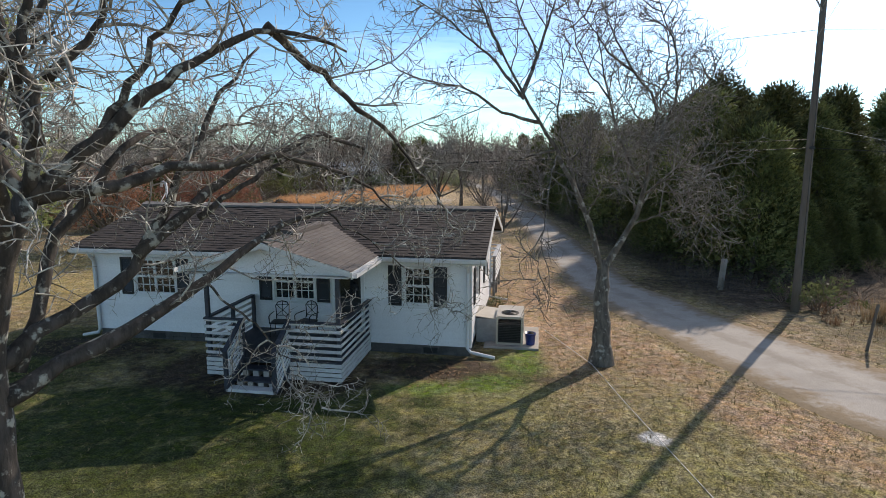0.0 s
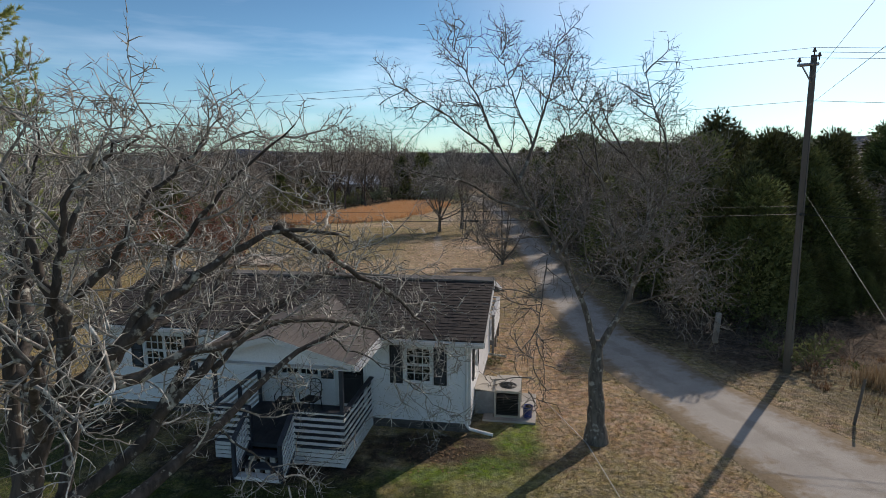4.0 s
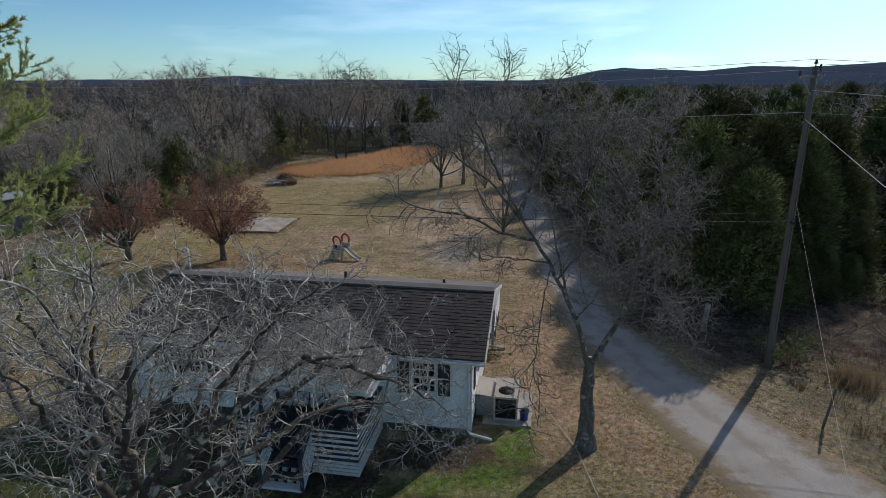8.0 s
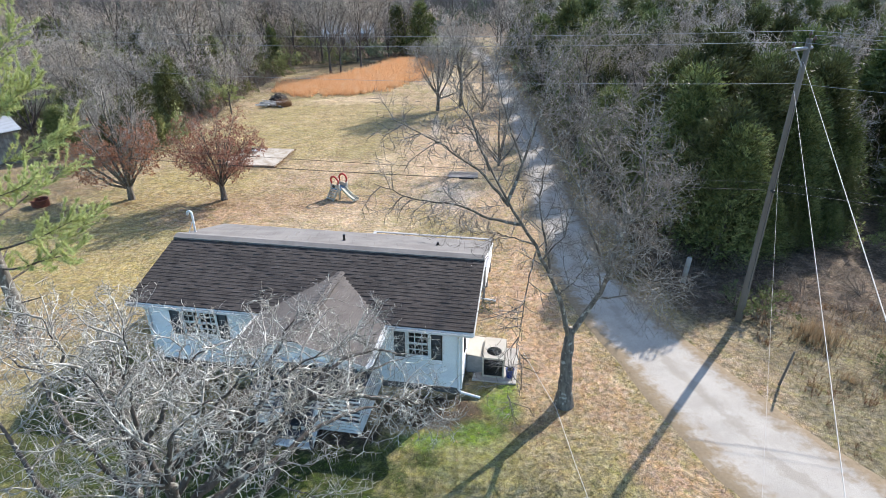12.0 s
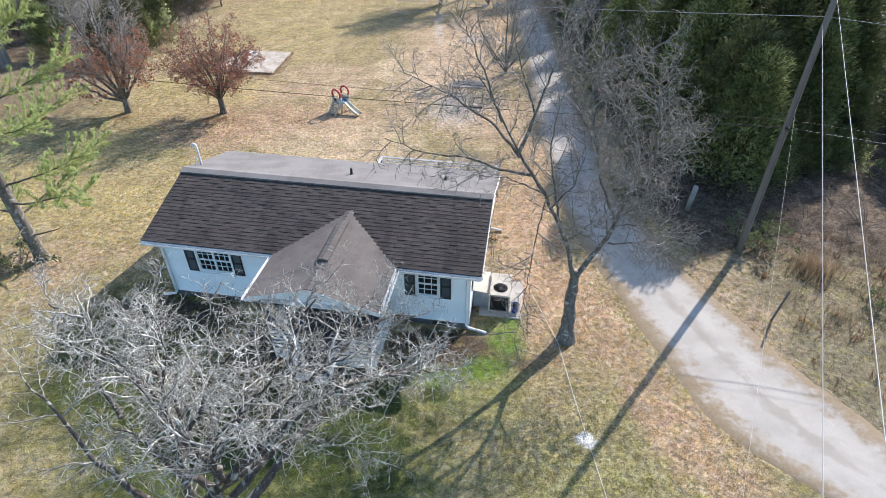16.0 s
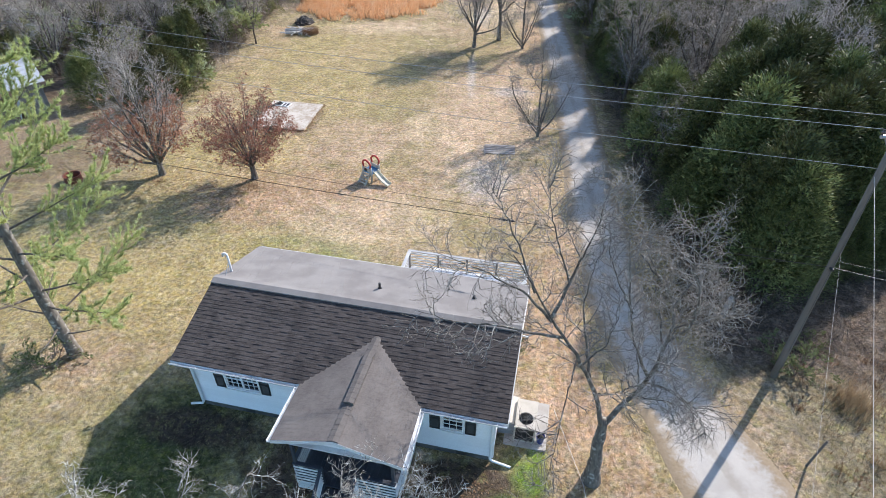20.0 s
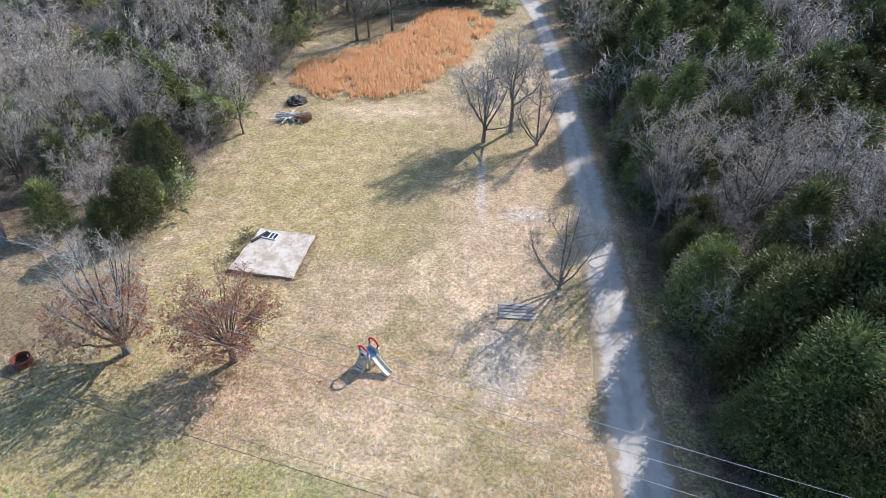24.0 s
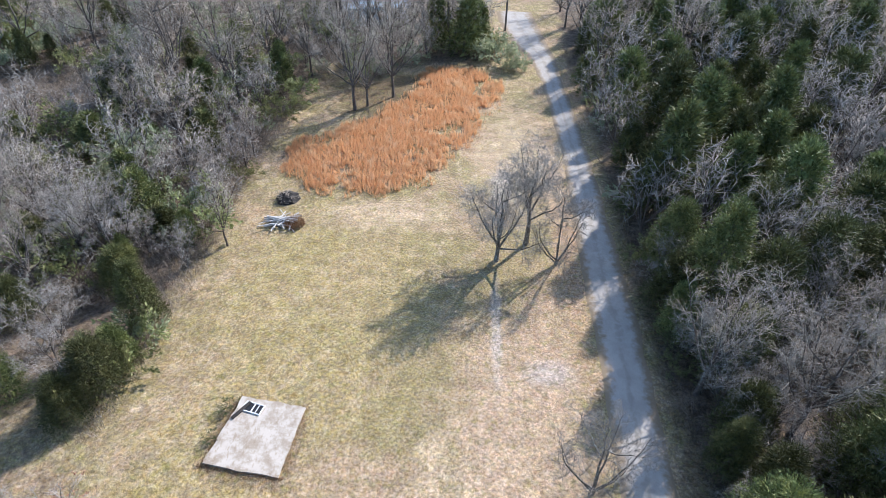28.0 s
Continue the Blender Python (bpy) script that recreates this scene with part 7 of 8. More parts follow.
    lone(44, 7.0, 1.8, 0.3, 9, ((8, 1.0, 0.016, 0.55, 0.22, 2), (6, 0.6, 0.01, 0.55, 0.2, 1)), 0.09, MAT_BARK, MAT_TWIG, "thin leafless tree at the lawn's edge", ((-22.6, 61.2, 0, 1.0, 1.0),))
    for x, y, s, t in ((-16.5, 87.0, 1.25, 0), (-15.2, 88.0, 0.9, 90), (-12.5, 90.5, 1.1, 200)):
        plant(BARE[3], x, y, t, s)


build_lawn_trees()


def build_pine():
    """The yard pine with plumes of yellow-green needles."""
    rng = random.Random(77)
    tr = thing("evergreen_tree", Matrix.Identity(4), "pine with plumes of pale yellow-green needles on the lawn", "tree")
    trunk = [Vector(p) for p in ((-17.0, 19.2, -0.2), (-17.0, 19.2, 0.5), (-17.15, 19.25, 3.0), (-17.2, 19.3, 6.0), (-17.1, 19.3, 9.0), (-17.0, 19.2, 12.0), (-16.9, 19.2, 14.0))]
    part("trunk", Geo().tube(trunk, [0.34, 0.25, 0.22, 0.18, 0.13, 0.07, 0.02], 10), MAT_BARK_PALE, tr, smooth=True)
    bg, lg, rs = Geo(), Soup(), np.random.RandomState(77)
    tufts, ways = [], []
    for k in range(40):
        q = 0.20 + 0.78 * (k + rng.random()) / 40
        m = min(int(q * 6), 5)
        p = trunk[m].lerp(trunk[m + 1], q * 6 - m)
        a = k * 2.4 + rng.uniform(-0.3, 0.3)
        dead = q < 0.36 and k % 2 == 0
        ln = (2.2 if dead else 6.3 * (1.08 - q) ** 0.6) * rng.uniform(0.75, 1.1)
        line = limb_line(rng, p, Vector((math.cos(a), math.sin(a), 0.05 + 0.55 * q)), ln, 6, 0.09, 0.045)
        bg.tube(line, [0.05, 0.042, 0.034, 0.026, 0.018, 0.01, 0.0], 5, False)
        if dead:
            continue
        for qq, pp, dd in sprout(rng, line, 24, 0, 0.45, 0.3):
            l2 = limb_line(rng, pp, dd, 1.05 * rng.uniform(0.6, 1.2), 4, 0.14, 0.10)
            bg.tube(l2, [0.011, 0.009, 0.006, 0.004, 0.0], 3, False)
            for t in (1, 2, 3, 4, 4):
                tufts.append(tuple(l2[t]))
                ways.append(tuple((l2[t] - l2[t - 1]).normalized()))
    per = 20
    c, d = np.repeat(np.array(tufts), per, 0), np.repeat(np.array(ways), per, 0)
    n = len(c)
    a = straight(d * 0.8 + units(rs, n) * 0.85 + np.array((0, 0, 0.2)))
    c = c - d * (rs.random_sample(n) * 0.2)[:, None]
    ln = rs.uniform(0.12, 0.22, n)
    w = straight(np.cross(a, units(rs, n))) * 0.019
    lg.pour(np.stack((c - w, c + w, c + a * ln[:, None]), 1).reshape(-1, 3), np.arange(3 * n).reshape(-1, 3))
    part("limbwork", bg, MAT_BARK, tr)
    part("foliage", lg, MAT_PINE, tr)


build_pine()


# ---- woods ----
def build_woods():
    rng = random.Random(9)
    placed, thicket = [], {}

    def free(x, y, d):
        return all((x - a) ** 2 + (y - b) ** 2 > d * d for a, b in placed)

    def put(kind, x, y, size, tall=1.0):
        placed.append((x, y))
        if y > 62 or x > 26 or x < -38:
            for near, far in ((CEDAR, CEDAR_FAR), (BARE, BARE_FAR)):
                if kind in near:
                    kind = far[near.index(kind)]
        turn, lean = rng.uniform(0, 360), rng.uniform(-3, 3)
        if kind in SHRUB and (y > 84 or x < -42 or x > 17):
            for nm, me in kind[1]:
                thicket.setdefault((nm, me.materials[0]), []).append((me, pose(x, y, gz(x, y), lean, 0, turn) @ Matrix.Diagonal((size, size, size * tall, 1))))
        else:
            plant(kind, x, y, turn, size, tall, lean)

    def tallest(x, y, h):
        """The height up to h whose shade stays off the open scrub by the pole."""
        while h > 1.2 and y - 1.186 * h < np.interp(x - 0.985 * h, (7.5, 10.0, 11.0, 14.0, 17.5), (17.0, 18.8, 20.0, 22.0, 23.6)):
            h -= 0.3
        return h

    # east wood: cedars with some bare trees, from the drive's far side
    for _ in range(4200):
        y = 22.5 + 105 * rng.random() ** 1.15
        x = rng.uniform(10.6, 20 + 0.62 * y)
        if x < 11.3 + 1.0 * noise.noise((y * 0.2, 0, 0)) + 1.5 * smooth01(26, 22, y):
            continue
        d = (2.2 if x > 14 else 1.8) + 0.012 * y + 0.02 * (x - 11)
        if free(x, y, d):
            most = tallest(x, y, 10.5) / 9.2
            if x < 14.2 and y < 29:
                if rng.random() < 0.35:
                    put(SHRUB[2], x, y, rng.uniform(0.25, 0.5))
            elif most < 0.42:
                put(rng.choice((SHRUB[0], CEDAR[3], SHRUB[2])), x, y, rng.uniform(0.3, 0.6))
            elif rng.random() < (0.93 if y < 36 and x < 16 else 0.74 if y < 48 and x < 32 else 0.66):
                put(rng.choice(CEDAR), x, y, min(most, rng.uniform(0.7, 1.12) * (0.68 if x < 14 else 1)))
            elif x > 15 or y > 45:
                put(rng.choice((BARE[0], BARE[2], BARE[2], BARE[4], BARE[4])), x, y, min(most, rng.uniform(0.85, 1.12)))
    for _ in range(130):
        y = rng.uniform(24, 110)
        x = 10.3 + rng.uniform(0, 1.8)
        if free(x, y, 1.5):
            put(rng.choice((SHRUB[0], SHRUB[2], SHRUB[2], SHRUB[1])), x, y, rng.uniform(0.5, 0.9))
    # the dense edge that shades the drive
    for _ in range(260):
        x, y = rng.uniform(12.9, 22), rng.uniform(25, 35)
        h = tallest(x, y, 9.0)
        if h > 2.4 and free(x, y, 1.45):
            put(rng.choice(CEDAR[:3]), x, y, h / 9.2 * rng.uniform(0.9, 1.0))
    # thin grey trees along the drive's far side
    for _ in range(60):
        y = rng.uniform(29, 58)
        x = rng.uniform(11.2, 15.5)
        if free(x, y, 1.1):
            put(rng.choice((BARE[2], BARE[4], BARE[4])), x, y, min(tallest(x, y, 6.0) / 9.2, rng.uniform(0.42, 0.68)))
    # west wood: bare trees over shrubs, some cedars
    for _ in range(6000):
        y = 45 + 100 * rng.random() ** 1.2
        x = rng.uniform(-30 - 0.62 * y, -24.6)
        edge = -24.6 + 1.2 * noise.noise((y * 0.15, 3, 0))
        if x > edge or (-47 < x < -25 and y < 50 + 0.4 * (x + 47)) or (x < -46 and 78 < y < 96 and x > -75):
            continue
        d = 1.55 + 0.017 * (y - 30)
        if free(x, y, d):
            r = rng.random()
            if r < 0.38:
                put(rng.choice((BARE[0], BARE[2], BARE[2], BARE[3], BARE[4], BARE[4])), x, y, rng.uniform(0.6, 0.95) * (0.75 if x > -29 else 1))
            elif r < 0.58:
                put(rng.choice(CEDAR), x, y, rng.uniform(0.35, 0.7))
            else:
                put(rng.choice(SHRUB), x, y, rng.uniform(1.0, 1.8))
    low = []
    for _ in range(1600):
        y = 44 + 34 * rng.random() ** 1.2
        x = rng.uniform(-50, -24.4 + noise.noise((y * 0.15, 3, 0)))
        if -47 < x < -25 and y < 48 + 0.4 * (x + 47) or len(low) > 80:
            continue
        if all((x - a) ** 2 + (y - b) ** 2 > 2.6 for a, b in low):
            low.append((x, y))
            plant(SHRUB[rng.choice((2, 2, 2, 0, 1))], x, y, rng.uniform(0, 360), rng.uniform(0.5, 1.0), rng.uniform(0.6, 1.0))
    for _ in range(90):
        y = rng.uniform(47, 84)
        x = -24.2 - rng.uniform(0, 2.0)
        if free(x, y, 1.3):
            put(rng.choice(SHRUB), x, y, rng.uniform(0.7, 1.2))
    for x, y, s in ((-36.7, 58.5, 0.75), (-28.5, 55.4, 0.70), (-33.9, 51.8, 0.70), (-25.0, 48.4, 0.60), (-25.8, 44.0, 0.65), (-37.2, 64.5, 0.70), (-30.7, 45.5, 0.70)):
        put(CEDAR[3], x, y, s * 0.8, 1.0)
    # north wood, behind the orange grass
    for _ in range(900):
        y = rng.uniform(92, 150)
        x = rng.uniform(-30, 1)
        if y < 103 and x > -11 - (103 - y) * 0.5 or (x > -10 and y > 109) or y < 94 + 0.0 * x:
            continue
        if free(x, y, 3.3):
            r = rng.random()
            put(rng.choice(BARE) if r < 0.65 else rng.choice(CEDAR) if r < 0.72 else rng.choice(SHRUB), x, y, rng.uniform(0.75, 1.1))
    for _ in range(170):
        y = rng.uniform(95, 122)
        x = rng.uniform(-32, -1)
        if y < 103 and x > -11 - (103 - y) * 0.5 or not free(x, y, 1.7):
            continue
        put(SHRUB[rng.choice((0, 1, 2, 2, 2))], x, y, rng.uniform(0.8, 1.5), rng.uniform(0.7, 1.0))
    for x, y, s in ((-37, 88, 1.3), (-33, 91, 1.2), (-41, 95, 1.25), (-46, 99, 1.2), (-28, 94, 1.1), (-24, 97, 1.0), (-20, 99, 1.25), (-17, 103, 1.3), (-14, 98, 1.2), (-12, 108, 1.2), (-55, 102, 1.2), (-62, 98, 1.2), (-70, 104, 1.3), (-50, 108, 1.3), (-30, 104, 1.2), (-78, 100, 1.2)):
        put(BARE[rng.choice((1, 3, 3))], x, y, s)
    for x, y, s in ((-4.4, 105, 0.92), (-7.5, 106, 0.85), (-2.6, 107, 0.7)):
        put(CEDAR[0], x, y, s, 1.05)
    for x, y, s in ((0.2, 103.5, 1.7), (1.9, 100.5, 1.2), (2.8, 99.5, 0.9), (-0.8, 105, 1.6)):
        put(SHRUB[1], x, y, s)
    # beyond the shed and the back of the far yard
    for x, y, s in ((-38, 52, 0.9), (-44, 55, 1.0), (-50, 50, 1.0), (-41, 36, 0.9), (-47, 40, 1.0), (-52, 34, 1.0), (-43, 28, 0.8), (-30, 50, 0.7), (-28, 47, 0.6)):
        put(rng.choice(BARE), x, y, s)
    # the thickets deep in the woods
    for (nm, mat), lots in thicket.items():
        soup = Soup()
        for me, m in lots:
            me.calc_loop_triangles()
            v, f = np.empty(3 * len(me.vertices), np.float32), np.empty(3 * len(me.loop_triangles), np.int32)
            me.vertices.foreach_get("co", v)
            me.loop_triangles.foreach_get("vertices", f)
            m = np.array(m)
            soup.pour(v.reshape(-1, 3) @ m[:3, :3].T + m[:3, 3], f.reshape(-1, 3))
        solo("thicket", soup, mat, "leafless brown thicket deep in the woods" if nm == "brushwood" else "olive leafy thicket deep in the woods", "brush", kind="stuff")


build_woods()


def build_far_woods():
    """Woodland out to the hills: small spiky crowns, thinning with distance."""
    rs = np.random.RandomState(21)
    for name, mat, cedar, label, count, per in (("far_bare_woods", MAT_FARWOOD, False, "brown leafless woodland reaching to the hills", 6500, 44), ("far_cedar_woods", MAT_HAZYCEDAR, True, "green cedar woodland reaching to the hills, greyed with painted haze", 2600, 60)):
        y = 100 + 900 * rs.random_sample(count * 14) ** 1.6
        x = rs.uniform(-0.95, 0.95, len(y)) * (y + 40)
        keep = ((x > 9 + 0.05 * y) == cedar) | (rs.random_sample(len(y)) < 0.16)
        keep &= ~((y < 150) & (-30 - 0.62 * y < x) & (x < 20 + 0.62 * y))
        x, y = x[keep][:count], y[keep][:count]
        h = rs.uniform(7, 11.5, len(x)) * (0.85 if cedar else 1.0)
        w = rs.uniform(2.2, 3.8, len(x)) * (1 + y / 900)
        i = np.repeat(np.arange(len(x)), per)
        n = len(i)
        a, u, q = rs.uniform(0, 6.283, n), rs.random_sample(n) ** 0.6, rs.random_sample(n)
        out = np.stack((np.cos(a), np.sin(a), np.zeros(n)), 1)
        top = h[i] * (1 - 0.45 * u ** 2) if not cedar else h[i] * (1 - u ** 1.3)
        p = np.stack((x[i], y[i], np.zeros(n)), 1) + out * (w[i] * u * (0.75 if not cedar else 1.0))[:, None]
        p[:, 2] = top * (0.45 + 0.5 * q if not cedar else 0.35 + 0.6 * q)
        d = straight(out * (0.25 + 0.4 * u)[:, None] + np.array((0, 0, 0.8)) + units(rs, n) * 0.35)
        s = (rs.uniform(1.2, 2.6, n) if not cedar else rs.uniform(0.8, 1.5, n)) * (1 + y[i] / 1500)
        t = straight(np.cross(d, units(rs, n))) * ((0.03 + 0.00035 * y[i]) if not cedar else s * 0.3)[:, None]
        v = np.stack((p - t, p + t, p + d * s[:, None]), 1).reshape(-1, 3)
        solo(name, Soup().pour(v, np.arange(3 * n).reshape(-1, 3)), mat, label, "woods", kind="stuff")


build_far_woods()


# ---- grasses and litter ----
def build_grasses():
    rng = random.Random(3)

    def inside(poly, x, y):
        hit = False
        for (x0, y0), (x1, y1) in zip(poly, poly[1:] + poly[:1]):
            if (y0 > y) != (y1 > y) and x < (x1 - x0) * (y - y0) / (y1 - y0) + x0:
                hit = not hit
        return hit
    field = [(-21.8, 77.8), (-20.5, 73), (-16.5, 69.3), (-10.1, 68.8), (-5.6, 75), (-3.1, 81.1), (0.4, 91.5), (0.5, 94), (-2.0, 99.8), (-8.7, 99.4), (-10.5, 90.0), (-14.6, 84.3)]
    g = Geo()
    for _ in range(30000):
        x, y = rng.uniform(-22, 1), rng.uniform(68.5, 100)
        if not inside(field, x + 1.6 * noise.noise((x * 0.5, y * 0.5, 8.0)) + rng.gauss(0, 0.5), y + 1.8 * noise.noise((x * 0.4, y * 0.4, 2.0)) + rng.gauss(0, 0.6)) or noise.noise((x * 0.3, y * 0.3, 1.0)) + 0.7 * noise.noise((x * 1.1, y * 1.1, 4.0)) < rng.uniform(-0.65, 0.0):
            continue
        z, h = gz(x, y), rng.uniform(0.3, 0.95)
        for _ in range(8):
            a = rng.uniform(0, 6.28)
            e = Vector((x + 0.35 * math.cos(a) * rng.random(), y + 0.35 * math.sin(a) * rng.random(), z + h * rng.uniform(0.7, 1)))
            b = Vector((x + rng.gauss(0, 0.06), y + rng.gauss(0, 0.06), z - 0.02))
            w = Vector((math.sin(a), -math.cos(a), 0)) * rng.uniform(0.010, 0.022)
            g.add([b - w, b + w, e], [(0, 1, 2)])
    solo("tall_grass", g, MAT_SEDGE, "field of tall orange broomsedge grass", "grass", kind="stuff")
    # scrub by the pole, tufts over the lawn, litter
    g = Geo()
    spots = [(-17.7, 64.2, 0.85, 260, 1.0), (-26, 44, 2.0, 120, 0.5)] + [(rng.uniform(12.5, 24), rng.uniform(12, 21), rng.uniform(0.2, 0.6), 12, rng.choice((0.08, 0.1, 0.14, 0.2, 0.4))) for _ in range(170)]
    spots += [(-17.0 + 0.44 * q, 41.5 - 0.06 * q, 0.3, 14, 0.32) for q in range(11)] + [(-17.05 + 0.08 * q, 41.6 + 0.45 * q, 0.3, 12, 0.35) for q in range(11)] + [(-12.5 + 0.04 * q, 41.0 + 0.46 * q, 0.2, 8, 0.2) for q in range(11)]
    for cx, cy, r, n, h in spots:
        for _ in range(n):
            a, q = rng.uniform(0, 6.28), math.sqrt(rng.random()) * r
            x, y = cx + q * math.cos(a), cy + q * math.sin(a)
            z = gz(x, y)
            for _ in range(6):
                b = rng.uniform(0, 6.28)
                e = Vector((x + 0.2 * math.cos(b) * rng.random(), y + 0.2 * math.sin(b) * rng.random(), z + h * rng.uniform(0.4, 1)))
                w = Vector((math.sin(b), -math.cos(b), 0)) * 0.006
                g.add([Vector((x, y, z)) - w, Vector((x, y, z)) + w, e], [(0, 1, 2)])
    solo("scrub_grass", g, MAT_OAKLEAF, "dry brown scrub grass and weeds", "grass", kind="stuff")
    g = Geo()
    for cx, cy, r, n, h in ((14.9, 18.4, 0.9, 260, 0.8), (14.5, 15.8, 0.5, 60, 0.4), (16.4, 17.6, 1.0, 50, 0.35), (17.5, 19.6, 1.5, 60, 0.45), (13.6, 17.0, 0.5, 30, 0.3), (18.5, 15.6, 1.2, 40, 0.25)):
        for _ in range(n):
            x, y = cx + rng.gauss(0, 0.5) * r, cy + rng.gauss(0, 0.5) * r
            z = gz(x, y)
            for _ in range(4):
                b = rng.uniform(0, 6.28)
                e = Vector((x + 0.3 * math.cos(b) * rng.random(), y + 0.3 * math.sin(b) * rng.random(), z + h * rng.uniform(0.5, 1)))
                w = Vector((math.sin(b), -math.cos(b), 0)) * 0.008
                g.add([Vector((x, y, z)) - w, Vector((x, y, z)) + w, e], [(0, 1, 2)])
    solo("dry_tall_grass", g, MAT_DRYGRASS, "clumps of tall tan dry grass by the utility pole", "grass", kind="stuff")
    g, dim = Geo(), Geo()
    for _ in range(30000):
        west = rng.random() < 0.8
        if west:
            y = 43 + 52 * rng.random() ** 1.3
            x = rng.uniform(-60, -23.6 + noise.noise((y * 0.15, 3, 0)))
            if -47 < x < -25 and y < 47 + 0.4 * (x + 47):
                continue
        else:
            y = rng.uniform(22, 75)
            x = rng.uniform(10.2, 17)
        z, h = gz(x, y), rng.uniform(0.3, 1.3) * (1 if west else 0.6)
        b = rng.uniform(0, 6.28)
        e = Vector((x + 0.5 * h * math.cos(b), y + 0.5 * h * math.sin(b), z + h))
        w = Vector((math.sin(b), -math.cos(b), 0)) * 0.012
        f = e + Vector((rng.gauss(0, 0.25), rng.gauss(0, 0.25), 0.1))
        m = Vector((x, y, z)).lerp(e, 0.5)
        (g if west else dim).add([Vector((x, y, z)) - w, Vector((x, y, z)) + w, e, m - w * 0.6, m + w * 0.6, f], [(0, 1, 2), (3, 4, 5)])
    solo("undergrowth", g, MAT_TWIG, "dry leafless undergrowth on the woodland floor", "brush", kind="stuff")
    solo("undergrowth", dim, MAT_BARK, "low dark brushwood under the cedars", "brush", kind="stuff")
    g = Geo()
    for _ in range(52000):
        y = 6 + 66 * rng.random() ** 1.3
        x = rng.uniform(-16 - 0.35 * y, 9 + 0.1 * y) if y > 18 else rng.uniform(-14, 17)
        if np.interp(y, ROAD_Y, ROAD_L) + 0.3 < x < np.interp(y, ROAD_Y, ROAD_R) - 0.3:
            continue
        u = -(0.9866 * (x - OX) - 0.163 * (y - OY))
        v = 0.163 * (x - OX) + 0.9866 * (y - OY)
        if -1.9 < u < 11.8 and -0.4 < v < 6.6 or 2.7 < u < 6.4 and -3.3 < v < 0 or -0.3 < u < 5.6 and 6 < v < 9.4:
            continue
        if -9 < x < 1.5 and 8 < y < 15 and rng.random() < 0.85:
            continue
        if -17.2 < x < -12 and 40.9 < y < 46.2:
            continue
        z = gz(x, y)
        h = rng.uniform(0.02, 0.07)
        for _ in range(3):
            b = rng.uniform(0, 6.28)
            e = Vector((x + 0.07 * math.cos(b), y + 0.07 * math.sin(b), z + h))
            w = Vector((math.sin(b), -math.cos(b), 0)) * 0.009
            p = Vector((x + rng.gauss(0, 0.03), y + rng.gauss(0, 0.03), z - 0.005))
            g.add([p - w, p + w, e], [(0, 1, 2)])
    solo("lawn_tufts", g, MAT_GRASS, "short uneven tufts of winter grass", "grass", kind="stuff")
    g = Geo()
    for cx, cy, r, n in ((-14, 33.2, 5.5, 1900), (-20, 33.5, 5, 1000), (-9, 33, 4, 500), (4, 14, 4, 250), (-17, 19, 3, 250), (0, 14, 2, 150)):
        for _ in range(n):
            a, q = rng.uniform(0, 6.28), abs(rng.gauss(0, 0.5)) * r
            x, y = cx + q * math.cos(a), cy + q * math.sin(a)
            p = Vector((x, y, gz(x, y) + 0.02))
            d = unit(rng) * 0.05
            d.z = abs(d.z) * 0.4
            w = Vector((-d.y, d.x, 0.01)) * 0.6
            g.add([p - d, p + w, p + d, p - w], [(0, 1, 2), (0, 2, 3)])
    solo("leaf_litter", g, MAT_OAKLEAF, "scattered fallen brown leaves", "leaves", kind="stuff")


build_grasses()


def build_small_shrubs():
    tg, lg = shrub_mesh(61, 1.0, 0.9, 10, 30, 0.12)
    k = tree_kind("shrub", (("brushwood", tg), ("foliage", lg)), (MAT_TWIG_BROWN, MAT_SHRUB_DEEP), "small olive shrub by the utility pole", "shrub", "small shrubs")
    plant(k, 13.5, 20.0, 0, 1.15)
    plant(k, 14.6, 21.4, 40, 0.8)
    bare = SHRUB[2]
    for x, y, t, z in ((15.8, 21.2, 0, 0.5), (16.8, 22.6, 80, 0.65), (17.6, 20.6, 160, 0.55), (19.0, 21.8, 30, 0.7), (14.9, 22.6, 210, 0.5), (18.6, 18.4, 120, 0.45), (20.5, 19.6, 300, 0.6)):
        plant(("shrub", bare[1], "leafless brown thicket shrub by the utility pole", "shrub", "small shrubs"), x, y, t, z, 0.8)
    plant(k, 12.9, 21.0, 90, 0.9)
    plant(k, 16.4, 16.4, 50, 0.7)
    k2 = ("shrub", k[1], "low green leafy plant on the lawn", "shrub", "small shrubs")
    plant(k2, 1.95, 20.6, 30, 0.55, 0.6)
    plant(k2, -17.8, 18.7, 30, 1.3, 0.8)
    plant(k2, -16.9, 45.3, 70, 0.7, 1.0)
    plant(k2, -17.1, 43.2, 70, 0.6, 1.0)


build_small_shrubs()


def build_pallet():
    """A weathered pallet lying in the grass by the drive."""
    p = thing("pallet", pose(1.55, 39.0, -0.055, 0, 0, -2), "weathered pale wooden pallet lying in the grass", "pallet")
    for k in range(3):
        part("runner", Geo().box(-1.0 + 0.95 * k, -0.93 + 0.95 * k, -0.65, 0.65, 0.0, 0.07), MAT_OLDWOOD, p)
    for k in range(5):
        part("plank", Geo().box(-1.05, 1.05, -0.65 + 0.27 * k, -0.43 + 0.27 * k, 0.07, 0.092), MAT_OLDWOOD, p)


build_pallet()


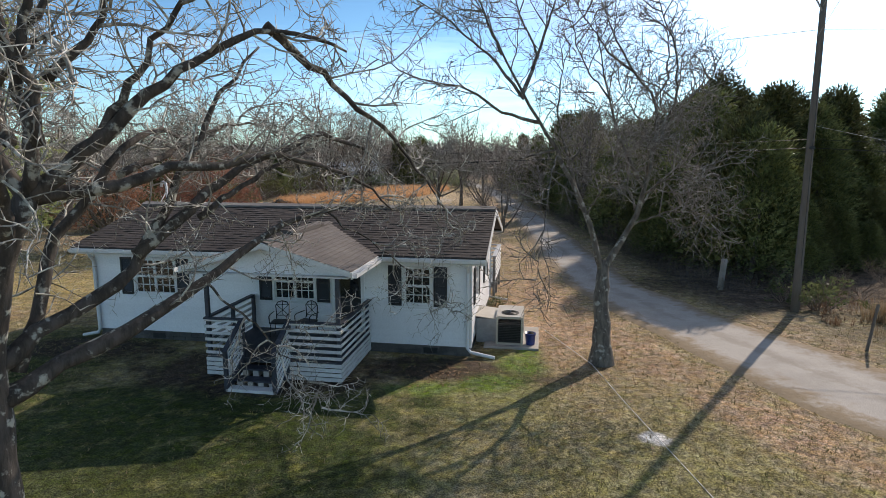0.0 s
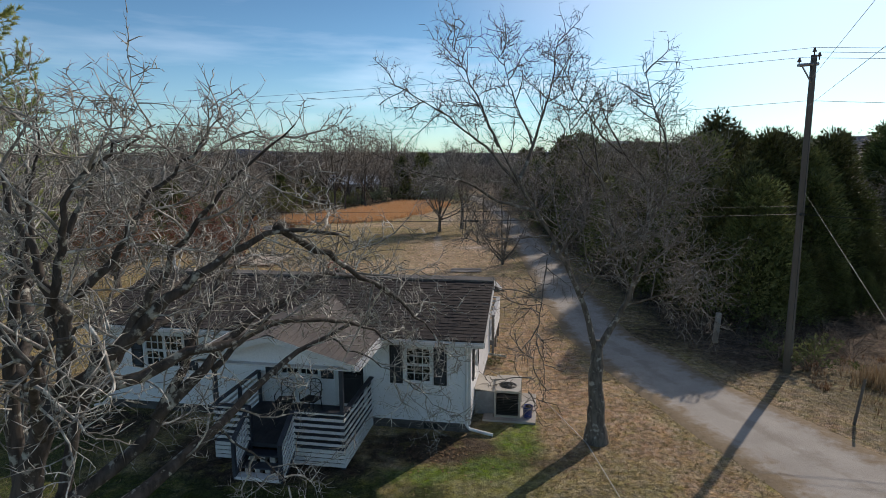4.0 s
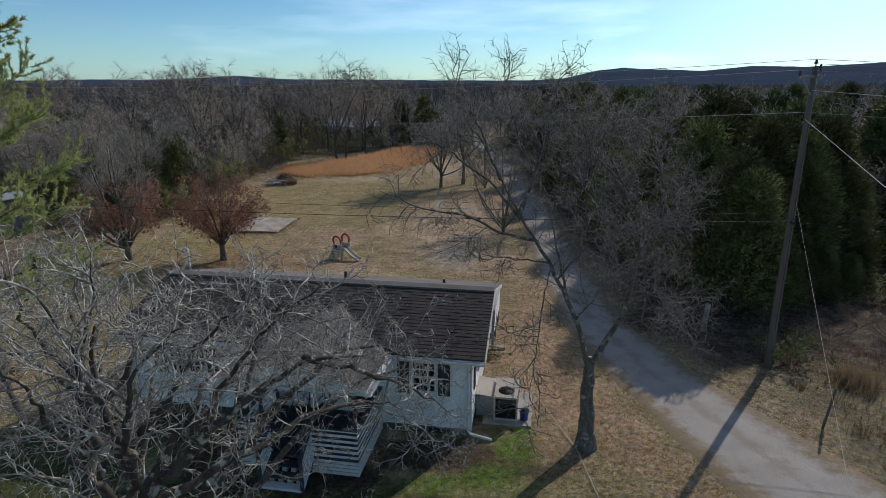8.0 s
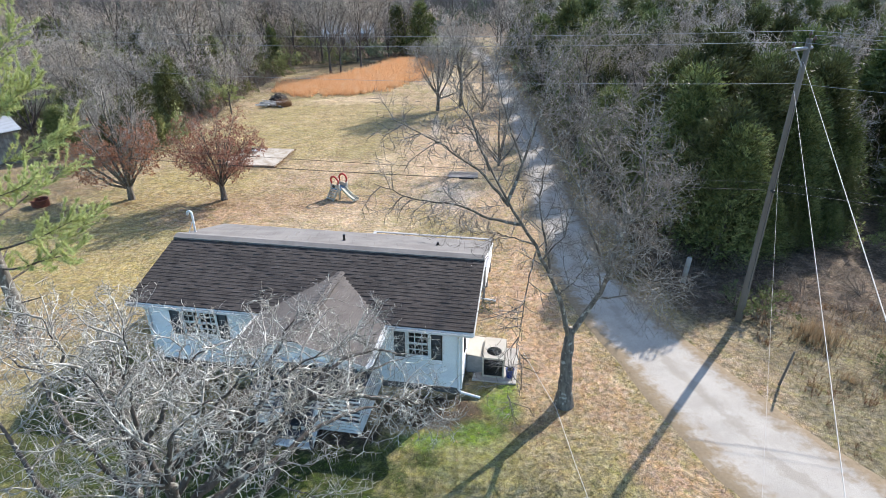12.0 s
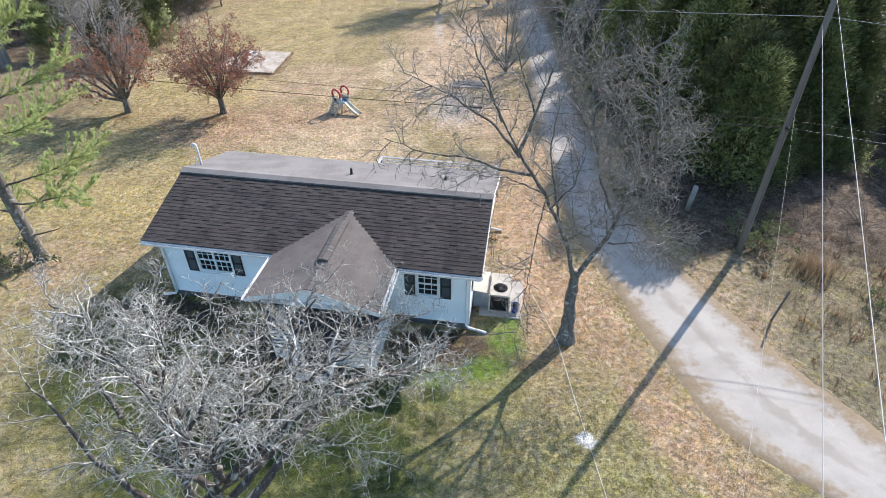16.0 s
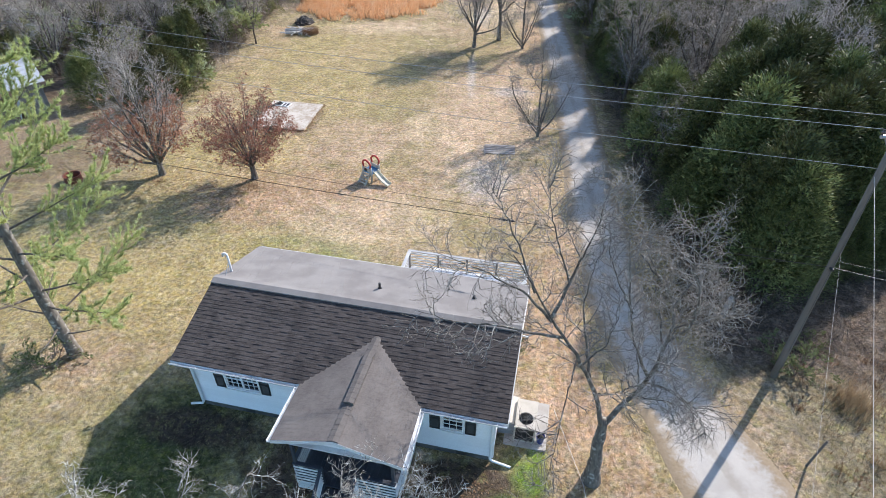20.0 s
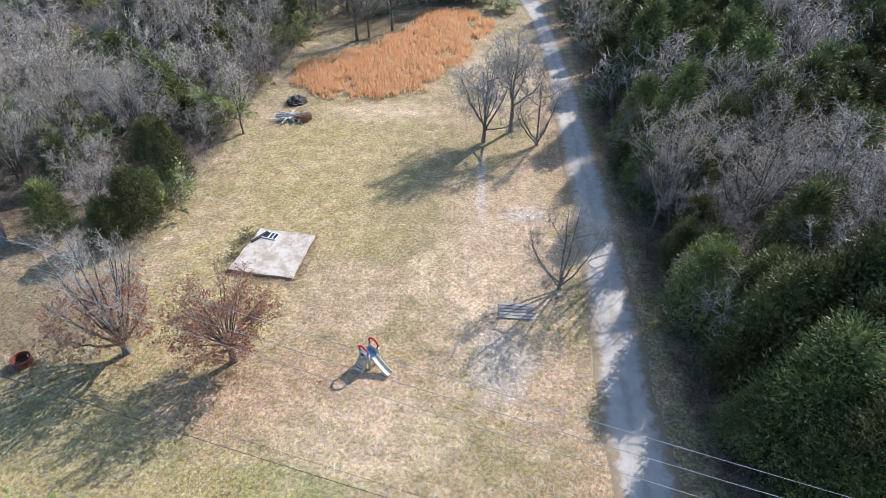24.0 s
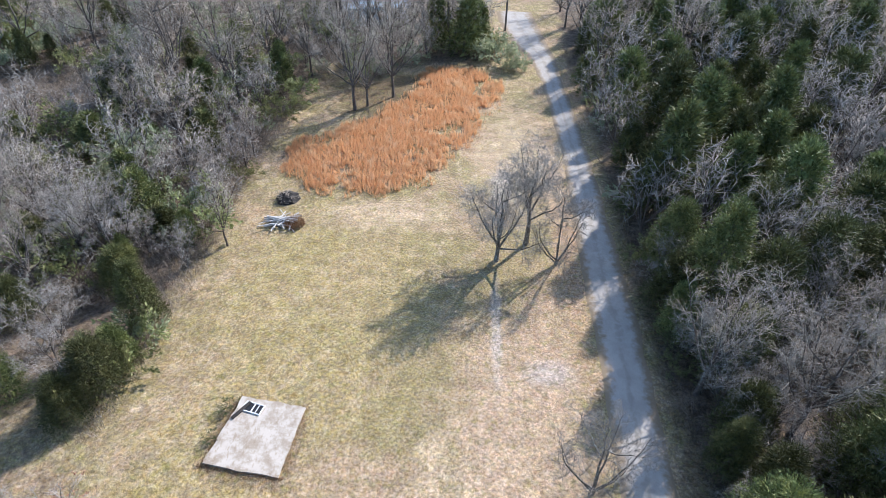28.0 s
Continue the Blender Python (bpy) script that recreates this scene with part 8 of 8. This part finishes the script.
def build_fire_ring():
    """A rusty steel ring standing on the grass."""
    ring = thing("fire_ring", pose(-25.3, 33.3, gz(-25.3, 33.3)), "rusty red-brown steel fire ring on the lawn", "fire ring")
    seg, g = 28, Geo()
    prof = [(0.50, -0.04), (0.50, 0.40), (0.53, 0.42), (0.53, 0.45), (0.48, 0.45), (0.47, 0.40), (0.46, 0.02)]
    v = [(r * math.cos(2 * math.pi * i / seg), r * math.sin(2 * math.pi * i / seg), z) for r, z in prof for i in range(seg)]
    f = [(k * seg + i, k * seg + (i + 1) % seg, (k + 1) * seg + (i + 1) % seg, (k + 1) * seg + i) for k in range(len(prof) - 1) for i in range(seg)]
    part("shell", g.add(v, f), MAT_RUST, ring, smooth=True)
    ash = Geo().tube([(0, 0, 0.0), (0, 0, 0.07), (0, 0, 0.12)], [0.465, 0.44, 0.1], 20)
    part("ash_bed", ash, MAT_BRUSH, ring, "black ash bed")


MAT_RUST = plain("rusty_steel", (0.21, 0.065, 0.04), (0.11, 0.042, 0.03), 5, 40, 0.8, metal=0.2, bump=0.4)
build_fire_ring()


def build_far_house():
    """A house with a pale blue metal roof, half hidden by the north wood."""
    hs = thing("house", pose(-19.0, 121.0, -0.3, 0, 0, 12), "distant white house with a pale blue metal roof", "house")
    w, d, h, r = 5.0, 3.6, 2.9, 4.6
    part("wall", Geo().prism([(-w, 0), (w, 0), (w, h), (-w, h)], -d, d), MAT_WHITE, hs)
    for sy in (-1, 1):
        v = [(-w - 0.3, sy * (d + 0.4), h - 0.1), (w + 0.3, sy * (d + 0.4), h - 0.1), (w + 0.3, 0, r), (-w - 0.3, 0, r)]
        part("roof", Geo().add(v + [(x, y, z - 0.12) for x, y, z in v], [(0, 1, 2, 3), (7, 6, 5, 4), (0, 4, 5, 1), (1, 5, 6, 2), (3, 7, 4, 0), (2, 6, 7, 3)]), MAT_BLUETIN, hs, "pale blue metal roof slope")
    for x in (-3.2, 0.6, 3.0):
        wn_ = part("window", Geo().box(x - 0.5, x + 0.5, -d - 0.04, -d + 0.02, 1.1, 2.3), MAT_TRIM, hs)
        part("pane", Geo().box(x - 0.42, x + 0.42, -d - 0.06, -d - 0.045, 1.18, 2.22), MAT_GLASS, wn_)
    part("door", Geo().box(-1.7, -0.8, -d - 0.05, -d + 0.02, 0.2, 2.2), MAT_SHUTTER, hs)


MAT_BLUETIN = plain("pale_blue_metal", (0.50, 0.60, 0.70), (0.42, 0.52, 0.62), 1.2, 20, 0.45, metal=0.1, bump=0.1)
build_far_house()

# ---- shingles of the front slope ----
for me, roof_part, m in SHINGLES:
    ob = new("shingle", me)
    ob.parent, ob.matrix_basis = roof_part, m
